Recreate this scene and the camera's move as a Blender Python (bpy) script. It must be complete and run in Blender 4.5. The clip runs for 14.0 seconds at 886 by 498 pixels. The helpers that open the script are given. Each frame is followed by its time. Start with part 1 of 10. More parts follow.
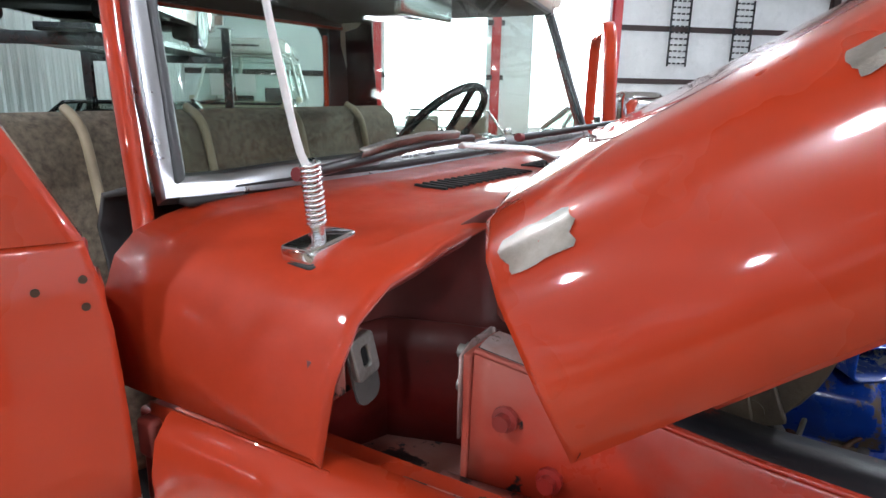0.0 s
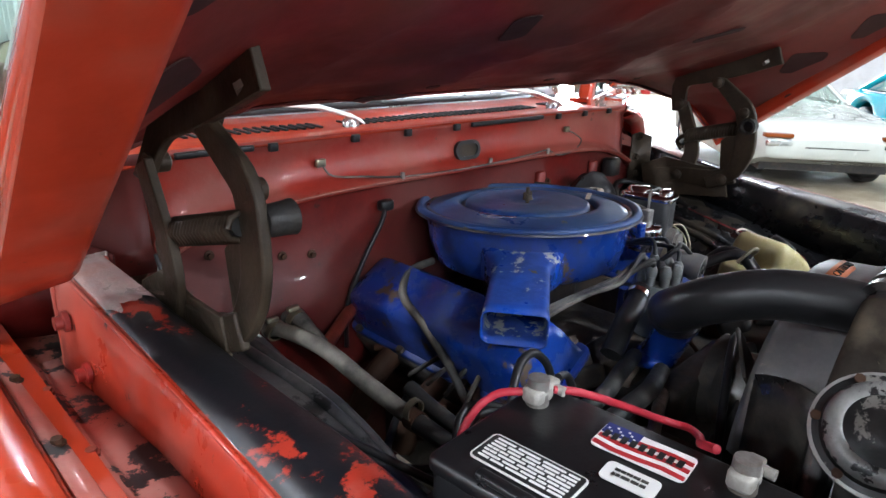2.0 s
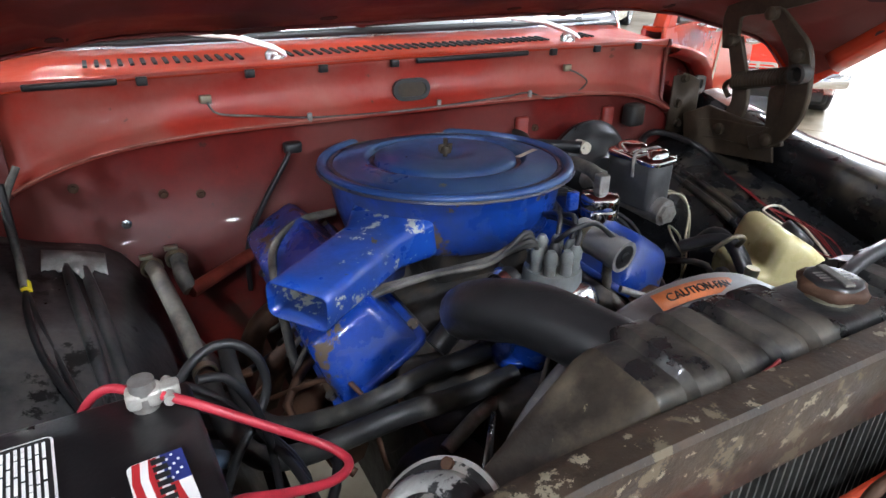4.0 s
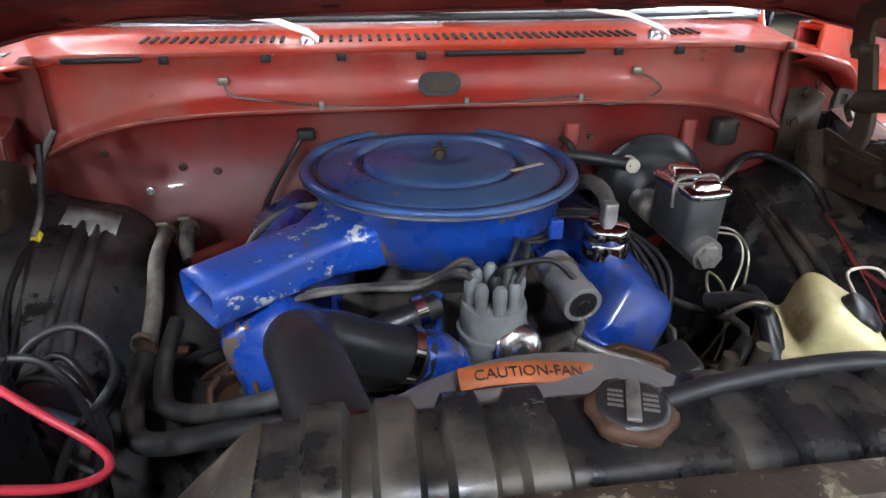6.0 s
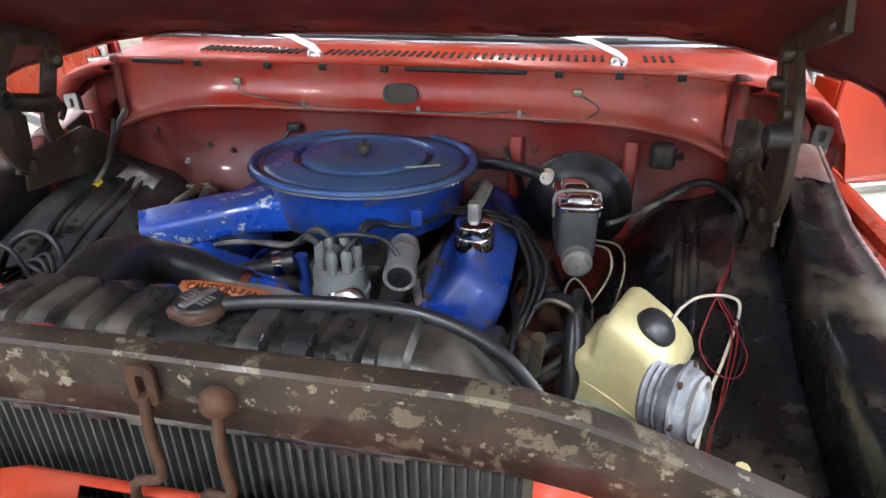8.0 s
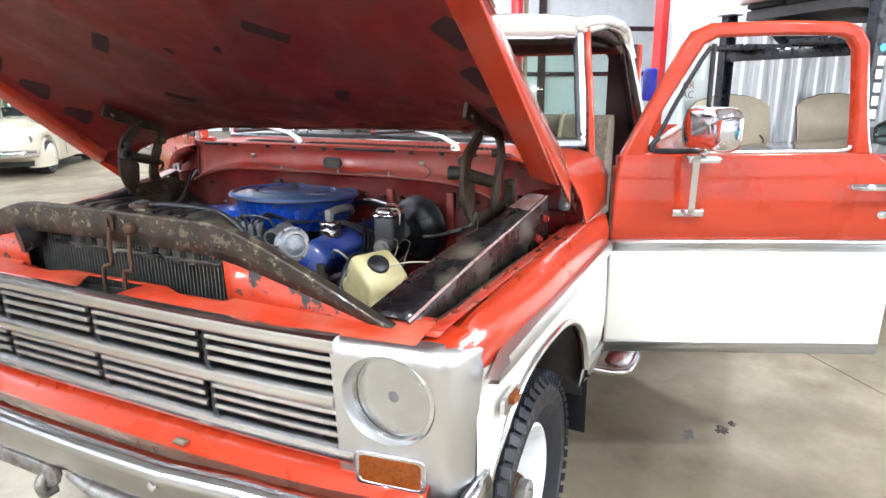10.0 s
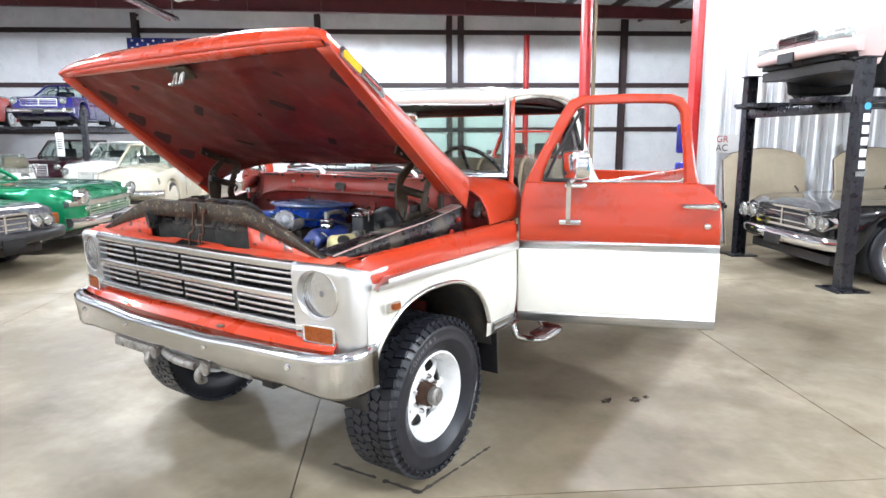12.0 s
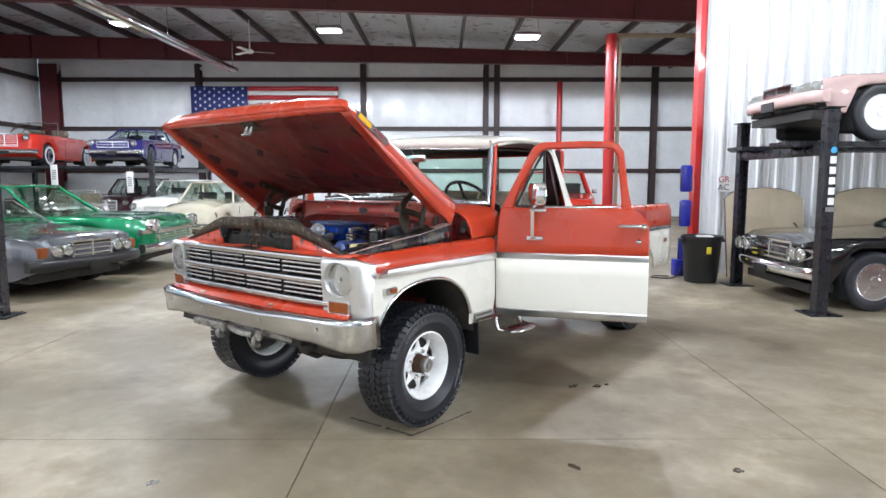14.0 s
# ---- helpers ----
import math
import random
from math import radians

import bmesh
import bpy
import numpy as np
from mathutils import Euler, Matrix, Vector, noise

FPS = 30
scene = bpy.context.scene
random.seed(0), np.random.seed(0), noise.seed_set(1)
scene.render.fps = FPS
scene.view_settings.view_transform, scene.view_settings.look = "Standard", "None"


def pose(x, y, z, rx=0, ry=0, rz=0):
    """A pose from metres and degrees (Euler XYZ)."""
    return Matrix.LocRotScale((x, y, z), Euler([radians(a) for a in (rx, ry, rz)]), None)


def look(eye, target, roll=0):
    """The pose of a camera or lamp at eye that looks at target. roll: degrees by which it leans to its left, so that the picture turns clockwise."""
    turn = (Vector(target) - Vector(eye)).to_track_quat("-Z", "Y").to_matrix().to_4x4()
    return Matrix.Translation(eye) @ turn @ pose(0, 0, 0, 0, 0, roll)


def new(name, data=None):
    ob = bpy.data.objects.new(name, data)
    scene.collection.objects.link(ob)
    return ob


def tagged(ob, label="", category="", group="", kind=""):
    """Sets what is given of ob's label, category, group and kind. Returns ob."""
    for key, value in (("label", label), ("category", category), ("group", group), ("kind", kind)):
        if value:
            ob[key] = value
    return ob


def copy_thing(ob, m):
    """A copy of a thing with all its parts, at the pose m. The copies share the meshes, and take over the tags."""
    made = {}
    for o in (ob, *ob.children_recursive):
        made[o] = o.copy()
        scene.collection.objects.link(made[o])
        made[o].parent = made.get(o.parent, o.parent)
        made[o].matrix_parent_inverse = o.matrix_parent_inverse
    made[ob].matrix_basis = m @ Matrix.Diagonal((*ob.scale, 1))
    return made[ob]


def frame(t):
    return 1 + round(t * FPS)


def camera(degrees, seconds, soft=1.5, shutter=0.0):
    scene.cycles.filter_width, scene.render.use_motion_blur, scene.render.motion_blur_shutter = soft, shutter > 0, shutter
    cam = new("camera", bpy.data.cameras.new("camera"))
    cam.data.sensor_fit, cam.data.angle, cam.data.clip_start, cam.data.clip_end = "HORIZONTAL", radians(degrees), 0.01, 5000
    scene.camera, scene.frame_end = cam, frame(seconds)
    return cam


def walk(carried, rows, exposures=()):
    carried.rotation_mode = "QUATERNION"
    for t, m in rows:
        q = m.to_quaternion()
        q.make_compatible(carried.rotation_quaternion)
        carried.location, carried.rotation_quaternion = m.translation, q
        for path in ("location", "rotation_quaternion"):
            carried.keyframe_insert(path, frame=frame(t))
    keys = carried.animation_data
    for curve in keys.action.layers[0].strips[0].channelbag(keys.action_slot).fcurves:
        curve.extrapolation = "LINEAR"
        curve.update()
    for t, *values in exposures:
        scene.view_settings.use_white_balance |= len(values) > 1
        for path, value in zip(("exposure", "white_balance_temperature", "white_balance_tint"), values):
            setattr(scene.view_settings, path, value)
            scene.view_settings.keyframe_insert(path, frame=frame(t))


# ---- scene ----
cam = camera(70.1, 14.0)
PATH = [
    (0, (-1.364, 1.198, 1.505), (0.316, 2.165, 1.013), 1.2),
    (0.5, (-1.29, 1.03, 1.506), (0.356, 2.065, 1.039), 1.6),
    (1, (-1.219, 0.86, 1.522), (0.317, 2.031, 1.004), 1.4),
    (1.5, (-1.136, 0.711, 1.525), (0.311, 1.974, 0.966), 1.6),
    (2, (-1.013, 0.574, 1.54), (0.34, 1.902, 0.902), 1.8),
    (2.5, (-0.894, 0.479, 1.535), (0.329, 1.898, 0.835), 1.5),
    (3, (-0.762, 0.443, 1.534), (0.335, 1.932, 0.773), 1.5),
    (3.5, (-0.641, 0.411, 1.542), (0.337, 1.947, 0.714), 1.2),
    (4, (-0.523, 0.381, 1.568), (0.326, 1.965, 0.69), 1.1),
    (4.2, (-0.473, 0.367, 1.577), (0.307, 1.979, 0.686), 0.8),
    (6.3, (-0.1, 0.355, 1.595), (0.064, 2.103, 0.637), 0.4),
    (6.5, (-0.066, 0.353, 1.6), (0.045, 2.102, 0.637), 0.3),
    (7, (0.043, 0.338, 1.601), (0.003, 2.092, 0.642), 0.0),
    (7.5, (0.194, 0.297, 1.589), (-0.024, 2.044, 0.641), -0.6),
    (8, (0.366, 0.179, 1.631), (0.01, 1.923, 0.718), -0.6),
    (8.2, (0.454, 0.131, 1.627), (0.051, 1.887, 0.76), -0.7),
    (8.5, (0.611, 0.063, 1.631), (0.105, 1.818, 0.815), -0.8),
    (9, (0.876, -0.078, 1.622), (0.224, 1.68, 0.928), -1.0),
    (9.2, (0.985, -0.156, 1.612), (0.287, 1.603, 0.966), -0.9),
    (11.3, (2.11, -0.86, 1.58), (1.088, 0.817, 1.2), -0.4),
    (11.5, (2.229, -0.931, 1.577), (1.18, 0.732, 1.213), -0.4),
    (12, (2.514, -1.115, 1.569), (1.397, 0.508, 1.224), -0.3),
    (12.5, (2.768, -1.307, 1.557), (1.601, 0.284, 1.227), -0.3),
    (13, (3.014, -1.455, 1.548), (1.807, 0.11, 1.242), -0.2),
    (13.5, (3.218, -1.618, 1.542), (1.99, -0.062, 1.28), -0.1),
    (14, (3.363, -1.777, 1.531), (2.127, -0.22, 1.313), 0.0),
]
walk(cam, [(t, look(eye, target, roll)) for t, eye, target, roll in PATH],
     [(t, e, 6150, 11) for t, e in ((0, -0.78), (1.0, -0.78), (1.5, -0.48), (2.5, -0.08), (3.0, 0.05), (4.2, 0.02), (6.5, 0.16), (7.8, 0.1), (9.2, 0.05), (11.3, 0.03), (14, -0.65))])

# ==== light ====
TH = radians(38.5)
HALL = Matrix.Rotation(TH, 4, "Z")      # the hall's axes, turned against the truck's


def hall(u, v, z=0.0):
    return HALL @ Vector((u, v, z))


world = bpy.data.worlds.new("sky")
scene.world = world
world.use_nodes = True
_n = world.node_tree.nodes
_sky = _n.new("ShaderNodeTexSky")
_sky.sky_type, _sky.sun_disc = "NISHITA", False
_sky.sun_elevation, _sky.sun_rotation = radians(35), radians(100)
world.node_tree.links.new(_sky.outputs[0], _n["Background"].inputs[0])
_n["Background"].inputs[1].default_value = 0.15

LAMP_WATTS = 1060.0


def lamp_z(u):
    """Height of the lamps' diffusers, which hang under the falling roof."""
    return 5.49 - 0.032 * (u + 1.5)


LAMP_SPOTS = [(u, v) for v in (-11.0, -2.5, 5.6, 14.0) for u in (-12.2, -7.0, -1.5, 3.8, 9.2) if u > -12 or v < 0]
for u, v in LAMP_SPOTS:
    if 5 < v < 7 and u > 9:
        continue
    _d = bpy.data.lights.new("high_bay_light", "SPOT")
    _d.spot_size, _d.spot_blend = radians(180), 0.04
    _d.shadow_soft_size, _d.energy, _d.color = 0.15, LAMP_WATTS, (0.89, 0.945, 1.0)
    new("high_bay_light", _d).matrix_world = Matrix.Translation(hall(u, v, lamp_z(u) - 0.17))
_d = bpy.data.lights.new("door_daylight", "AREA")
_d.shape, _d.size, _d.size_y, _d.energy, _d.color = "RECTANGLE", 6.5, 4.0, 1900.0, (0.9, 0.96, 1.0)
new("door_daylight", _d).matrix_world = look(hall(20.7, -3.2, 2.3), hall(0, -3.2, 2.0))

# ==== building helpers ====


def vary(c, k):
    return tuple(max(0.0, min(1.0, x * k)) for x in c[:3]) + (1.0,)


def material(name, base, rough=0.5, metal=0.0, coat=0.0, var=0.12, scale=6.0, bump=0.0, bscale=80.0,
             wear=None, wear2=None, ior=1.45, rvar=0.1, dust=None, rnd=0.0, spec=0.5, contrast=1.0, dsoft=0.16, placed=False, dust2=None):
    """base colour with two scales of variation; wear: (colour, share, scale, rough) patches with sharp ragged edges; dust: (colour, share, scale) soft."""
    m = bpy.data.materials.new(name)
    m.use_nodes = True
    nt = m.node_tree
    n, ln = nt.nodes, nt.links
    b = n["Principled BSDF"]
    b.inputs["Metallic"].default_value, b.inputs["IOR"].default_value = metal, ior
    b.inputs["Specular IOR Level"].default_value = spec
    b.inputs["Coat Weight"].default_value, b.inputs["Coat Roughness"].default_value = coat, 0.04
    tc = n.new("ShaderNodeTexCoord")
    where = n.new("ShaderNodeNewGeometry").outputs["Position"] if placed else tc.outputs["Object"]

    def tex(s, detail=5, rou=0.6, off=0.0):
        mp = n.new("ShaderNodeMapping")
        mp.inputs["Location"].default_value = (off, off * 1.7, off * 0.6)
        ln.new(where, mp.inputs[0])
        t = n.new("ShaderNodeTexNoise")
        t.inputs["Scale"].default_value, t.inputs["Detail"].default_value, t.inputs["Roughness"].default_value = s, detail, rou
        ln.new(mp.outputs[0], t.inputs["Vector"])
        return t.outputs["Fac"]

    def ramp(fac, lo, hi, a=(0, 0, 0, 1), c=(1, 1, 1, 1)):
        r = n.new("ShaderNodeValToRGB")
        r.color_ramp.elements[0].position, r.color_ramp.elements[1].position = lo, hi
        r.color_ramp.elements[0].color, r.color_ramp.elements[1].color = a, c
        ln.new(fac, r.inputs[0])
        return r.outputs[0]

    def mix(fac, a, c):
        x = n.new("ShaderNodeMix")
        x.data_type = "RGBA"
        ln.new(fac, x.inputs[0])
        for val, sock in ((a, x.inputs[6]), (c, x.inputs[7])):
            if isinstance(val, tuple):
                sock.default_value = val
            else:
                ln.new(val, sock)
        return x.outputs[2]

    col = ramp(tex(scale), 0.5 - 0.2 / contrast, 0.5 + 0.2 / contrast, vary(base, 1 - var), vary(base, 1 + var))
    fine = ramp(tex(scale * 9, 3, 0.7, 3.1), 0.25, 0.75, vary((1, 1, 1), 1 - var * 0.7), (1, 1, 1, 1))
    mul = n.new("ShaderNodeMix")
    mul.data_type, mul.blend_type = "RGBA", "MULTIPLY"
    mul.inputs[0].default_value = 1.0
    ln.new(col, mul.inputs[6]), ln.new(fine, mul.inputs[7])
    col = mul.outputs[2]
    if rnd:
        oi = n.new("ShaderNodeObjectInfo")
        col = mix(ramp(oi.outputs["Random"], 0, 1), col, vary(base, 1 - rnd))
    rg = ramp(tex(scale * 2.3, 4, 0.6, 7.7), 0.3, 0.7, (max(0.02, rough - rvar),) * 3 + (1,), (min(1.0, rough + rvar),) * 3 + (1,))
    for k, w in enumerate((dust, dust2)):
        if w:
            f = ramp(tex(w[2], 6, 0.65, 11.3 + 5 * k), 1 - w[1] - dsoft, 1 - w[1] + dsoft)
            col, rg = mix(f, col, vary(w[0], 1)), mix(f, rg, (0.85, 0.85, 0.85, 1) if not placed else (0.5, 0.5, 0.5, 1))
    for k, w in enumerate((wear, wear2)):
        if w:
            f = ramp(tex(w[2], 8, 0.68, 5.3 + 4 * k), 1 - w[1] - 0.012, 1 - w[1] + 0.012)
            col, rg = mix(f, col, vary(w[0], 1)), mix(f, rg, (w[3],) * 3 + (1,))
    ln.new(col, b.inputs["Base Color"])
    ln.new(rg, b.inputs["Roughness"])
    if bump:
        bp = n.new("ShaderNodeBump")
        bp.inputs["Strength"].default_value, bp.inputs["Distance"].default_value = bump, 0.004
        ln.new(tex(bscale, 4, 0.6, 1.9), bp.inputs["Height"])
        ln.new(bp.outputs[0], b.inputs["Normal"])
    return m


def glass(name, tint=(0.93, 0.97, 0.95), rough=0.01):
    """Thin window glass: clear, with the mirror gloss that its Fresnel gives."""
    m = bpy.data.materials.new(name)
    m.use_nodes = True
    n, ln = m.node_tree.nodes, m.node_tree.links
    n.remove(n["Principled BSDF"])
    tr, gl, fr, mx, pw, sc_ = (n.new("ShaderNode" + k) for k in ("BsdfTransparent", "BsdfGlossy", "LayerWeight", "MixShader", "Math", "Math"))
    tr.inputs[0].default_value = (*tint, 1)
    gl.inputs["Roughness"].default_value, fr.inputs[0].default_value = rough, 0.5
    pw.operation, pw.inputs[1].default_value = "POWER", 5.0
    sc_.operation, sc_.inputs[1].default_value, sc_.inputs[2].default_value = "MULTIPLY_ADD", 0.5, 0.025
    ln.new(fr.outputs["Facing"], pw.inputs[0]), ln.new(pw.outputs[0], sc_.inputs[0])
    ln.new(sc_.outputs[0], mx.inputs[0]), ln.new(tr.outputs[0], mx.inputs[1]), ln.new(gl.outputs[0], mx.inputs[2])
    ln.new(mx.outputs[0], n["Material Output"].inputs[0])
    return m


def glow(name, colour, strength):
    m = bpy.data.materials.new(name)
    m.use_nodes = True
    b = m.node_tree.nodes["Principled BSDF"]
    b.inputs["Base Color"].default_value = (*colour, 1)
    b.inputs["Emission Color"].default_value, b.inputs["Emission Strength"].default_value = (*colour, 1), strength
    return m


def mesh(name, verts, faces, mat, smooth=True, sharp=35, fix=True):
    me = bpy.data.meshes.new(name)
    me.from_pydata([tuple(v) for v in verts], [], [tuple(f) for f in faces])
    bm = bmesh.new()
    bm.from_mesh(me)
    bmesh.ops.remove_doubles(bm, verts=bm.verts, dist=1e-5)
    if fix:
        bmesh.ops.recalc_face_normals(bm, faces=bm.faces)
    for f in bm.faces:
        f.smooth = smooth
    if smooth:
        a = radians(sharp)
        for e in bm.edges:
            if len(e.link_faces) == 2 and e.calc_face_angle(0) > a:
                e.smooth = False
    bm.to_mesh(me)
    bm.free()
    for m in (mat if isinstance(mat, (list, tuple)) else [mat]):
        me.materials.append(m)
    return me


def put(name, geo, mat, parent=None, label="", smooth=True, sharp=52, thick=0.0, bevel=0.0, m=None, shadow=True):
    """Links geometry (verts, faces) as ONE mesh object, under a thing or part if parent is given."""
    ob = new(name, mesh(name, geo[0], geo[1], mat, smooth, sharp))
    if parent is not None:
        ob.parent = parent
    if m is not None:
        ob.matrix_basis = m
    if label:
        ob["label"] = label
    if thick:
        md = ob.modifiers.new("thickness", "SOLIDIFY")
        md.thickness, md.offset = abs(thick), (-1.0 if thick > 0 else 1.0)
    if bevel:
        md = ob.modifiers.new("edge", "BEVEL")
        md.width, md.segments, md.limit_method, md.angle_limit = bevel, 2, "ANGLE", radians(40)
        md.harden_normals = False
    if not shadow:
        ob.visible_shadow = False
    return ob


def thing(name, label, category, group="", kind="", m=None):
    ob = new(name)
    ob.empty_display_size = 0.2
    if m is not None:
        ob.matrix_basis = m
    return tagged(ob, label, category, group, kind)


def join(*geos):
    V, F = [], []
    for v, f in geos:
        o = len(V)
        V += [tuple(x) for x in v]
        F += [tuple(i + o for i in g) for g in f]
    return V, F


def moved(geo, m):
    return [tuple(m @ Vector(v)) for v in geo[0]], geo[1]


def mirrored(geo):
    return [(-v[0], v[1], v[2]) for v in geo[0]], [tuple(reversed(f)) for f in geo[1]]


def box(c, s, m=None):
    x, y, z = (k / 2 for k in s)
    V = [(c[0] + a * x, c[1] + b * y, c[2] + d * z) for d in (-1, 1) for a, b in ((-1, -1), (1, -1), (1, 1), (-1, 1))]
    g = (V, [(3, 2, 1, 0), (4, 5, 6, 7), (0, 1, 5, 4), (1, 2, 6, 5), (2, 3, 7, 6), (3, 0, 4, 7)])
    return moved(g, m) if m is not None else g


def rbox(c, s, r, n=3, m=None):
    """A box whose upright edges are rounded by r, and whose top and bottom rims are softened."""
    x, y, z = (k / 2 for k in s)
    r = min(r, x * 0.98, y * 0.98)
    ring = []
    for cx, cy, a0 in ((x - r, y - r, 0), (-x + r, y - r, 90), (-x + r, -y + r, 180), (x - r, -y + r, 270)):
        for k in range(n + 1):
            a = radians(a0 + 90 * k / n)
            ring.append((cx, cy, math.cos(a), math.sin(a)))
    e = min(r * 0.5, z * 0.6)
    secs = []
    for zz, k in ((-z, r - e), (-z + e * 0.3, r - e * 0.3), (-z + e, r), (z - e, r), (z - e * 0.3, r - e * 0.3), (z, r - e)):
        secs.append([(c[0] + px + nx * k, c[1] + py + ny * k, c[2] + zz) for px, py, nx, ny in ring])
    g = loft(secs, closed=True, caps=True)
    return moved(g, m) if m is not None else g


def loft(secs, closed=False, caps=False):
    n = len(secs[0])
    V = [p for s in secs for p in s]
    F = []
    for i in range(len(secs) - 1):
        for j in range(n if closed else n - 1):
            k = (j + 1) % n
            F.append((i * n + j, i * n + k, (i + 1) * n + k, (i + 1) * n + j))
    if caps:
        F.append(tuple(range(n - 1, -1, -1)))
        o = (len(secs) - 1) * n
        F.append(tuple(o + j for j in range(n)))
    return V, F


def smooth_path(pts, sub=6):
    P = [Vector(p) for p in pts]
    if len(P) < 3 or sub < 2:
        return P
    out = []
    for i in range(len(P) - 1):
        p0, p1, p2, p3 = P[max(i - 1, 0)], P[i], P[i + 1], P[min(i + 2, len(P) - 1)]
        for k in range(sub):
            t = k / sub
            out.append(0.5 * (2 * p1 + (p2 - p0) * t + (2 * p0 - 5 * p1 + 4 * p2 - p3) * t * t + (3 * p1 - p0 - 3 * p2 + p3) * t ** 3))
    out.append(P[-1])
    return out


def tube(pts, r, n=8, sub=6, ribs=0.0):
    P = smooth_path(pts, sub)
    n = max(n, 8)
    secs = []
    up = None
    for i, p in enumerate(P):
        d = (P[min(i + 1, len(P) - 1)] - P[max(i - 1, 0)])
        d = d.normalized() if d.length > 1e-9 else Vector((0, 0, 1))
        if up is None:
            up = d.orthogonal().normalized()
        up = (up - d * up.dot(d))
        up = up.normalized() if up.length > 1e-6 else d.orthogonal().normalized()
        side = d.cross(up)
        rr = (r(i / (len(P) - 1)) if callable(r) else r) * (1 + (ribs if i % 2 else 0))
        secs.append([tuple(p + rr * (math.cos(2 * math.pi * k / n) * up + math.sin(2 * math.pi * k / n) * side)) for k in range(n)])
    return loft(secs, closed=True, caps=True)


def lathe(prof, n=24, m=None, caps=True):
    """prof: (radius, z) pairs, turned round z."""
    secs = [[(r * math.cos(2 * math.pi * k / n), r * math.sin(2 * math.pi * k / n), z) for k in range(n)] for r, z in prof]
    g = loft(secs, closed=True, caps=caps)
    return moved(g, m) if m is not None else g


def prism(poly, h, m=None):
    """A flat polygon in x, y raised by h along z."""
    n = len(poly)
    V = [(x, y, 0) for x, y in poly] + [(x, y, h) for x, y in poly]
    F = [tuple(range(n - 1, -1, -1)), tuple(range(n, 2 * n))] + [(i, (i + 1) % n, n + (i + 1) % n, n + i) for i in range(n)]
    g = (V, F)
    return moved(g, m) if m is not None else g


def rrect(w, h, r, n=4, cx=0.0, cy=0.0):
    out = []
    r = min(r, w / 2 * 0.999, h / 2 * 0.999)
    for ax, ay, a0 in ((w / 2 - r, h / 2 - r, 0), (-w / 2 + r, h / 2 - r, 90), (-w / 2 + r, -h / 2 + r, 180), (w / 2 - r, -h / 2 + r, 270)):
        for k in range(n + 1):
            a = radians(a0 + 90 * k / n)
            out.append((cx + ax + r * math.cos(a), cy + ay + r * math.sin(a)))
    return out


def frame_ring(outer, inner, h, m=None):
    """A flat ring between two polygons of as many points, raised by h."""
    n = len(outer)
    V = [(x, y, 0) for x, y in outer] + [(x, y, 0) for x, y in inner] + [(x, y, h) for x, y in outer] + [(x, y, h) for x, y in inner]
    F = []
    for i in range(n):
        k = (i + 1) % n
        F += [(i, k, n + k, n + i), (2 * n + i, 3 * n + i, 3 * n + k, 2 * n + k), (i, 2 * n + i, 2 * n + k, k), (n + i, n + k, 3 * n + k, 3 * n + i)]
    g = (V, F)
    return moved(g, m) if m is not None else g


def to_axis(o, d, up=(0, 0, 1)):
    """A pose at o whose z points along d."""
    q = Vector(d).to_track_quat("Z", "Y")
    return Matrix.Translation(o) @ q.to_matrix().to_4x4()


def basis(o, x, y, z):
    m = Matrix((Vector(x), Vector(y), Vector(z))).transposed().to_4x4()
    m.translation = Vector(o)
    return m


def lerp(a, b, t):
    return a + (b - a) * t


def curve(t, *knots):
    """Straight pieces through (t, value) knots."""
    if t <= knots[0][0]:
        return knots[0][1]
    for (a, p), (b, q) in zip(knots, knots[1:]):
        if t <= b:
            return lerp(p, q, (t - a) / (b - a))
    return knots[-1][1]


def bars_of_text(w, h, rows, rnd, fill=0.9):
    """Plain bars in place of unreadable lettering, on the x, y plane, centred."""
    g = []
    for r in range(rows):
        y = h / 2 - (r + 0.5) * h / rows
        x = -w / 2
        while x < w / 2 - 0.05 * w:
            l = min(w * rnd.uniform(0.08, 0.3), w / 2 - x)
            g.append(box((x + l / 2, y, 0.0), (l * 0.86, h / rows * 0.5, 0.0006)))
            x += l
    return join(*g)


# ==== materials ====
ORANGE = (0.39, 0.034, 0.01)
M = {}
M["paint"] = material("orange_red_car_paint", ORANGE, 0.3, 0, 1.0, 0.03, 2, spec=0.2)
M["paint_clean"] = material("orange_red_paint", ORANGE, 0.3, 0, 1.0, 0.03, 2, rvar=0.05, spec=0.2)
M["under"] = material("dull_red_under_hood_paint", (0.25, 0.017, 0.012), 0.4, 0, 0.15, 0.25, 5, 0.1, 60, dust=((0.22, 0.07, 0.055), 0.36, 5), wear=((0.1, 0.026, 0.019), 0.31, 24, 0.6))
# dusty under-hood red, darkened to put the firewall's shade into the colour
M["firewall"] = material("shaded_dusty_red_firewall_paint", (0.13, 0.009, 0.007), 0.4, 0, 0.08, 0.4, 5, 0.14, 40, dust=((0.1, 0.028, 0.022), 0.4, 4), wear=((0.05, 0.016, 0.012), 0.33, 26, 0.6))
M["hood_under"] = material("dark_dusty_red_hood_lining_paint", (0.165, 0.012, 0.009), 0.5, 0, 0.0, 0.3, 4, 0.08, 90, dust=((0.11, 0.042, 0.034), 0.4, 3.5))
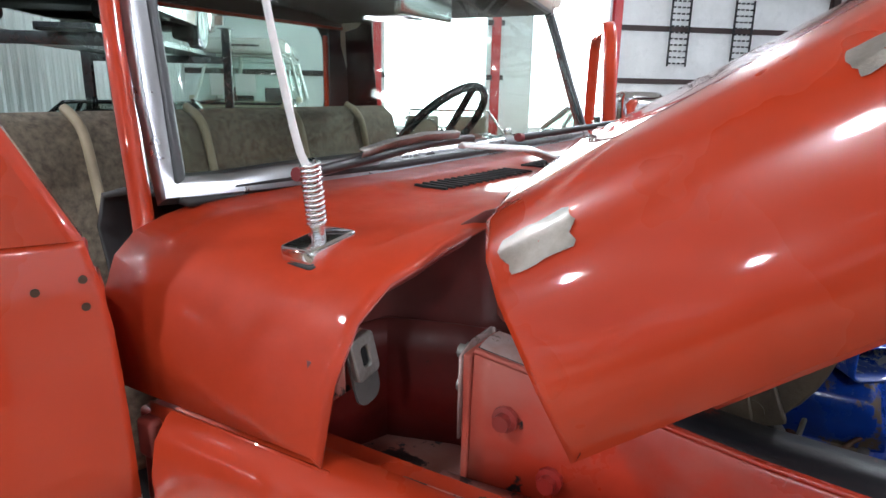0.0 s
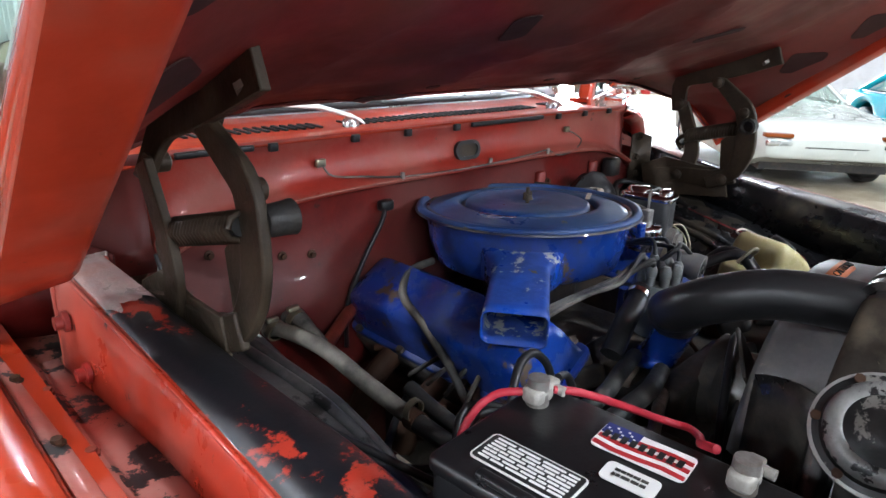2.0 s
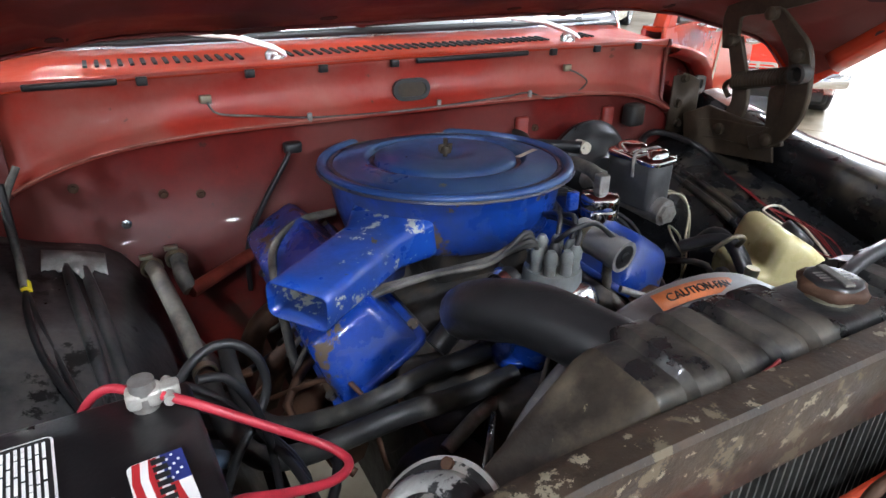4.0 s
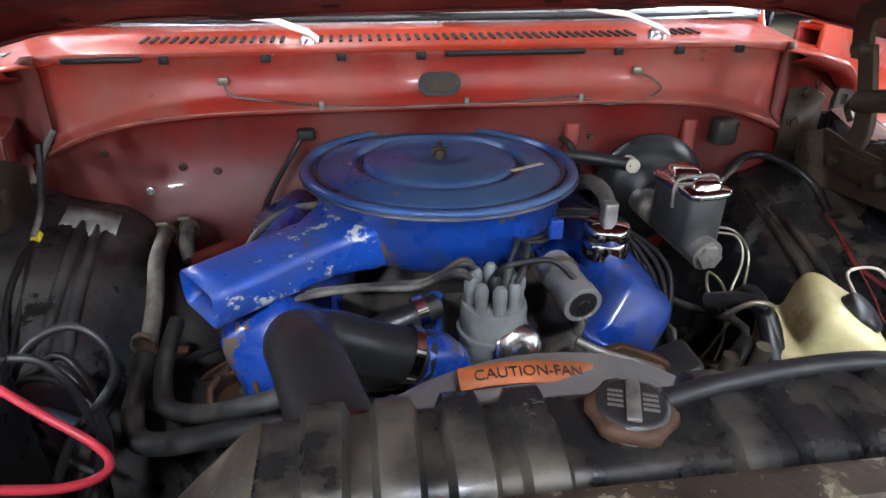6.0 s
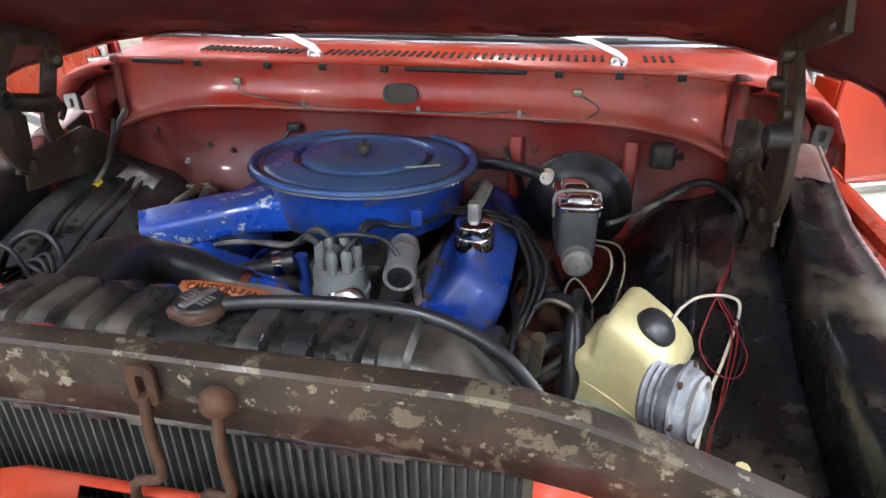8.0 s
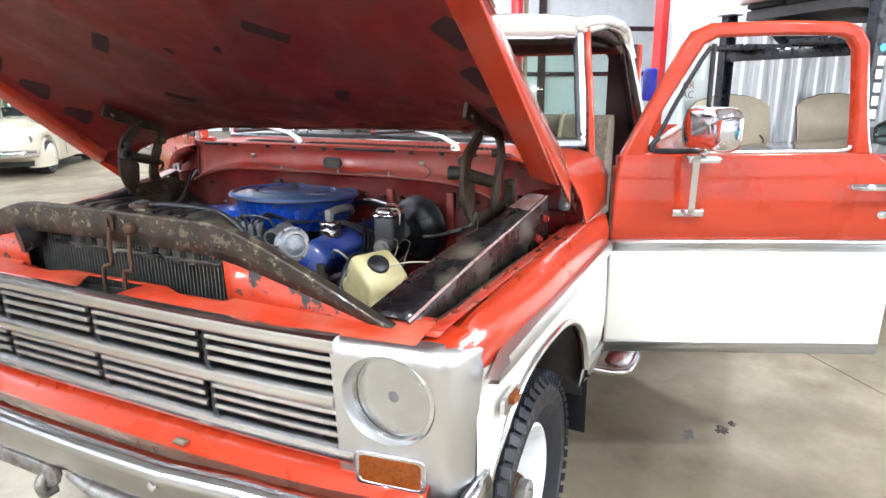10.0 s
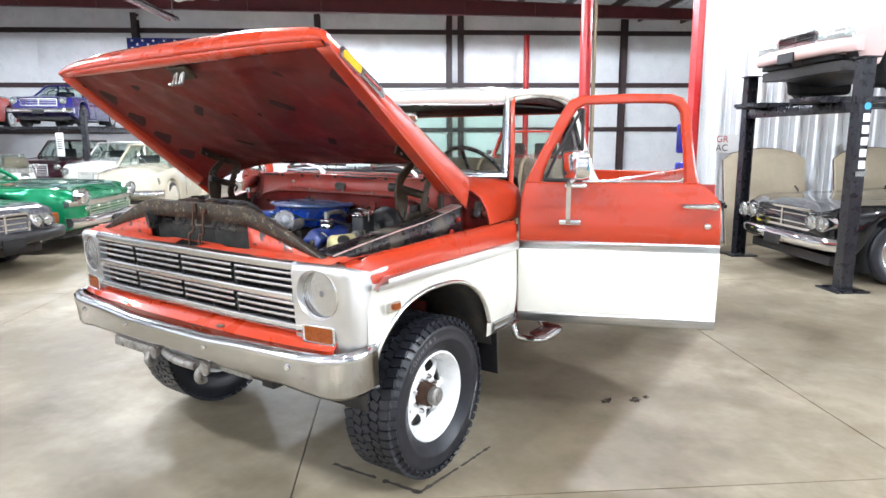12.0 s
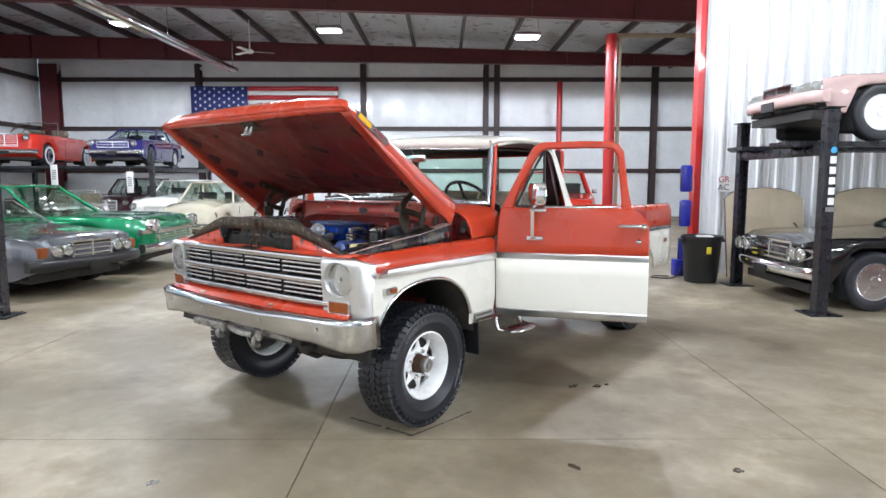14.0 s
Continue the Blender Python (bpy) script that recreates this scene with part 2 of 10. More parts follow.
M["chipped"] = material("red_paint_under_flaking_black", (0.34, 0.03, 0.016), 0.32, 0, 0.2, 0.2, 6, 0.1, 90, wear=((0.008, 0.008, 0.01), 0.575, 8, 0.35), dust=((0.4, 0.2, 0.16), 0.3, 6))
M["chip_side"] = material("red_paint_with_dark_flakes", (0.4, 0.033, 0.014), 0.3, 0, 0.4, 0.12, 5, 0.05, 90, wear=((0.012, 0.012, 0.014), 0.37, 11, 0.4), dust=((0.36, 0.12, 0.09), 0.38, 5))
M["gutter_pink"] = material("dusty_pink_red_gutter_paint", (0.36, 0.06, 0.04), 0.35, 0, 0.15, 0.2, 6, 0.08, 90, dust=((0.42, 0.24, 0.2), 0.46, 5), wear=((0.02, 0.018, 0.018), 0.435, 13, 0.5))
M["gutter_dirt"] = material("dirt_filled_red_gutter", (0.1, 0.02, 0.015), 0.5, 0, 0.0, 0.3, 6, 0.3, 70, dust=((0.15, 0.11, 0.06), 0.56, 6), wear=((0.02, 0.018, 0.018), 0.42, 9, 0.6))
M["bare_pink"] = material("rubbed_pale_primer", (0.46, 0.36, 0.34), 0.25, 0.3, 0.2, 0.25, 12, 0.25, 60, dust=((0.4, 0.14, 0.1), 0.4, 9))
M["cowl_face"] = material("dusty_pale_red_cowl_paint", (0.36, 0.032, 0.02), 0.36, 0, 0.2, 0.2, 5, 0.1, 60, dust=((0.34, 0.12, 0.09), 0.42, 5), wear=((0.16, 0.05, 0.036), 0.31, 24, 0.6))
M["dirt"] = material("caked_brown_dirt", (0.1, 0.075, 0.042), 0.85, 0, 0, 0.5, 14, 0.6, 60, dust=((0.02, 0.018, 0.016), 0.5, 20), wear=((0.15, 0.12, 0.07), 0.34, 45, 0.9))
M["bare_pale"] = material("scratched_bare_sheet_metal", (0.42, 0.42, 0.4), 0.35, 0.4, 0, 0.3, 20, 0.2, 90, dust=((0.2, 0.18, 0.16), 0.45, 16))
M["satin"] = material("satin_anodised_surround", (0.72, 0.72, 0.72), 0.34, 1.0, 0, 0.03, 3, rvar=0.03)
M["hose_dark"] = material("grimy_black_hose", (0.018, 0.018, 0.018), 0.5, 0, 0, 0.3, 16, 0.15, 160, dust=((0.11, 0.1, 0.08), 0.33, 13))
M["lining"] = material("dark_maroon_cab_lining", (0.04, 0.012, 0.014), 0.5, 0, 0, 0.2, 8, 0.06, 120)
M["tank_end"] = material("brown_dusty_tank_paint", (0.04, 0.032, 0.024), 0.5, 0.2, 0, 0.4, 12, 0.2, 120, dust=((0.13, 0.105, 0.07), 0.4, 14), wear=((0.2, 0.17, 0.11), 0.33, 40, 0.7))
M["header_paint"] = material("dull_dusty_orange_red_header_paint", ORANGE, 0.5, 0, 0.1, 0.15, 5, 0.06, 100, spec=0.2, dust=((0.4, 0.12, 0.075), 0.4, 6), wear=((0.07, 0.04, 0.03), 0.325, 20, 0.6))
M["horn_grey"] = material("grey_primer_under_flaked_black", (0.26, 0.26, 0.25), 0.45, 0.3, 0, 0.3, 20, 0.2, 120, wear=((0.014, 0.014, 0.015), 0.47, 34, 0.4))
M["screen_trim"] = material("dull_stainless_windshield_trim", (0.3, 0.3, 0.31), 0.3, 1.0, 0, 0.1, 5, 0.05, 60, rvar=0.08)
M["rust_red"] = material("rusted_red_pipe", (0.2, 0.035, 0.02), 0.55, 0.1, 0, 0.3, 20, 0.15, 160)
M["trim"] = material("dull_anodised_side_trim", (0.46, 0.46, 0.48), 0.26, 1.0, 0, 0.05, 3, rvar=0.03)
M["flange"] = material("dull_orange_red_flange_paint", ORANGE, 0.42, 0, 0.25, 0.12, 6, 0.06, 90, dust=((0.3, 0.09, 0.06), 0.33, 6), wear=((0.12, 0.04, 0.03), 0.32, 20, 0.6))
M["cream"] = material("cream_white_car_paint", (0.64, 0.62, 0.55), 0.3, 0, 0.9, 0.012, 1.5, spec=0.2)
M["chrome"] = material("chrome", (0.8, 0.8, 0.82), 0.07, 1.0, 0, 0.03, 3, rvar=0.015)
M["old_chrome"] = material("pitted_old_chrome", (0.62, 0.63, 0.65), 0.15, 1.0, 0, 0.06, 4, rvar=0.04, dust=((0.5, 0.47, 0.42), 0.2, 14))
M["alu"] = material("brushed_aluminium_trim", (0.76, 0.76, 0.77), 0.2, 1.0, 0, 0.03, 3, rvar=0.03)
M["steel"] = material("dirty_steel", (0.34, 0.33, 0.31), 0.45, 0.8, 0, 0.25, 18, 0.15, 160, dust=((0.16, 0.12, 0.09), 0.4, 22))
M["cast"] = material("greasy_cast_metal", (0.05, 0.047, 0.045), 0.55, 0.3, 0, 0.35, 20, 0.3, 110, dust=((0.13, 0.095, 0.065), 0.38, 16))
M["grime"] = material("oily_black_grime", (0.022, 0.021, 0.02), 0.5, 0.0, 0, 0.4, 14, 0.35, 90, dust=((0.085, 0.06, 0.04), 0.34, 10))
M["apron"] = material("black_inner_fender_paint_with_dust", (0.009, 0.009, 0.010), 0.27, 0, 0.2, 0.4, 7, 0.12, 60, dust=((0.13, 0.105, 0.068), 0.33, 5.0), dsoft=0.13)
M["apron_grey"] = material("worn_black_inner_fender", (0.1, 0.1, 0.102), 0.36, 0.6, 0.1, 0.5, 7, 0.16, 80, dust=((0.17, 0.16, 0.14), 0.4, 6), wear=((0.34, 0.33, 0.31), 0.33, 22, 0.4), wear2=((0.02, 0.02, 0.02), 0.42, 7, 0.35), dsoft=0.12)
M["rust"] = material("brown_rusted_sheet_metal", (0.03, 0.022, 0.016), 0.5, 0.25, 0.1, 0.35, 12, 0.2, 140, wear=((0.11, 0.09, 0.058), 0.42, 26, 0.7), wear2=((0.2, 0.175, 0.125), 0.39, 52, 0.7), dust=((0.075, 0.047, 0.028), 0.38, 13))
M["rust_edge"] = material("rust_brown_steel", (0.075, 0.036, 0.02), 0.65, 0.4, 0, 0.35, 20, 0.2, 160)
M["hinge"] = material("greasy_brown_hinge_steel", (0.045, 0.031, 0.019), 0.5, 0.3, 0, 0.45, 14, 0.3, 90, dust=((0.085, 0.062, 0.038), 0.36, 10))
M["rubber"] = material("black_rubber", (0.014, 0.014, 0.015), 0.38, 0, 0, 0.25, 22, 0.08, 200)
M["hose_pale"] = material("dusty_beige_heater_hose", (0.07, 0.064, 0.056), 0.6, 0, 0, 0.4, 14, 0.15, 160, dust=((0.25, 0.225, 0.18), 0.44, 11))
M["cowl_paint"] = material("dull_orange_red_cowl_paint", ORANGE, 0.4, 0, 0.35, 0.12, 5, 0.05, 120, spec=0.2)
M["rubber_dusty"] = material("dusty_grey_rubber_hose", (0.035, 0.033, 0.031), 0.6, 0, 0, 0.3, 16, 0.15, 160, dust=((0.24, 0.22, 0.19), 0.44, 13))
M["tyre"] = material("black_tyre_rubber", (0.017, 0.018, 0.023), 0.38, 0, 0, 0.25, 14, 0.1, 140)
M["blue"] = material("engine_blue_enamel", (0.008, 0.043, 0.28), 0.24, 0, 0.6, 0.3, 9, 0.08, 140, dust=((0.03, 0.04, 0.08), 0.4, 8), wear=((0.085, 0.056, 0.032), 0.395, 13, 0.65))
M["blue_chip"] = material("chipped_engine_blue_enamel", (0.009, 0.05, 0.3), 0.26, 0, 0.5, 0.2, 9, 0.06, 140, dust=((0.03, 0.05, 0.13), 0.36, 9), wear=((0.36, 0.36, 0.33), 0.42, 24, 0.55), wear2=((0.08, 0.055, 0.03), 0.33, 20, 0.6))
M["blue_lid"] = material("worn_glossy_blue_lid", (0.012, 0.05, 0.2), 0.3, 0.0, 0.15, 0.35, 5, 0.03, 120, dust=((0.07, 0.12, 0.19), 0.43, 4), wear=((0.16, 0.12, 0.06), 0.315, 19, 0.5))
M["black_paint"] = material("glossy_black_paint", (0.01, 0.01, 0.011), 0.25, 0, 0.4, 0.2, 8, 0.03, 90)
M["battery"] = material("black_battery_plastic", (0.008, 0.008, 0.009), 0.35, 0, 0, 0.25, 12, 0.06, 200, dust=((0.05, 0.05, 0.05), 0.3, 9))
M["red_cable"] = material("red_cable_plastic", (0.42, 0.028, 0.045), 0.4, 0, 0, 0.12, 20)
M["yellow_tape"] = material("yellow_tape", (0.75, 0.6, 0.02), 0.5)
M["white_wire"] = material("dirty_white_wire", (0.55, 0.5, 0.4), 0.5, var=0.2, scale=30)
M["red_wire"] = material("dark_red_wire", (0.16, 0.012, 0.014), 0.5)
M["copper"] = material("brass_brake_line", (0.36, 0.33, 0.24), 0.35, 0.9)
M["grey_cap"] = material("grey_plastic_distributor_cap", (0.16, 0.17, 0.165), 0.4, 0, 0, 0.15, 25, 0.08, 200, dust=((0.09, 0.08, 0.07), 0.3, 22))
# blue-black for the lid's rim and for the shade painted into its grooves
M["lid_rim_shade"] = material("blue_black_rim_and_groove_shade", (0.008, 0.014, 0.05), 0.3, 0, 0.3, 0.4, 14, dust=((0.1, 0.075, 0.04), 0.4, 12))
M["bottle"] = material("yellowed_translucent_plastic", (0.56, 0.5, 0.26), 0.3, 0, 0.1, 0.14, 8, 0.03, 90, dust=((0.42, 0.33, 0.14), 0.37, 7), wear=((0.3, 0.22, 0.1), 0.33, 20, 0.5))
M["bottle_fluid"] = material("blue_green_fluid_behind_plastic", (0.4, 0.46, 0.33), 0.35, 0, 0.1, 0.14, 8)
M["shroud"] = material("grey_fan_shroud_plastic", (0.17, 0.165, 0.165), 0.45, 0, 0, 0.25, 9, 0.1, 120, dust=((0.3, 0.27, 0.22), 0.33, 13), wear=((0.34, 0.31, 0.26), 0.34, 24, 0.7))
M["label_orange"] = material("soiled_orange_label", (0.5, 0.13, 0.035), 0.5, var=0.3, scale=16, dust=((0.2, 0.09, 0.05), 0.4, 14))
M["ink"] = material("black_ink", (0.012, 0.012, 0.012), 0.5)
M["white"] = material("white_paper_label", (0.75, 0.74, 0.72), 0.5, var=0.06)
M["navy"] = material("navy_print", (0.02, 0.03, 0.16), 0.5)
M["crimson"] = material("crimson_print", (0.42, 0.02, 0.025), 0.5)
M["tank"] = material("dirty_black_radiator_tank", (0.02, 0.02, 0.021), 0.28, 0.3, 0.2, 0.35, 9, 0.2, 90, dust=((0.15, 0.13, 0.1), 0.37, 9), wear=((0.15, 0.12, 0.08), 0.34, 30, 0.6))
M["core"] = material("dusty_radiator_fins", (0.07, 0.068, 0.06), 0.6, 0.5, 0, 0.3, 20, 0.2, 200)
# near-black that stands in for shade inside slots, gaps and hollows
M["dark"] = material("shaded_void_black", (0.006, 0.006, 0.006), 0.8, 0, 0, 0.3, 10)
M["amber"] = material("amber_lens", (0.2, 0.045, 0.004), 0.3, 0, 0.25, 0.15, 60, 0.15, 500, spec=0.25)
M["lens"] = material("ribbed_headlight_glass", (0.5, 0.52, 0.5), 0.14, 0.75, 1.0, 0.15, 30, 0.5, 120)
M["paint_chipped"] = material("chipped_orange_red_paint", ORANGE, 0.35, 0, 0.5, 0.1, 5, 0.05, 120, wear=((0.03, 0.025, 0.022), 0.43, 20, 0.6), spec=0.3)
M["core_tube"] = material("pale_radiator_tubes", (0.1, 0.1, 0.092), 0.5, 0.5, 0, 0.3, 20)
# dark red that paints the shade inside the hood panel's openings
M["hole"] = material("shaded_hollow_dark_red", (0.028, 0.006, 0.006), 0.7)
M["yellow_lens"] = material("yellow_amber_lens", (0.68, 0.36, 0.015), 0.12, 0, 0.8, 0.08, 60, 0.15, 500)
M["reflector"] = material("lamp_reflector", (0.64, 0.65, 0.65), 0.16, 1.0, 0, 0.06, 30, 0.3, 120, rvar=0.05)
M["glass"] = glass("clear_window_glass")
M["lamp_glass"] = glass("clear_lamp_glass", (0.985, 0.985, 0.985))
M["glass_green"] = glass("green_tinted_window_glass", (0.86, 0.93, 0.9))
M["seat"] = material("brown_grey_woven_seat_cloth", (0.2, 0.16, 0.115), 0.85, 0, 0, 0.45, 60, 0.5, 500)
M["vinyl"] = material("tan_vinyl_seat_trim", (0.36, 0.29, 0.19), 0.5, 0, 0, 0.12, 12, 0.1, 300)
M["dash"] = material("dark_cab_lining", (0.02, 0.018, 0.018), 0.6, 0, 0, 0.2, 8, 0.1, 200)
M["white_metal"] = material("white_painted_wheel_steel", (0.8, 0.8, 0.79), 0.3, 0, 0.3, 0.05, 9, 0.03, 90)
M["concrete"] = material("polished_tan_concrete", (0.37, 0.315, 0.23), 0.5, 0, 0.0, 0.3, 0.9, 0.04, 30, dust=((0.12, 0.092, 0.056), 0.47, 0.6), dust2=((0.19, 0.155, 0.1), 0.43, 2.3), rvar=0.1, rnd=0.1, contrast=1.8, dsoft=0.13, placed=True)
M["joint"] = material("dark_joint_filler", (0.09, 0.08, 0.07), 0.8)
M["white_wall"] = material("white_ribbed_metal_wall", (0.8, 0.81, 0.82), 0.35, 0, 0.2, 0.04, 1.5)
M["insul"] = material("white_vinyl_insulation", (0.84, 0.85, 0.86), 0.32, 0, 0.25, 0.07, 1.2, 0.25, 9)
M["maroon"] = material("maroon_primed_steel", (0.11, 0.018, 0.022), 0.5, 0, 0, 0.15, 4, 0.04, 60)
M["girt"] = material("dark_brown_steel_girt", (0.05, 0.03, 0.03), 0.5, 0, 0, 0.15, 4)
M["red_post"] = material("bright_red_painted_post", (0.5, 0.02, 0.02), 0.35, 0, 0.3, 0.08, 4)
M["lift"] = material("black_powder_coat_lift_steel", (0.012, 0.012, 0.016), 0.3, 0, 0.2, 0.15, 6, 0.03, 100)
M["cast_grey"] = material("grey_cast_iron_paint", (0.055, 0.055, 0.056), 0.45, 0.2, 0, 0.2, 20, 0.15, 160)
M["deck"] = material("scuffed_dark_deck_steel", (0.05, 0.05, 0.055), 0.4, 0.5, 0, 0.2, 9, 0.1, 60)

# ==== the hall ====
U0, U1, V0, V1 = -15.0, 21.0, -19.0, 23.0
floor = thing("floor", "polished tan concrete slab floor with sawn joints and stains", "floor", kind="structure", m=HALL)
put("joint_bed", box(((U0 + U1) / 2, (V0 + V1) / 2, -0.11), (U1 - U0, V1 - V0, 0.2)), M["joint"], floor)

# ---- ceiling: one mesh of insulation between purlins ----
CEIL = 7.1


def roof_z(u):
    """Underside of the roof, which falls slowly along the hall."""
    return 6.72 - 0.03 * (u + 5)


g = []
pu = [U0 + 1.72 * k for k in range(int((U1 - U0) / 1.72) + 1)]
for a in pu:
    secs = [[(a + 1.72 * j / 6, vv, roof_z(a + 1.72 * j / 6) + 0.12 * math.sin(math.pi * j / 6)) for j in range(7)] for vv in (V0, 0, V1)]
    g.append(loft(secs))
ceiling = put("ceiling", join(*g), M["insul"], None, smooth=True, thick=-0.05)
ceiling.matrix_basis = HALL
tagged(ceiling, "white vinyl insulation ceiling sagging between dark purlins", "ceiling", kind="structure")
purlins = put("purlins", join(*[box((a, (V0 + V1) / 2, roof_z(a) - 0.1), (0.09, V1 - V0, 0.2)) for a in pu]), M["girt"], None, smooth=False)
purlins.matrix_basis = HALL
tagged(purlins, "dark brown steel roof purlins under white insulation", "purlin", kind="structure")


def rafter(v, low, fall):
    """A tapered steel frame's rafter; low: its underside at u = -5, which falls along the hall."""
    sec = []
    for u in (U0, U1):
        z0, z1 = low - fall * (u + 5), roof_z(u) - 0.2
        sec.append([(u, v - 0.1, z0), (u, v + 0.1, z0), (u, v + 0.1, z0 + 0.015), (u, v + 0.012, z0 + 0.02), (u, v + 0.012, z1 - 0.02), (u, v + 0.1, z1 - 0.01),
                    (u, v + 0.1, z1), (u, v - 0.1, z1), (u, v - 0.1, z1 - 0.01), (u, v - 0.012, z1 - 0.02), (u, v - 0.012, z0 + 0.02), (u, v - 0.1, z0 + 0.015)])
    t = thing("roof_rafter", "deep maroon steel roof rafter across the hall", "rafter", "roof rafters", "structure", HALL)
    put("web", loft(sec, True, True), M["maroon"], t, smooth=False)
    for k in range(14):
        u = U0 + 1.5 + k * 2.45
        z0, z1 = low - fall * (u + 5), roof_z(u) - 0.22
        put("stiffener", box((u, v, (z0 + z1) / 2), (0.012, 0.19, z1 - z0)), M["maroon"], t, smooth=False)
    return t


rafter(20.3, 5.85, 0.012)
for v in (12.0, 3.5, -6.0):
    rafter(v, 5.62, 0.03)


def hall_wall(name, label, length, height, m, openings=(), girts=(1.9, 3.62, 5.6), step=3.9, seed=1):
    """A wall along local x, inside face at y = 0, with insulation panels that bulge between the girts."""
    rnd = random.Random(seed)
    w = thing(name, label, "wall", kind="structure", m=m)
    xs, x = [], 0.0
    while x < length:
        xs.append(x)
        x += step * rnd.choice((0.5, 0.75, 1.0, 1.0))
    xs.append(length)
    zs = [0.0, *girts, height]
    for a, b in zip(xs, xs[1:]):
        for c, d in zip(zs, zs[1:]):
            hole = [o for o in openings if a < o[1] - 0.02 and b > o[0] + 0.02 and c < o[2] - 0.02]
            if hole:
                o = hole[0]
                pieces = [(a, max(a, o[0]), c, d), (min(b, o[1]), b, c, d), (max(a, o[0]), min(b, o[1]), max(c, o[2]), d)]
            else:
                pieces = [(a, b, c, d)]
            for p, q, r, s in pieces:
                if q - p < 0.03 or s - r < 0.03:
                    continue
                nx, nz = max(2, int((q - p) / 0.16)), max(2, int((s - r) / 0.22))
                sx, ph = rnd.uniform(2, 5), rnd.uniform(0, 9)
                secs = []
                for i in range(nz + 1):
                    row = []
                    for j in range(nx + 1):
                        e = min(1.0, 6 * (j / nx) * (1 - j / nx)) * min(1.0, 6 * (i / nz) * (1 - i / nz))
                        x0, z0 = lerp(p, q, j / nx), lerp(r, s, i / nz)
                        dy = e * (0.05 + 0.035 * noise.noise(Vector((x0 * 1.1 + ph, z0 * 0.5, seed))) + 0.028 * noise.noise(Vector((x0 * 4.5, z0 * 1.1, ph))) + 0.012 * noise.noise(Vector((x0 * 11, z0 * 2.5, ph))))
                        row.append((x0, 0.02 - dy, z0))
                    secs.append(row)
                put("wall_panel", loft(secs), M["insul"], w)
    for gz in girts:
        for a, b in [(0.0, length)] if not openings else [(0.0, openings[0][0])] + [(o[1], n[0]) for o, n in zip(openings, openings[1:])] + [(openings[-1][1], length)]:
            if gz < (max(o[2] for o in openings) if openings else 0):
                put("girt", box(((a + b) / 2, -0.06, gz), (b - a, 0.1, 0.17)), M["girt"], w, smooth=False)
            elif a == 0.0:
                put("girt", box((length / 2, -0.06, gz), (length, 0.1, 0.17)), M["girt"], w, smooth=False)
    put("backing", join(*[box(((a + b) / 2, 0.13, (c + d) / 2), (b - a, 0.2, d - c)) for a, b, c, d in solid_parts(length, height, openings)]), M["white_wall"], w, smooth=False)
    return w, xs


def solid_parts(length, height, openings):
    out, x = [], 0.0
    for a, b, h in openings:
        out += [(x, a, 0, height), (a, b, h, height)]
        x = b
    return out + [(x, length, 0, height)]


def steel_post(x, m, parent, name="post", wide=0.3, z=6.2, mat="maroon"):
    put(name, join(box((x, -0.28, z / 2), (wide, 0.014, z)), box((x, -0.02, z / 2), (wide, 0.014, z)), box((x, -0.15, z / 2), (0.012, 0.26, z))), M[mat], parent, smooth=False)


back, bx = hall_wall("wall_north", "white insulated wall with dark steel girts", U1 - U0, CEIL + 0.1, HALL @ Matrix.Translation((U0, V1, 0)), seed=3)
for x in (6.6, 13.3, 18.3, 18.75, 25.2):
    steel_post(x, None, back, wide=0.22, mat="girt")
steel_post(0.55, None, back, wide=0.75, mat="maroon")
left, _ = hall_wall("wall_west", "white insulated side wall with dark girts", V1 - V0, CEIL + 0.1, HALL @ Matrix.Translation((U0, V0, 0)) @ Matrix.Rotation(radians(90), 4, "Z"), seed=5)
for x in (8, 16, 24, 32, 38.5):
    steel_post(x, None, left, wide=0.3)
right, _ = hall_wall("wall_east", "white insulated side wall with open overhead doors", V1 - V0, CEIL + 0.1, HALL @ Matrix.Translation((U1, V1, 0)) @ Matrix.Rotation(radians(-90), 4, "Z"),
                     openings=[(22.4, 25.75, 4.5), (26.3, 29.9, 4.5)], seed=7)
for x in (4, 12, 22.15, 26.02, 30.1, 38):
    steel_post(x, None, right, wide=0.25, mat="red_post" if 20 < x < 32 else "girt")
south, _ = hall_wall("wall_south", "white insulated end wall behind the cars", U1 - U0, CEIL + 0.1, HALL @ Matrix.Translation((U1, V0, 0)) @ Matrix.Rotation(radians(180), 4, "Z"), seed=9)

# the ground outside the open doors
ground = put("ground", box(((U0 + U1) / 2, (V0 + V1) / 2, -0.32), (400, 400, 0.2)), material("pale_gravel_yard", (0.3, 0.28, 0.25), 0.9, var=0.2, scale=2), None, smooth=False)
ground.matrix_basis = HALL
tagged(ground, "pale gravel yard outside the hall", "ground", kind="structure")


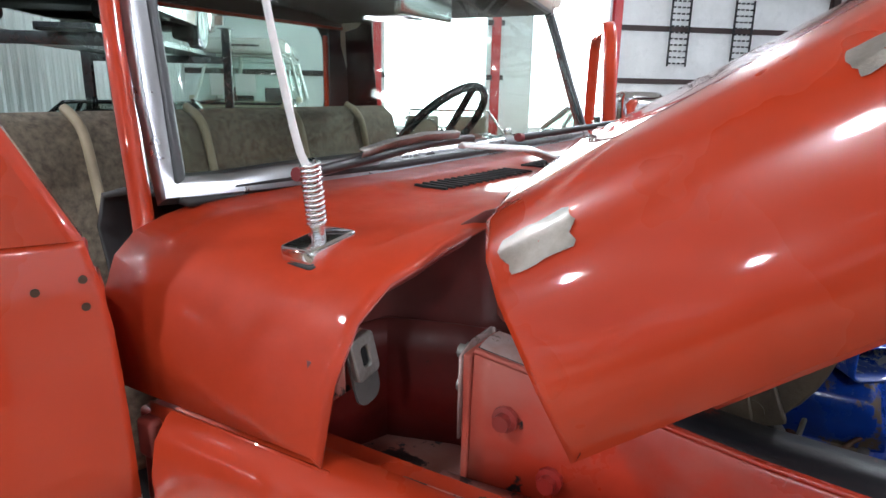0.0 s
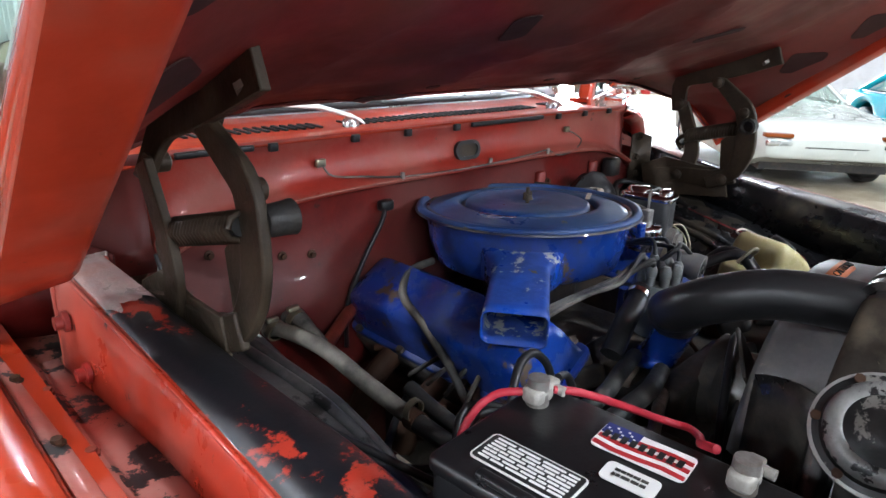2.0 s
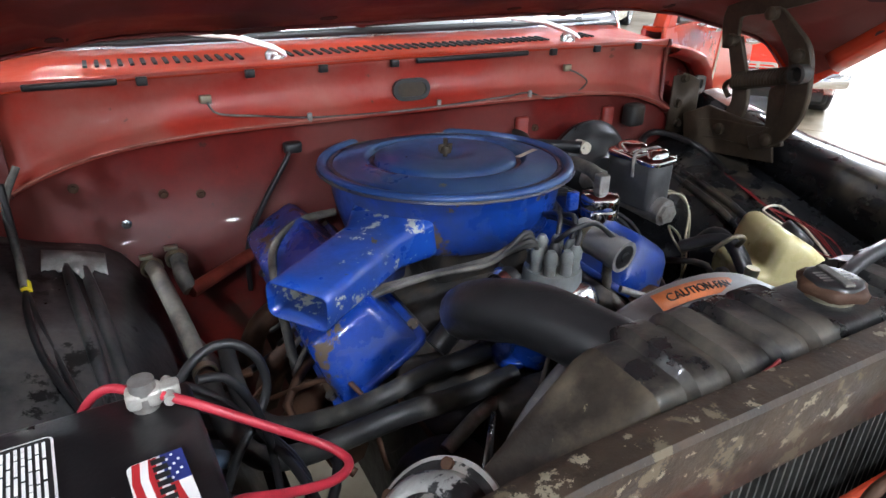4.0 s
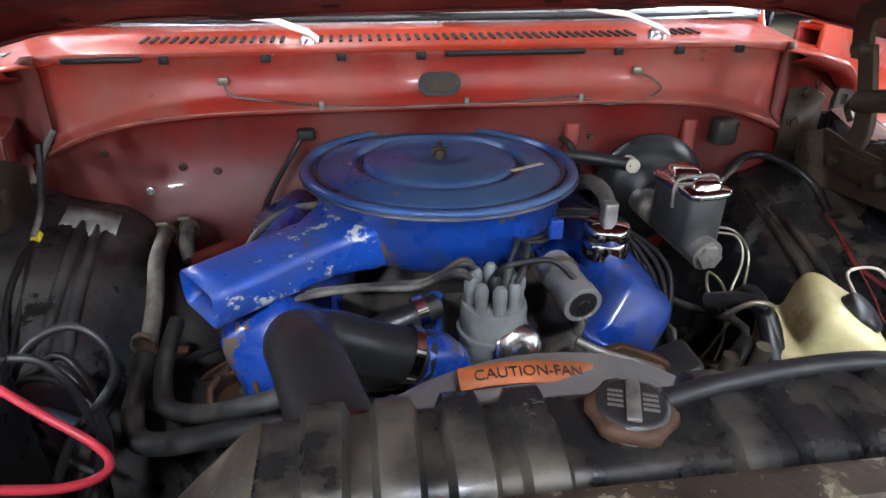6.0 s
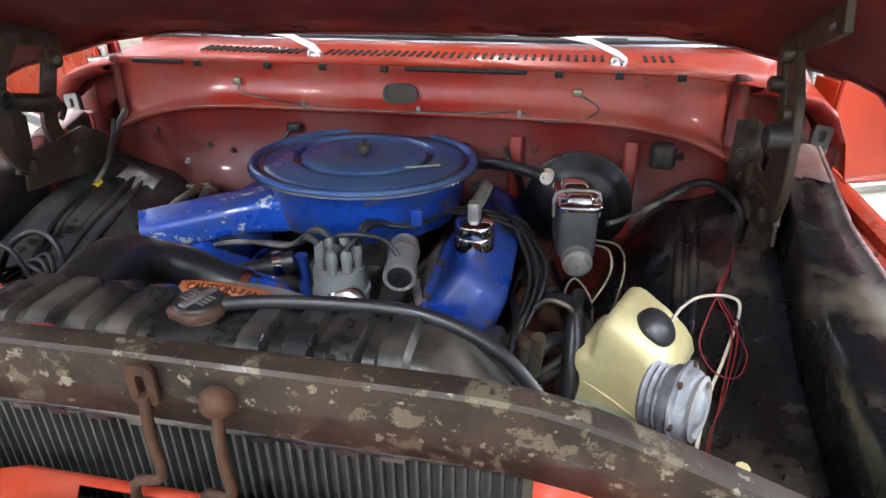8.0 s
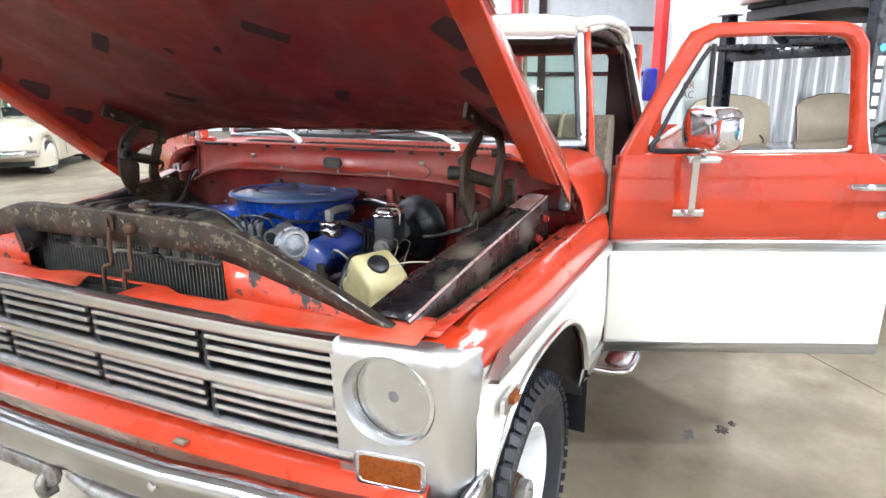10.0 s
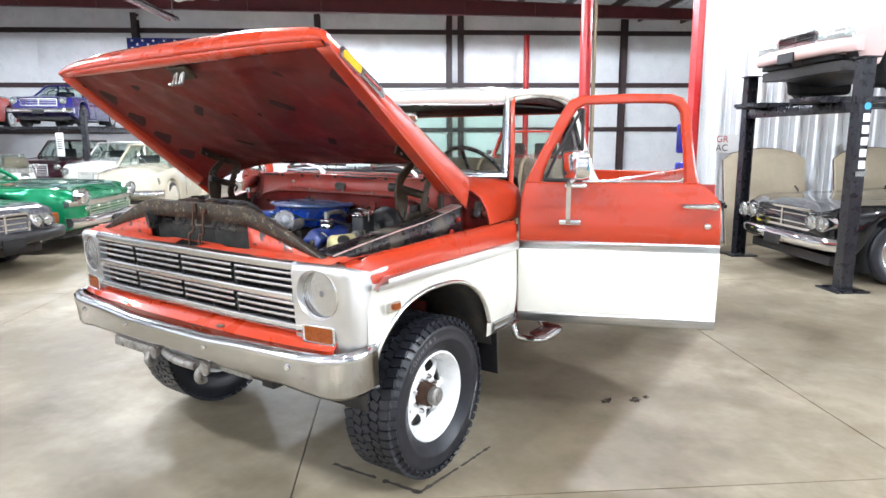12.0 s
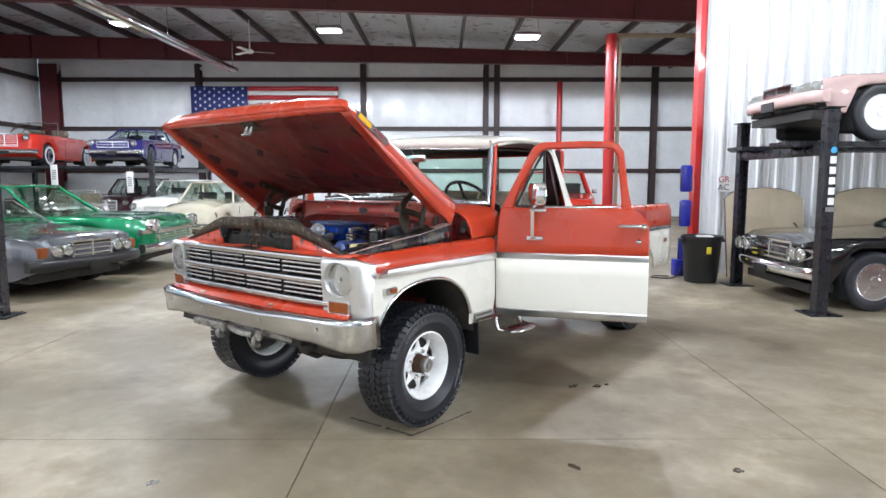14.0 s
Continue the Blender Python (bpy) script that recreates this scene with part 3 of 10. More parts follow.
# ---- ribbed white partition ----
def ribbed(name, length, height, m, pitch=0.305):
    w = thing(name, "white ribbed metal partition wall with red corner trim", "wall", kind="structure", m=m)
    n = int(length / pitch)
    for i in range(n):
        prof = [(0, 0), (0.03, 0), (0.05, -0.032), (0.09, -0.032), (0.11, 0), (0.16, 0), (0.165, -0.006), (0.18, -0.006), (0.185, 0), (0.235, 0), (0.24, -0.006), (0.255, -0.006), (0.26, 0), (pitch, 0)]
        if i == 0:
            base = put("wall_panel", loft([[(px, py, z) for px, py in prof] for z in (0, height)]), M["white_wall"], w, smooth=False)
        else:
            ob = new("wall_panel", base.data)
            ob.parent = w
            ob.matrix_basis = Matrix.Translation((i * pitch, 0, 0))
    put("backing", box((length / 2, 0.06, height / 2), (length, 0.1, height)), M["white_wall"], w, smooth=False)
    put("corner_trim", join(box((-0.035, 0.0, height / 2), (0.07, 0.2, height)), box((0.02, -0.045, height / 2), (0.06, 0.012, height))), M["red_post"], w, smooth=False)
    return w


PART_V = 6.75
ribbed("wall_partition", 15.2, 6.2, HALL @ Matrix.Translation((5.62, PART_V, 0)))
portal = thing("door_portal", "red steel portal posts with a cream lintel", "portal", kind="structure", m=HALL)
put("post", tube([(6.0, 13.7, 0), (6.0, 13.7, 5.35)], 0.14, 12, 1), M["red_post"], portal)
put("post", tube([(6.2, 22.2, 0), (6.2, 22.2, 5.4)], 0.11, 12, 1), M["red_post"], portal)
put("lintel", box((8.2, 13.7, 5.32), (4.4, 0.12, 0.09)), M["vinyl"], portal, smooth=False)
put("jamb", box((6.22, 13.7, 2.66), (0.07, 0.1, 5.3)), M["vinyl"], portal, smooth=False)

# ---- high-bay lamps ----
lens_glow = glow("lit_lamp_diffuser", (1.0, 0.98, 0.95), 60.0)
first = None
for u, v in LAMP_SPOTS:
    if 5 < v < 7 and u > 9:
        continue
    m = HALL @ Matrix.Translation((u, v, lamp_z(u)))
    if first is None:
        first = thing("high_bay_lamp", "lit rectangular high-bay lamp hanging under the roof", "ceiling lamp", "high-bay lamps", m=m)
        put("housing", rbox((0, 0, 0.075), (0.7, 0.5, 0.12), 0.05), M["alu"], first)
        put("diffuser", rbox((0, 0, 0.006), (0.6, 0.42, 0.016), 0.05), lens_glow, first)
        for x in (-0.3, 0.3):
            put("chain", tube([(x, 0, 0.12), (x, 0, 0.95)], 0.008, 6, 1), M["steel"], first)
    else:
        copy_thing(first, m)

# ---- ceiling fan, heater pipe ----
fan = thing("ceiling_fan", "white ceiling fan on a long rod under the roof", "fan", m=HALL @ Matrix.Translation((-4.4, 16.5, 5.45)))
put("rod", tube([(0, 0, 0.05), (0, 0, 0.95)], 0.02, 8, 1), M["white_metal"], fan)
put("motor", lathe([(0.0, -0.06), (0.09, -0.05), (0.12, 0.0), (0.09, 0.06), (0.0, 0.07)], 16), M["white_metal"], fan)
for k in range(3):
    put("blade", box((0.42, 0, 0.0), (0.62, 0.13, 0.012), Matrix.Rotation(radians(120 * k + 20), 4, "Z") @ Matrix.Rotation(radians(9), 4, "X")), M["white_metal"], fan, smooth=False)
heater = thing("tube_heater", "long galvanised radiant tube heater under the roof", "heater", m=HALL)
put("reflector", loft([[(u - 0.14, v, 5.0), (u - 0.1, v, 5.12), (u, v, 5.17), (u + 0.1, v, 5.12), (u + 0.14, v, 5.0)] for u, v in ((-5.6, 8.4), (-5.2, 17.5))]), M["alu"], heater, thick=0.01)
put("tube", tube([(-5.6, 8.4, 5.06), (-5.2, 17.5, 5.06)], 0.05, 10, 1), M["steel"], heater)
for k in range(3):
    u, v = lerp(-5.6, -5.2, k / 2), lerp(8.6, 17.3, k / 2)
    put("hanger", tube([(u, v, 5.1), (u, v, 6.3)], 0.01, 6, 1), M["steel"], heater)

# ---- flag on the back wall ----
flag = thing("flag", "large red and white striped flag with a starred blue canton", "flag", m=HALL @ Matrix.Translation((-8.7, 22.72, 2.95)) @ Matrix.Rotation(radians(90), 4, "X"))
FW, FH = 6.0, 2.35
for k in range(13):
    x0 = FW * 0.385 if k < 7 else 0.0
    secs = [[(lerp(x0, FW, i / 24), FH - FH * (k + j) / 13, 0.02 * math.sin(lerp(x0, FW, i / 24) * 3.0)) for i in range(25)] for j in (0, 1)]
    put("stripe", loft(secs), M["crimson"] if k % 2 == 0 else M["white"], flag, thick=0.004)
secs = [[(FW * 0.385 * i / 12, FH - FH * 7 / 13 * j, 0.02 * math.sin(FW * 0.385 * i / 12 * 3.0)) for i in range(13)] for j in (0, 1)]
put("canton", loft(secs), M["navy"], flag, thick=0.004)
star = [(0.068 * (1 if i % 2 == 0 else 0.4) * math.sin(math.pi * i / 5), 0.068 * (1 if i % 2 == 0 else 0.4) * math.cos(math.pi * i / 5)) for i in range(10)]
for r in range(9):
    for c in range(6 if r % 2 == 0 else 5):
        x, y = FW * 0.385 * (c + 0.5 + 0.5 * (r % 2)) / 6, FH - FH * 7 / 13 * (r + 0.7) / 9.4
        put("star", prism(star, 0.004, Matrix.Translation((x, y, 0.008 + 0.02 * math.sin(x * 3.0)))), M["white"], flag, smooth=False)

# ==== the pickup ====
truck = thing("pickup_truck", "orange-red and cream pickup truck with its hood raised and doors open", "pickup truck")

SPLIT = 1.0          # height of the two-tone line
AXLE_F, AXLE_R, TYRE_R = 1.17, 4.45, 0.378


def arch_z(y, axle, r, zc):
    d = abs(y - axle)
    return zc + math.sqrt(max(0.0, r * r - d * d)) if d < r else -1


def front_arch(y):
    """The front wheel opening: wider and flatter than a circle."""
    u = abs(y - 1.078) / 0.436
    return 0.555 + 0.388 * (1 - u ** 2.3) ** 0.435 if u < 1 else -1


# ---- front fenders: crest and side above the line, cream below it ----
def fender(sign):
    f = thing_part("fender", truck)
    ys = [0.638 + 0.0192 * k for k in range(61)]
    up, low, lip = [], [], []
    for y in ys:
        nose = curve(y, (0.56, 0.0), (0.7, 1.0))
        top = curve(y, (0.56, 1.105), (0.7, 1.128), (1.2, 1.142), (1.79, 1.146))
        xo = curve(y, (0.56, 0.945), (0.75, 0.972), (1.1, 0.985), (1.79, 0.985))
        up.append([(0.862, y, top - 0.058), (0.868, y, top - 0.022), (0.908, y, top - 0.02), (0.914, y, top - 0.004), (0.93, y, top), (xo - 0.028, y, top - 0.007), (xo - 0.01, y, top - 0.03),
                   (xo - 0.002, y, top - 0.07), (xo - 0.004, y, SPLIT + 0.02)])
        zb = max(curve(y, (0.56, 0.63), (0.75, 0.63), (1.5, 0.585), (1.79, 0.585)), front_arch(y))
        zs = [lerp(SPLIT + 0.02, zb, k / 6) for k in range(7)]
        low.append([(xo - 0.004 + 0.006 * math.sin(math.pi * min(1, (SPLIT + 0.02 - z) / 0.42)) - 0.02 * max(0, (0.72 - z)) / 0.14, y, z) for z in zs])
        if front_arch(y) > 0.58:
            lip.append((xo + 0.002, y, zb))
    nose_rows = []
    for y in (0.522, 0.54, 0.56, 0.58, 0.6, 0.62, 0.638):
        top = curve(y, (0.522, 1.096), (0.56, 1.106), (0.638, 1.118))
        xo = curve(y, (0.522, 0.918), (0.54, 0.93), (0.56, 0.938), (0.6, 0.946), (0.638, 0.954))
        nose_rows.append([(0.862, y, top - 0.03), (0.868, y, top - 0.004), (0.9, y, top), (xo - 0.014, y, top - 0.003), (xo - 0.004, y, top - 0.02), (xo - 0.003, y, top - 0.08)])
    g = loft(nose_rows)
    put("nose_panel", g if sign > 0 else mirrored(g), M["paint_clean"], f)
    for nm, g, mt in (("upper_panel", loft(up), M["paint_clean"]), ("lower_panel", loft(low), M["cream"])):
        put(nm, g if sign > 0 else mirrored(g), mt, f, thick=0.0)
    t = tube(lip, 0.012, 6, 1)
    put("wheel_arch_lip", t if sign > 0 else mirrored(t), M["alu"], f)
    tr = loft([[(0.97, y, SPLIT + 0.05 * k), (0.995, y, SPLIT + 0.042 * k + 0.002), (0.999, y, SPLIT + 0.02), (0.995, y, SPLIT - 0.002), (0.97, y, SPLIT - 0.006)] for y, k in ((0.66, 0.1), (0.72, 0.8), (0.9, 0.9), (1.79, 0.9))])
    put("side_trim", tr if sign > 0 else mirrored(tr), M["satin"], f, "bright ribbed side moulding")
    lo = loft([[(0.972, y, 0.655), (0.99, y, 0.648), (0.983, y, 0.63), (0.99, y, 0.618), (0.983, y, 0.605), (0.968, y, 0.59)] for y in (1.56, 1.79)])
    put("rocker_trim", lo if sign > 0 else mirrored(lo), M["trim"], f)
    mk = thing_part("side_marker", f)
    mm = basis((sign * 0.981, 0.755, 0.917), (0, 1, 0), (0, 0, 1), (sign, 0, 0))
    put("bezel", prism(rrect(0.092, 0.042, 0.012), 0.01, mm), M["alu"], mk)
    put("lens", prism(rrect(0.045, 0.026, 0.008, 4, 0.016), 0.017, mm), M["amber"], mk)
    for y in (0.83, 1.05, 1.25, 1.42):
        b = thing_part("bolt", f)
        put("washer", lathe([(0.009, 0), (0.009, 0.002), (0.0, 0.002)], 10, Matrix.Translation((sign * 0.893, y, curve(y, (0.56, 1.105), (0.7, 1.128), (1.2, 1.142)) - 0.02))), M["rust_edge"], b)
        put("bolt_head", lathe([(0.006, 0), (0.006, 0.006), (0.0, 0.0065)], 6, Matrix.Translation((sign * 0.893, y, curve(y, (0.56, 1.105), (0.7, 1.128), (1.2, 1.142)) - 0.018))), M["rust_edge"], b)
    # mud flap and wheel house
    wh = loft([[(x, 1.09 + 0.49 * math.cos(a), 0.46 + 0.505 * math.sin(a)) for a in [radians(8 + 164 * k / 18) for k in range(19)]] for x in (0.52, 0.962)])
    put("wheel_house", wh if sign > 0 else mirrored(wh), M["grime"], f, thick=0.004)
    fl = prism([(0.72, 0.36), (0.97, 0.36), (0.972, 0.62), (0.95, 0.7), (0.72, 0.7)], 0.008)
    fl = ([(v[0], 1.6 + v[2] + (0.7 - v[1]) * 0.06, v[1]) for v in fl[0]], fl[1])
    put("mud_flap", fl if sign > 0 else mirrored(fl), M["rubber"], f)
    return f


def thing_part(name, parent):
    """A part that only gathers its own pieces; they hang one level below the thing."""
    return parent if parent is not truck else empty_part(name, parent)


def empty_part(name, parent):
    ob = new(name)
    ob.empty_display_size = 0.1
    ob.parent = parent
    return ob


for s in (1, -1):
    fender(s)


# ---- inner fender rails and aprons ----
def rail_z(y):
    return curve(y, (0.56, 1.125), (0.75, 1.15), (1.0, 1.178), (1.2, 1.196), (1.47, 1.245))


def rail_in(s, y):
    return curve(y, (0.6, 0.695), (0.97, 0.702), (1.2, 0.722), (1.47, 0.757)) + (0.014 if s > 0 else 0.0)


def rail_out(s, y):
    return curve(y, (0.6, 0.803), (1.2, 0.803), (1.47, 0.822)) + (0.024 if s > 0 else 0.0)


def apron_z(x, y):
    """Height of the wheel-house panel beside the engine, at a distance x from the middle."""
    rear = curve(x, (0.40, 0.76), (0.47, 0.9), (0.52, 1.02), (0.55, 1.068), (0.575, 1.092), (0.6, 1.101), (0.66, 1.116), (0.70, 1.135), (0.76, 1.15))
    mid = curve(x, (0.40, 0.72), (0.47, 0.86), (0.52, 0.965), (0.55, 1.025), (0.575, 1.06), (0.6, 1.074), (0.66, 1.092), (0.70, 1.102), (0.76, 1.115))
    fore = curve(x, (0.40, 0.70), (0.47, 0.8), (0.52, 0.88), (0.55, 0.92), (0.58, 0.95), (0.66, 0.985), (0.70, 1.005), (0.76, 1.025))
    return curve(y, (0.75, fore), (1.18, mid), (1.46, rear))


for s in (1, -1):
    r = empty_part("inner_fender", truck)
    ys = [0.6 + 0.05 * k for k in range(18)] + [1.47]
    foot = lambda y: rail_out(s, y) + 0.006
    chan = loft([[(s * 0.864, y, 1.107), (s * 0.856, y, 1.104 + 0.002 * math.sin(9 * y)), (s * 0.852, y, 1.1), (s * foot(y), y, 1.098)] for y in ys + [1.5]])
    put("gutter", chan, M["gutter_dirt"] if s > 0 else M["gutter_pink"], r, "dirty seamed drip channel", thick=0.003, sharp=28)
    strip = loft([[(s * 0.905, y, 1.127), (s * 0.884, y, 1.121), (s * 0.88, y, 1.115), (s * 0.862, y, 1.113), (s * 0.86, y, 1.104)] for y in ys + [1.51]])
    put("fender_flange", strip, M["chip_side"] if s > 0 else M["gutter_pink"], r, "red bolted fender flange", thick=0.003, sharp=28)
    for y in (0.72, 0.9, 1.06, 1.22, 1.38):
        put("flange_bolt", lathe([(0.009, 0), (0.009, 0.003), (0.006, 0.004), (0.006, 0.008), (0, 0.008)], 8, Matrix.Translation((s * 0.87, y, 1.1135))), M["rust_red"], r)
    side = loft([[(s * foot(y), y, 1.09), (s * (rail_out(s, y) + 0.004), y, lerp(1.09, rail_z(y), 0.5)), (s * rail_out(s, y), y, rail_z(y) - 0.008), (s * (rail_out(s, y) - 0.007), y, rail_z(y))] for y in ys])
    put("side_wall", side, M["apron"] if s > 0 else M["chip_side"], r, thick=0.003)
    top = loft([[(s * (rail_out(s, y) - 0.007), y, rail_z(y)), (s * lerp(rail_out(s, y), rail_in(s, y), 0.5), y, rail_z(y) + 0.003), (s * (rail_in(s, y) + 0.008), y, rail_z(y)), (s * rail_in(s, y), y, rail_z(y) - 0.008), (s * (rail_in(s, y) - 0.002), y, apron_z(0.7, y) - 0.002)] for y in ys])
    put("top_flange", top, M["apron"] if s > 0 else M["chipped"], r, thick=0.003)
    bare = loft([[(s * lerp(rail_out(s, y) - 0.008, rail_in(s, y) + 0.006, q), y + (0.05 * noise.noise(Vector((3 * q, s, 2.0))) + 0.02 * noise.noise(Vector((9 * q, s, 5.0))) if y < 1.35 else 0.0), rail_z(y) + 0.0045 * math.sin(math.pi * q) ** 0.5 + 0.0006) for q in [k / 14 for k in range(15)]] for y in (1.335, 1.37, 1.41, 1.44, 1.468)])
    put("bare_end", bare, M["bare_pink"], r, "rubbed pale primer at the rail's end")
    edge = tube([(s * (rail_out(s, y) - 0.002), y, rail_z(y) - 0.002) for y in ys], 0.0036 if s > 0 else 0.0032, 6, 1)
    put("rubbed_edge", edge, M["bare_pink"] if s > 0 else M["chip_side"], r, "rubbed bright edge")
    sec = []
    for y in [0.57 + 0.045 * k for k in range(22)]:
        inn = rail_in(s, y) - 0.002
        sec.append([(s * x, y, apron_z(x, y) + 0.003 * noise.noise(Vector((9 * x, 7 * y, s)))) for x in [lerp(inn, 0.41 if y > 0.75 else 0.5, k / 12) for k in range(13)]])
    put("apron", loft(sec), M["apron"] if s > 0 else M["apron_grey"], r, thick=0.003)
    for k in range(2):
        rib = tube([(s * (0.602 + 0.024 * k + (y - 1.38) * 0.13), y, apron_z(0.602 + 0.024 * k + (y - 1.38) * 0.13, y) + 0.0005) for y in (1.08, 1.14, 1.2, 1.26, 1.32, 1.38, 1.43)], lambda t: 0.002 + 0.008 * math.sin(math.pi * t) ** 0.4, 8, 3)
        put("rib", rib, M["apron"] if s > 0 else M["apron_grey"], r)
    rd_ = random.Random(11 + s)
    dirt = []
    for k in range(15):
        x = lerp(0.47, 0.69, k / 14)
        y1 = 0.74 + 0.1 * (k / 14) + 0.05 * noise.noise(Vector((30 * x, 2.0, s))) + rd_.uniform(-0.012, 0.012)
        dirt.append([(s * x, lerp(0.575, y1, j / 8), apron_z(x, lerp(0.575, y1, j / 8)) + 0.004 + 0.003 * noise.noise(Vector((40 * x, 5 * j, s))) - (0.004 if j == 8 else 0.0)) for j in range(9)])
    put("dirt_layer", loft(dirt), M["dirt"], r, "caked brown dirt at the front of the apron")
    if s < 0:
        torn = loft([[(-lerp(0.575, 0.66, q), 1.447, apron_z(lerp(0.575, 0.66, q), 1.44) + 0.012), (-lerp(0.575, 0.66, q), 1.425, apron_z(lerp(0.575, 0.66, q), 1.42) + 0.008), (-lerp(0.575, 0.66, q), 1.395 - 0.03 * noise.noise(Vector((4 * q, 0, 4))) - 0.012 * noise.noise(Vector((13 * q, 2, 4))), apron_z(lerp(0.575, 0.66, q), 1.39) + 0.004)] for q in [j / 20 for j in range(21)]])
        put("torn_edge", torn, M["bare_pale"], r, "ragged pale bare metal edge", thick=0.002)
    # rear end plate of the rail with two bolts
    pl = box((s * 0.79, 1.476, 1.165), (0.075, 0.01, 0.15))
    put("end_plate", pl, M["chip_side"] if s < 0 else M["apron"], r, bevel=0.003)
    for y, z in ((1.43, 1.18), (1.38, 1.125)):
        put("bolt", lathe([(0.014, 0), (0.014, 0.006), (0.009, 0.007), (0.009, 0.016), (0, 0.016)], 10, basis((s * (foot(y) - 0.001), y, z), (0, 1, 0), (0, 0, 1), (s, 0, 0))), M["under"], r)
    if s < 0:
        put("rail_bracket", loft([[(-0.752, 1.479, z), (-0.752, 1.486, z), (-0.79, 1.49, z - 0.004), (-0.826, 1.486, z - 0.01)] for z in (1.245, 1.2, 1.15)]), M["bare_pink"], r, "rubbed pale rail bracket", thick=0.003)
        for z in (1.225, 1.185):
            put("bracket_bolt", lathe([(0.012, 0), (0.012, 0.005), (0.008, 0.006), (0.008, 0.014), (0, 0.014)], 8, to_axis((-0.79, 1.49, z), (0, 1, 0))), M["steel"], r)
    cp = loft([[(s * x, 0.575, 1.117), (s * x, 0.62, 1.12), (s * x, 0.655, 1.121), (s * x, 0.66, 1.112)] for x in (0.735, 0.8, 0.86, 0.9)])
    put("corner_plate", cp, M["paint_chipped"], r, "chipped red corner plate", thick=0.003)


# ---- firewall, cowl, cab ----
cab = empty_part("cab", truck)


def ledge_z(x):
    return 1.271 - 0.058 * (abs(x) / 0.67) ** 6


xs = [-0.68 + 0.04 * k for k in range(35)]
put("firewall", join(loft([[(x, 1.503, 0.96), (x, 1.5, ledge_z(x))] for x in [-0.9] + xs + [0.9]]), loft([[(x, 1.505, 0.62), (x, 1.503, 0.96)] for x in xs[2:-2]])), M["firewall"], cab, "dusty red firewall coloured darker for its shade", thick=-0.004)
put("cowl_front", loft([[(x, 1.5, ledge_z(x) - 0.004), (x, 1.483, ledge_z(x) - 0.004), (x, 1.478, ledge_z(x) + 0.004), (x, 1.487, ledge_z(x) + 0.010), (x, 1.504, ledge_z(x) + 0.014), (x, 1.514, ledge_z(x) + 0.024), (x, 1.522, 1.344), (x, 1.512, 1.358), (x, 1.512, 1.369)] for x in xs]), M["cowl_face"], cab, "dusty red cowl panel", thick=-0.003)
for s in (1, -1):
    rim = [(1.5, -0.004), (1.483, -0.004), (1.478, 0.004), (1.487, 0.010), (1.504, 0.014), (1.514, 0.024)]
    secs = []
    for x, dy, zl, zt in ((0.679, 0.0, ledge_z(0.68), 1.369), (0.7, 0.012, 1.2, 1.366), (0.73, 0.04, 1.188, 1.345), (0.78, 0.1, 1.176, 1.325), (0.86, 0.115, 1.168, 1.295), (0.9, 0.112, 1.163, 1.25), (0.926, 0.1, 1.16, 1.19)):
        secs.append([(s * x, lerp(1.514, y, max(0.0, (0.78 - x) / 0.1) if x > 0.68 else 1.0) + dy, zl + dz) for y, dz in rim] + [(s * x, 1.522 + dy, lerp(zl, zt, 0.84)), (s * x, 1.512 + dy, lerp(zl, zt, 0.93)), (s * x, 1.512 + dy, zt)])
    g = loft(secs)
    # the recessed corner takes the shade-darkened firewall red too
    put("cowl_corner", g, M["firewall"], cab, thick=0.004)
    lt = empty_part("hood_latch", truck)
    lm2 = basis((s * 0.88, 1.575, 1.235), (1, 0, 0), (0, 0.15, 0.99), (0, -0.99, 0.15)) @ Matrix.Rotation(radians(-s * 8), 4, "Z")
    put("plate", frame_ring(rrect(0.038, 0.046, 0.006), rrect(0.012, 0.022, 0.004), 0.01, lm2), M["steel" if s < 0 else "grime"], lt, bevel=0.002)
    put("plate_back", prism(rrect(0.04, 0.075, 0.015, 4, 0, -0.016), 0.003, lm2), M["apron_grey"], lt)
    put("slot", prism(rrect(0.012, 0.03, 0.004), 0.006, lm2), M["dark"], lt)
    put("gusset", join(*[loft([[(s * (0.88 + dx), 1.577, 1.25), (s * (0.88 + dx), 1.65, 1.27)], [(s * (0.88 + dx), 1.577, 1.2), (s * (0.88 + dx), 1.64, 1.15)]]) for dx in (-0.022, 0.022)]), M["gutter_pink"], lt, thick=0.003)
    lg = loft([[(s * 0.66, y, 1.085), (s * 0.8, y, 1.083), (s * 0.9, y, 1.09), (s * 0.95, y, 1.1)] for y in (1.43, 1.5, 1.56, 1.65)])
    put("ledge", lg, M["gutter_pink"], lt, "chipped red and black ledge", thick=0.004)
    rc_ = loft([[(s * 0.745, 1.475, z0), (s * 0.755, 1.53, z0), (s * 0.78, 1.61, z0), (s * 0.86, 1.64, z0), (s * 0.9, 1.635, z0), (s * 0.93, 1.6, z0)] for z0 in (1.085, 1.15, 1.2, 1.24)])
    # shade-darkened red again, for the depth of the recess
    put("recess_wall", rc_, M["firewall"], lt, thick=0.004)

# pale bead along the ledge: its highlight line put into the colour
put("cowl_lip", tube([(x, 1.4775, ledge_z(x) + 0.003) for x in xs], 0.0028, 6, 1), material("pale_red_ledge_highlight", (0.3, 0.09, 0.065), 0.45, 0, 0, 0.4, 20), cab)
# cowl top: from the lip over the firewall to the windshield, rounding down at the sides


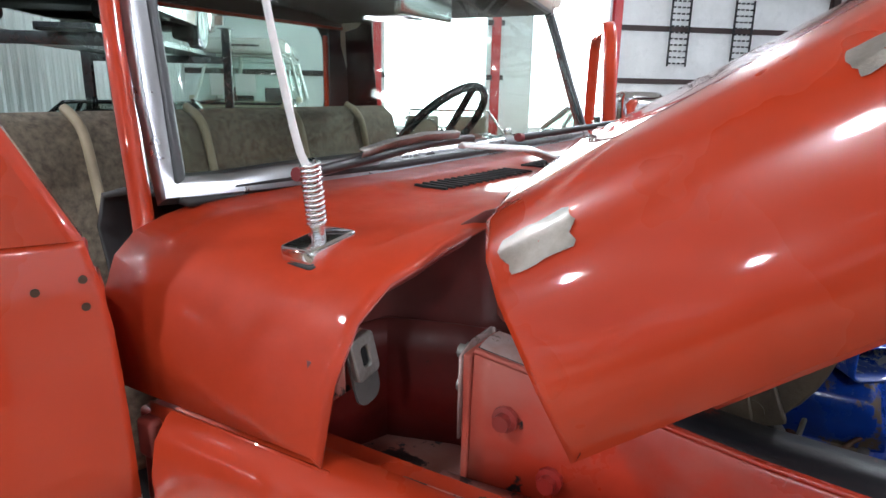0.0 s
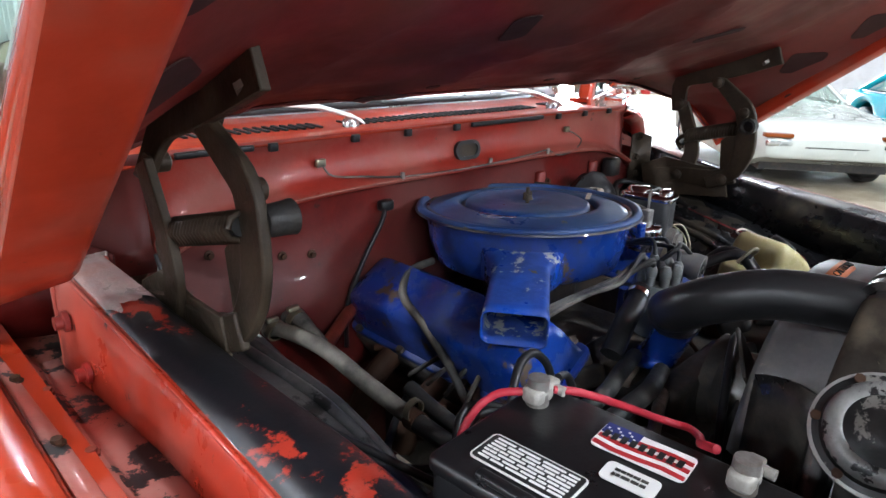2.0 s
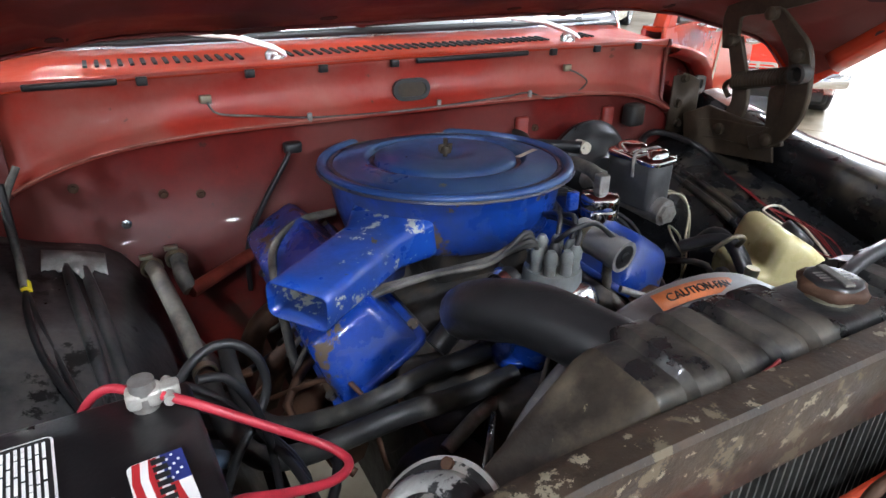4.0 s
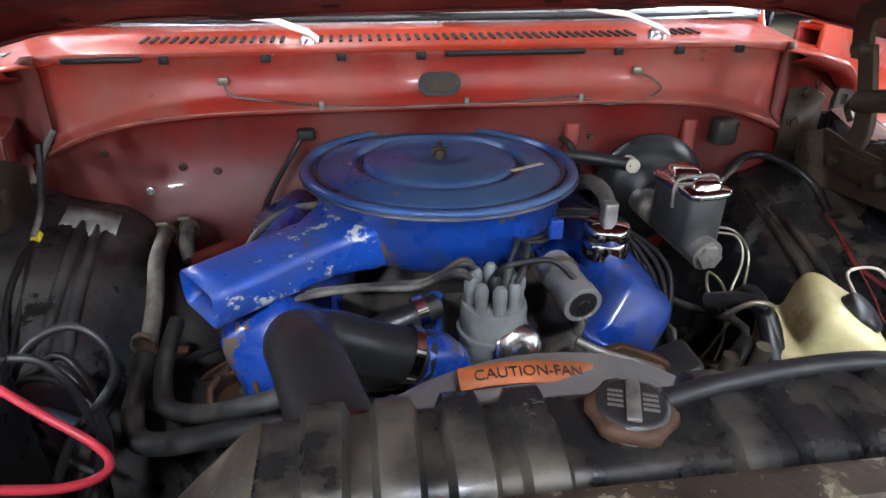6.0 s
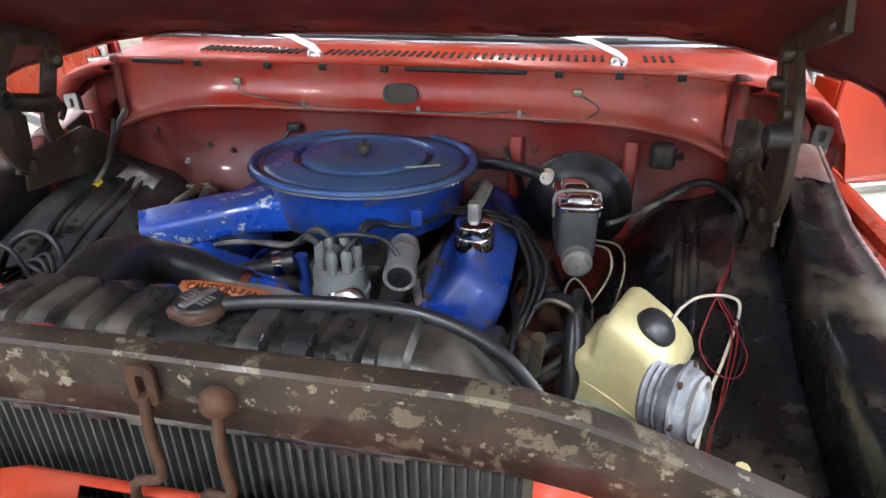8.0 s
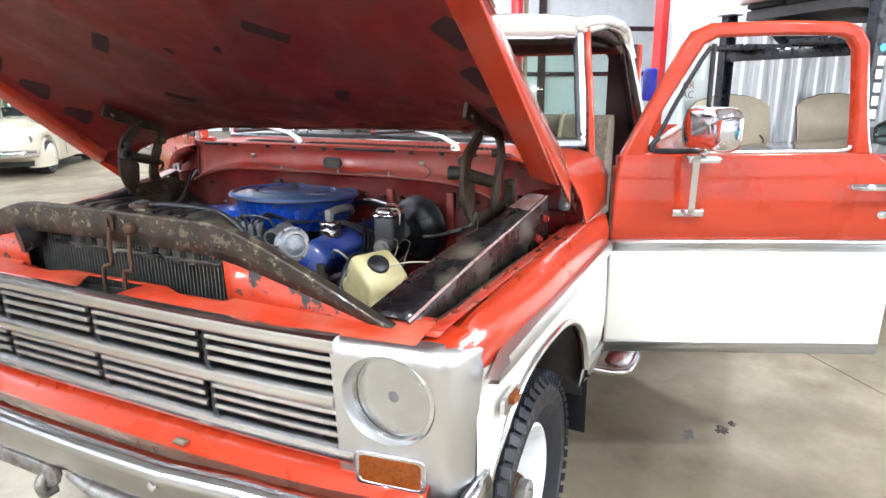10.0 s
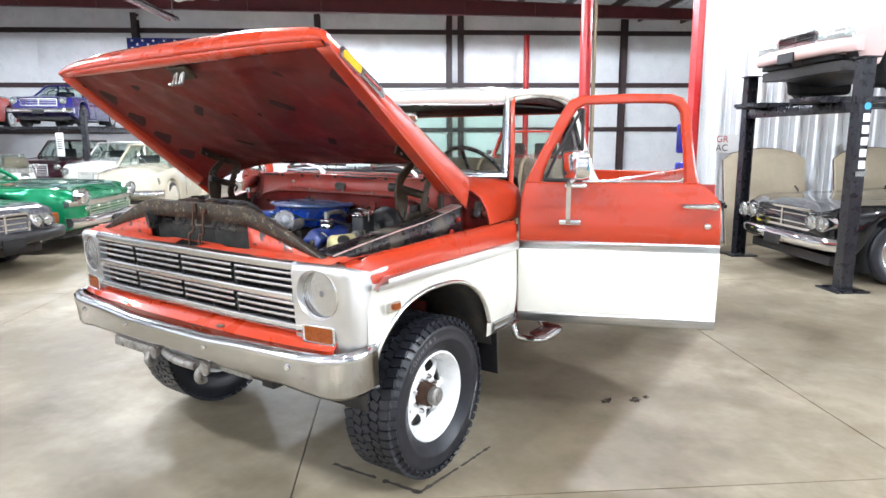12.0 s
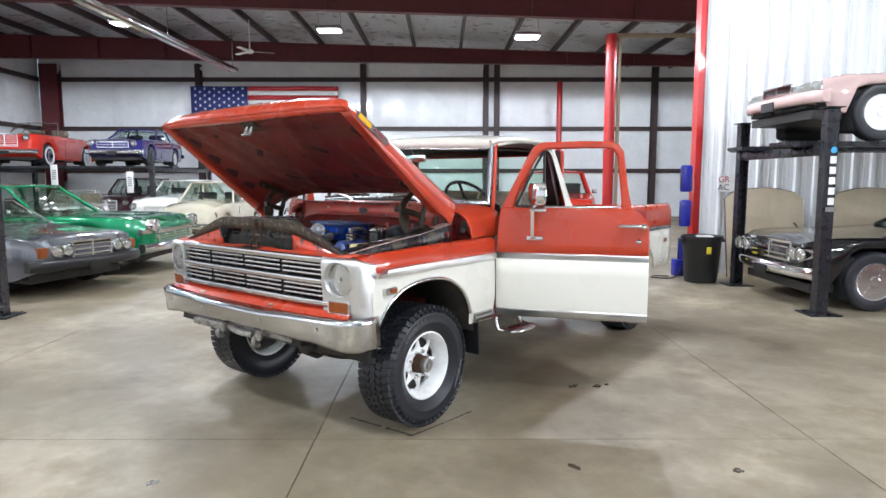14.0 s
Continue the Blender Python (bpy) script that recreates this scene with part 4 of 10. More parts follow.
def cowl_row(x):
    a = abs(x)
    zt = curve(a, (0, 1.356), (0.6, 1.35), (0.78, 1.336), (0.86, 1.318), (0.9, 1.285), (0.93, 1.23), (0.948, 1.15))
    yf = curve(a, (0, 1.508), (0.66, 1.51), (0.8, 1.53), (0.9, 1.56), (0.95, 1.57))
    yb = curve(a, (0, 1.80), (0.5, 1.825), (0.8, 1.875), (0.86, 1.9), (0.95, 1.9))
    zr = curve(a, (0, 1.356), (0.6, 1.352), (0.78, 1.345), (0.86, 1.342), (0.9, 1.33), (0.93, 1.305), (0.948, 1.262), (0.95, 1.15))
    q = lambda t: lerp(zt, zr, t ** 1.4)
    lip = 0.017 * curve(a, (0.66, 1.0), (0.84, 0.0))
    return [(x, lerp(yf, yb, t), q(t) + lip * max(0.0, 1 - t / 0.45) + (0.012 * t if a < 0.85 else 0.0) + (-0.006 if t == 0 else 0)) for t in (0, 0.04, 0.2, 0.4, 0.6, 0.8, 1.0)]


put("cowl_top", loft([cowl_row(x) for x in [-0.95, -0.948, -0.93, -0.915, -0.9, -0.88, -0.86, -0.82, -0.78] + [-0.7 + 0.1 * k for k in range(15)] + [0.78, 0.82, 0.86, 0.88, 0.9, 0.915, 0.93, 0.948, 0.95]]), M["cowl_paint"], cab, thick=0.003)


for s in (1, -1):
    lip_ = [cowl_row(s * x)[0] for x in (0.74, 0.78, 0.82, 0.86, 0.88, 0.9, 0.915, 0.928)]
    put("cowl_edge_flange", loft([[p_, (p_[0] * 0.994, p_[1] + 0.012, p_[2] - 0.012), (p_[0] * 0.972, p_[1] + 0.03, p_[2] - 0.02)] for p_ in lip_]), M["under"], cab, "dark red folded cowl flange", thick=0.002)


def cowl_z(x, y):
    """Height of the cowl's top at a place."""
    r = cowl_row(x)
    return curve(y, *[(p[1], p[2]) for p in r])


vent = empty_part("cowl_vent", truck)
for k in range(61):
    x = -0.548 + 0.0188 * k
    if -0.27 < x < -0.21 or 0.44 < x < 0.515:
        continue
    ys = 1.655 + 0.03 * (abs(x) / 0.5) ** 2
    # a solid black bar paints the shade of each slot
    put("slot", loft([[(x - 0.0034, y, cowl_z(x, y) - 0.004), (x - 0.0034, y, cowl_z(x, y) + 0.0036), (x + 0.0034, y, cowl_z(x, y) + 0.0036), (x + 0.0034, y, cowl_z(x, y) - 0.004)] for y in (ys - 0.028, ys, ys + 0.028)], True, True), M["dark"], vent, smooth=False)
# rubber bumper pads and slots along the cowl front
pad = empty_part("hood_seal", truck)
for x in (-0.47, -0.3, -0.17, -0.03, 0.34, 0.46, 0.58):
    put("rubber_pad", rbox((x, 1.508, 1.358), (0.017, 0.01, 0.014), 0.003), M["rubber"], pad)
for x, w in ((0.145, 0.26), (-0.57, 0.13)):
    put("seal_strip", rbox((x, 1.508, 1.36), (w, 0.009, 0.01), 0.004), M["rubber"], pad)
# oval plug
plug = empty_part("firewall_plug", truck)
pm = basis((0.004, 1.511, 1.306), (1, 0, 0), (0, 0.12, 0.99), (0, -0.99, 0.12))
put("rubber_rim", frame_ring(rrect(0.078, 0.042, 0.021, 6), rrect(0.062, 0.027, 0.0135, 6), 0.008, pm), M["rubber"], plug)
put("plug_face", prism(rrect(0.066, 0.03, 0.015, 6), 0.004, pm), M["hinge"], plug)

# windshield frame and glass


def ws(x, t):
    """A point on the windshield: t from sill to header."""
    a = abs(x)
    yb = curve(a, (0, 1.815), (0.5, 1.838), (0.8, 1.885), (0.86, 1.91))
    yt = curve(a, (0, 1.965), (0.5, 1.98), (0.78, 2.02), (0.82, 2.04))
    return (x * lerp(1, 0.925, t), lerp(yb, yt, t), lerp(1.368 - 0.008 * a, 1.79 - 0.03 * a, t))


put("windshield", loft([[ws(-0.84 + 1.68 * k / 24, t) for k in range(25)] for t in (0, 0.5, 1)]), M["glass_green"], cab, thick=0.004, shadow=False)
rim = [ws(-0.85 + 1.7 * k / 24, 0.02) for k in range(25)] + [ws(0.85, t) for t in (0.1, 0.3, 0.5, 0.7, 0.9)] + [ws(0.85 - 1.7 * k / 24, 0.985) for k in range(25)] + [ws(-0.85, t) for t in (0.9, 0.7, 0.5, 0.3, 0.1)]
mid_ws = Vector((0, 1.9, 1.58))
band = []
for p_ in rim + [rim[0]]:
    v_ = (mid_ws - Vector(p_))
    v_ = Vector((v_.x, 0.36 * v_.z, v_.z))
    inw = Vector((math.copysign(min(1.0, abs(v_.x) / 0.8) ** 6, v_.x), 0.36 * math.copysign(min(1.0, abs(v_.z) / 0.19) ** 6, v_.z), math.copysign(min(1.0, abs(v_.z) / 0.19) ** 6, v_.z))).normalized()
    q_ = Vector(p_) + Vector((0, -0.012, 0.004))
    band.append([tuple(q_ - 0.02 * inw + Vector((0, 0.014, -0.006))), tuple(q_ - 0.014 * inw), tuple(q_ + 0.004 * inw + Vector((0, -0.003, 0.001))), tuple(q_ + 0.018 * inw), tuple(q_ + 0.024 * inw + Vector((0, 0.01, 0)))])
put("windshield_trim", loft(band), M["screen_trim"], cab, "wide dull windshield surround", thick=0.003)
put("windshield_gasket", tube([(x * 0.982, y - 0.004, z) for x, y, z in rim + [rim[0]]], 0.014, 6, 1), M["rubber"], cab)
for s in (1, -1):
    ap = tube([(s * 0.885, 1.905, 1.29), (s * 0.874, 1.922, 1.35), (s * 0.845, 1.985, 1.55), (s * 0.808, 2.05, 1.76), (s * 0.79, 2.12, 1.815)], 0.014, 8, 4)
    put("windshield_pillar", ap, M["paint_clean"], cab)
    sp = loft([[(s * 0.95, y, z) for z in (0.60, 0.9, 1.10, 1.142)] for y in (1.56, 1.7, 1.83)])
    put("cowl_side", sp, M["paint_clean"], cab, thick=0.003)
    # door frame: sill, rear pillar, cab corner
    put("door_sill", rbox((s * 0.86, 2.32, 0.62), (0.2, 1.1, 0.09), 0.02), M["under"], cab)
    put("rear_pillar", loft([[(s * 0.95, 2.84, 0.6), (s * 0.975, 2.9, 0.6), (s * 0.96, 3.02, 0.6), (s * 0.85, 3.03, 0.6)], [(s * 0.955, 2.86, 1.28), (s * 0.97, 2.9, 1.28), (s * 0.955, 3.02, 1.28), (s * 0.85, 3.03, 1.28)]], True), M["paint_clean"], cab)
    put("roof_corner", loft([[(s * 0.955, 2.86, 1.281), (s * 0.97, 2.9, 1.281), (s * 0.955, 3.02, 1.281), (s * 0.85, 3.03, 1.281)],
                               [(s * 0.92, 2.9, 1.36), (s * 0.93, 2.92, 1.36), (s * 0.92, 3.0, 1.36), (s * 0.86, 3.01, 1.36)], [(s * 0.835, 2.84, 1.72), (s * 0.845, 2.86, 1.72), (s * 0.83, 2.92, 1.72), (s * 0.77, 2.93, 1.72)], [(s * 0.79, 2.79, 1.80), (s * 0.8, 2.81, 1.81), (s * 0.78, 2.88, 1.81), (s * 0.72, 2.9, 1.81)]], True), M["cream"], cab)
    put("drip_rail", tube([(s * 0.79, 2.01, 1.795), (s * 0.815, 2.1, 1.815), (s * 0.835, 2.3, 1.828), (s * 0.84, 2.55, 1.828), (s * 0.83, 2.75, 1.81), (s * 0.82, 2.84, 1.78), (s * 0.84, 2.87, 1.7)], 0.02, 8, 4), M["cream"], cab)
    put("roof_rail", tube([(s * 0.77, 2.12, 1.79), (s * 0.78, 2.4, 1.8), (s * 0.77, 2.76, 1.785)], 0.028, 8, 4), M["lining"], cab)

roof = []
for k in range(17):
    t = k / 16
    y = lerp(1.985, 2.93, t)
    zc = 1.82 + 0.068 * math.sin(math.pi * min(1.0, 0.12 + 0.82 * t))
    row = []
    for j in range(21):
        u = -1 + 2 * j / 20
        w = 0.84 - 0.03 * abs(2 * t - 1) ** 4
        row.append((w * u, y + 0.055 * (u * u) * (1 - 2 * t), zc - 0.052 * abs(u) ** 5 - 0.012 * u * u))
    roof.append(row)
put("roof", loft(roof), M["cream"], cab, "cream painted roof panel", thick=0.02)
put("header", loft([[(x * 0.9, ws(x, 1)[1] - 0.012, 1.775 - 0.02 * abs(x)), (x * 0.92, ws(x, 1)[1] - 0.012, 1.835 - 0.035 * abs(x) ** 3)] for x in [-0.86 + 1.72 * k / 20 for k in range(21)]]), M["cream"], cab, thick=0.01)
# back of the cab with its window
rw = basis((0, 3.0, 0), (1, 0, 0), (0, -0.13, 0.99), (0, 0.99, 0.13))
put("cab_back", join(box((0, 3.02, 0.95), (1.8, 0.03, 0.86)), box((0, 2.93, 1.775), (1.6, 0.03, 0.1)), box((-0.79, 2.965, 1.56), (0.16, 0.03, 0.42)), box((0.79, 2.965, 1.56), (0.16, 0.03, 0.42))), M["paint_clean"], cab, bevel=0.01)
put("rear_window", box((0, 2.968, 1.56), (1.46, 0.006, 0.4)), M["glass_green"], cab, shadow=False)
put("rear_window_seal", frame_ring(rrect(1.52, 0.44, 0.09), rrect(1.44, 0.36, 0.07), 0.04, basis((0, 2.985, 1.56), (1, 0, 0), (0, 0, 1), (0, -1, 0))), M["rubber"], cab)
put("cab_back_lining", join(box((0, 3.0, 0.98), (1.68, 0.008, 0.76)), box((-0.78, 2.945, 1.56), (0.14, 0.008, 0.42)), box((0.78, 2.945, 1.56), (0.14, 0.008, 0.42)), box((0, 2.91, 1.765), (1.5, 0.008, 0.06))), M["lining"], cab, "dark maroon cab lining", smooth=False)
for s in (1, -1):
    put("quarter_lining", loft([[(s * lerp(0.84, 0.78, t), 2.945 - 0.03 * t, lerp(1.3, 1.76, t)), (s * lerp(0.88, 0.8, t), 2.9 - 0.03 * t, lerp(1.3, 1.76, t)), (s * lerp(0.9, 0.805, t), 2.83 - 0.03 * t, lerp(1.3, 1.76, t))] for t in (0, 0.5, 1)]), M["lining"], cab, thick=0.006)
put("cab_floor", box((0, 2.3, 0.63), (1.7, 1.4, 0.04)), M["dash"], cab)
put("head_lining", loft([[(0.74 * (-1 + j / 5), lerp(2.03, 2.9, t), 1.79 - 0.03 * abs(-1 + j / 5) ** 4) for j in range(11)] for t in (0, 0.5, 1)]), M["dash"], cab, thick=0.01)
dash = empty_part("dashboard", truck)
put("dash_top", loft([[(x, 1.83 + 0.05 * abs(x), 1.362), (x, 1.98, 1.372), (x, 2.06, 1.352), (x, 2.08, 1.3), (x, 2.05, 1.18), (x, 1.98, 1.1)] for x in [-0.84 + 0.14 * k for k in range(13)]]), M["dash"], dash, thick=0.01)
for x in (0.28, 0.46):
    put("gauge", lathe([(0.055, 0), (0.06, 0.012), (0.05, 0.012), (0.048, 0.004), (0, 0.004)], 20, basis((x, 2.075, 1.27), (1, 0, 0), (0, 0, 1), (0, 1, 0))), M["alu"], dash)
wheel_m = to_axis((0.42, 2.26, 1.36), (0, 0.75, 0.66))
steer = empty_part("steering_wheel", truck)
put("rim", tube([tuple(wheel_m @ Vector((0.205 * math.cos(a), 0.205 * math.sin(a), 0))) for a in [2 * math.pi * k / 32 for k in range(33)]], 0.0135, 8, 1), M["black_paint"], steer)
for a in (200, 340, 90):
    put("spoke", tube([tuple(wheel_m @ Vector((0.2 * math.cos(radians(a)), 0.2 * math.sin(radians(a)), 0))), tuple(wheel_m @ Vector((0, 0, -0.03)))], 0.012, 6, 1), M["black_paint"], steer)
put("column", tube([tuple(wheel_m @ Vector((0, 0, 0))), (0.42, 1.98, 1.08)], 0.03, 10, 1), M["dash"], steer)
seat = empty_part("bench_seat", truck)
put("backrest", loft([[(x, 2.78 + dy, z) for dy, z in ((-0.16, 0.95), (-0.17, 1.1), (-0.13, 1.3), (-0.1, 1.4), (-0.05, 1.435), (0.03, 1.43), (0.06, 1.38), (0.02, 0.95))] for x in [-0.78 + 0.13 * k for k in range(13)]], True, True), M["seat"], seat, "woven brown-grey cloth seat back")
put("cushion", rbox((0, 2.45, 0.9), (1.56, 0.55, 0.2), 0.06), M["seat"], seat)
for x in (-0.5, -0.16, 0.22, 0.55):
    put("piping", tube([(x, 2.61, 0.96), (x, 2.603, 1.1), (x, 2.64, 1.3), (x, 2.67, 1.4), (x, 2.73, 1.443)], 0.012, 6, 4), M["vinyl"], seat)
mir = empty_part("inside_mirror", truck)
put("mirror_back", rbox((0.02, 2.06, 1.7), (0.24, 0.025, 0.06), 0.01), M["alu"], mir)
put("stem", tube([(0.02, 2.06, 1.72), (0.02, 2.03, 1.78)], 0.007, 6, 1), M["alu"], mir)

# wipers
for s, x0, tip in ((1, 0.40, (0.02, 1.79, 1.398)), (-1, -0.29, (-0.715, 1.79, 1.388))):
    w = empty_part("wiper", truck)
    put("pivot", lathe([(0.018, 0), (0.018, 0.02), (0.01, 0.03), (0, 0.03)], 12, Matrix.Translation((x0 + 0.06, 1.615, 1.352))), M["alu"], w)
    base = Vector((x0 + 0.06, 1.615, 1.382))
    mid = base.lerp(Vector(tip), 0.45) + Vector((0, 0, 0.03))
    put("arm", loft([[tuple(p + Vector((0, -0.014 * k, 0))), tuple(p + Vector((0, 0, 0.007))), tuple(p + Vector((0, 0.014 * k, 0)))] for p, k in ((base + Vector((0.018, -0.012, -0.012)), 0.9), (base, 1.3), (base.lerp(mid, 0.3) + Vector((0, 0, 0.01)), 1.2), (mid, 0.6))]), M["white_metal"], w, thick=0.004)
    put("blade", tube([tuple(mid.lerp(Vector(tip), -0.5)), tuple(mid), tuple(Vector(tip))] if s > 0 else [(-0.22, 1.795, 1.41), (-0.38, 1.79, 1.41), (-0.55, 1.788, 1.4), tip], 0.008, 6, 3), M["rubber"], w)
    if s < 0:
        put("blade_spine", loft([[(x, 1.782, z), (x, 1.776, z + 0.012), (x, 1.786, z + 0.016)] for x, z in ((-0.3, 1.414), (-0.42, 1.416), (-0.52, 1.41), (-0.6, 1.4))]), M["steel"], w, thick=0.003)
    put("blade_tip", tube([tuple(Vector(tip)), tuple(Vector(tip) + Vector((-0.018, 0.001, 0.002)))], 0.010, 8, 1), M["red_wire"], w)

# aerial on the passenger side
aer = empty_part("aerial", truck)
am = Matrix.Translation((-0.828, 1.668, 1.318)) @ Matrix.Rotation(radians(-7), 4, "Y")
put("foot", rbox((0, 0, 0.011), (0.082, 0.05, 0.02), 0.008, 3, am), M["chrome"], aer)
put("foot_pad", rbox((0, 0, 0.0), (0.088, 0.056, 0.008), 0.008, 3, am), M["rubber"], aer)
put("spring", tube([tuple(am @ Vector((0.0095 * math.cos(a), 0.0095 * math.sin(a), 0.035 + 0.0715 * a / (2 * math.pi * 13)))) for a in [2 * math.pi * k / 8 for k in range(13 * 8 + 1)]], 0.0026, 5, 1), M["alu"], aer)
put("stud", tube([tuple(am @ Vector((0, 0, 0.02))), tuple(am @ Vector((0, 0, 0.04)))], 0.009, 10, 1), M["alu"], aer)
put("whip", tube([tuple(am @ Vector((0, 0, 0.1))), (-0.86, 1.672, 1.46), (-0.915, 1.675, 1.7), (-1.0, 1.68, 2.15)], lambda t: lerp(0.005, 0.003, t), 8, 4), M["white_metal"], aer)

# ---- the raised hood ----
HO, HD, HN = Vector((0, 1.325, 1.226)), Vector((0, -0.782, 0.623)), Vector((0, 0.623, 0.782))
HL = 1.1


def hw(x, l, h):
    k = max(0.0, x) / 0.93 * max(0.0, 1 - 0.7 * l)      # the driver's corner stands a little high
    return tuple(HO + Vector((x + 0.015 * k, 0, 0)) + HD * l + HN * (h + 0.03 * k))


def hood_sec(l, drop=0.0):
    f = l / HL
    c, k, xb = lerp(0.236, 0.096, f), lerp(0.136, 0.06, f), lerp(0.938, 0.915, f)
    b = lerp(0.03, 0.0, f)
    half = [(xb, 0.0), (xb - 0.012, k * 0.45), (xb - 0.034, k), (xb - 0.055, k + 0.35 * (c - k)), (xb - 0.095, k + 0.68 * (c - k)), (xb - 0.17, k + 0.88 * (c - k)), (xb - 0.3, c + 0.006), (xb - 0.42, c + 0.012 + b * 0.4), (xb - 0.5, c + 0.012 + b * 0.8), (0.25, c + 0.012 + b), (0.0, c + 0.014 + b)]
    return half


def full(half):
    return [(-x, h) for x, h in half] + [(x, h) for x, h in reversed(half[:-1])]


hood = empty_part("hood", truck)
ls = [0.0, 0.006] + [0.05 * k for k in range(1, 21)] + [1.03, 1.055]
secs = [[hw(x, l, h) for x, h in full(hood_sec(l))] for l in ls]
lipl = [(1.075, 0.96), (1.09, 0.8), (1.1, 0.55), (1.1, 0.3), (1.09, 0.05)]
for l, k in lipl:
    secs.append([hw(x, l - 0.02 * (abs(x) / 0.9) ** 4, h * k) for x, h in full(hood_sec(1.055))])
put("outer_skin", loft(secs), M["paint"], hood, "glossy orange-red hood skin with bare patches", thick=0.004)


def inner_h(x, l):
    f = l / HL
    c, a = lerp(0.236, 0.062, f), abs(x)
    deep = max(0.012, c - lerp(-0.03, 0.045, min(1.0, f * 3)))
    mid = curve(a, (0, deep), (0.5, deep - 0.006), (0.64, deep - 0.02), (0.70, deep * 0.82), (0.842, max(0.03, deep * 0.36)), (0.858, 0.008), (0.875, 0.004), (0.93, 0.002))
    rear = curve(a, (0, deep), (0.5, deep - 0.008), (0.6, c + 0.006), (0.66, c - 0.012), (0.757, 0.186), (0.848, 0.158), (0.89, 0.132), (0.9, 0.112), (0.914, 0.06), (0.93, 0.004))
    return lerp(rear, mid, curve(l, (0.0, 0.0), (0.04, 0.05), (0.14, 0.75), (0.22, 1.0)))


def ribs(x, l):
    a = abs(x)
    r = 0.0
    r += 0.014 * math.exp(-((a - (0.08 + 0.5 * abs(l - 0.5))) / 0.03) ** 2)
    r += 0.010 * math.exp(-((l - 0.15) / 0.03) ** 2) + 0.012 * math.exp(-((l - 0.98) / 0.03) ** 2)
    r += 0.010 * math.exp(-((a - 0.56) / 0.025) ** 2)
    return -r


xs = [-0.925, -0.9, -0.88, -0.85, -0.835, -0.82] + [-0.80 + 0.04 * k for k in range(41)] + [0.82, 0.835, 0.85, 0.88, 0.9, 0.925]
ll = [0.02 + 0.0345 * k for k in range(31)]
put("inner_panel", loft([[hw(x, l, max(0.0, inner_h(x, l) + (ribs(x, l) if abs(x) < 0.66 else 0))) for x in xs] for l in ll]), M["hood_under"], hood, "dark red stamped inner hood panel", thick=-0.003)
put("front_flange", loft([[hw(x, 1.088 - 0.02 * (abs(x) / 0.9) ** 4, 0.004), hw(x, 1.05, 0.0), hw(x, 1.03, 0.012)] for x in [-0.9 + 0.1 * k for k in range(19)]]), M["paint_clean"], hood, thick=0.003)
for s in (1, -1):
    fl = loft([[hw(s * x, l + (0.03 * (0.93 - x) / 0.07 if l < 0.2 else 0.0), h) for x, h in ((0.928, 0.0), (0.925, -0.004), (0.866, -0.003), (0.858, 0.002), (0.855, 0.03))] for l in (0.115, 0.14, 0.25, 0.4, 0.6, 0.8, 1.0, 1.045)])
    put("side_flange", fl, M["flange"], hood, "dull orange-red folded side flange", thick=0.002)
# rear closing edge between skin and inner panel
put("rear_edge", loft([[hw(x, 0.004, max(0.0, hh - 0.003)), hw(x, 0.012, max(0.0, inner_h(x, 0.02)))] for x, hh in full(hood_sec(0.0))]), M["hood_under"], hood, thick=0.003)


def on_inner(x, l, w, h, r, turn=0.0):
    """An opening stamped in the inner panel: a flat sheet coloured like its shaded depth."""
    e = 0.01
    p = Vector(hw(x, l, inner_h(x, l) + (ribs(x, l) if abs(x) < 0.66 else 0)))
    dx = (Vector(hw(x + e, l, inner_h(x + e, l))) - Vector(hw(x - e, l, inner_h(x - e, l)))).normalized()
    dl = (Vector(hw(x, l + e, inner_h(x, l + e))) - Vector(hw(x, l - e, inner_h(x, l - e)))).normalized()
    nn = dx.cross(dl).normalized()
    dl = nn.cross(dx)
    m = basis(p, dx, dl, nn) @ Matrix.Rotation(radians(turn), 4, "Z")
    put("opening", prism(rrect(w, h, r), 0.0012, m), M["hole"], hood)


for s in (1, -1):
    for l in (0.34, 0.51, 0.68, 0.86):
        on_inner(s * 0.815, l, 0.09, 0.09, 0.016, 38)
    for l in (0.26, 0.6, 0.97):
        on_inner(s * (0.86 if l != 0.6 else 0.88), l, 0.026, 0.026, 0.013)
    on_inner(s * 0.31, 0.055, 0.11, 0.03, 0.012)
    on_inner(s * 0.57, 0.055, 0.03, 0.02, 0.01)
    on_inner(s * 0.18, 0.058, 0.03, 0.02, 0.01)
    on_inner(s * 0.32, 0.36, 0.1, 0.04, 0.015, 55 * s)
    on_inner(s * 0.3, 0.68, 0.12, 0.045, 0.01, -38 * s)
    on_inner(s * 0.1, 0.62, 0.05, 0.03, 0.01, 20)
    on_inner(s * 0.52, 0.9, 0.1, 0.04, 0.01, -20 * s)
lc = empty_part("hood_striker", truck)
put("striker_plate", box((0, 0, 0), (0.13, 0.07, 0.012), basis(hw(0.03, 1.0, 0.0), (1, 0, 0), tuple(HD), tuple(-HN))), M["hinge"], lc, bevel=0.003)
for k in range(4):
    put("striker_spring", tube([hw(-0.01 + 0.022 * k, 1.0 + 0.008 * (k % 2), -0.005), hw(-0.012 + 0.022 * k, 0.985, -0.05), hw(-0.005 + 0.022 * k, 1.0, -0.06)], 0.006, 6, 3), M["steel"], lc)


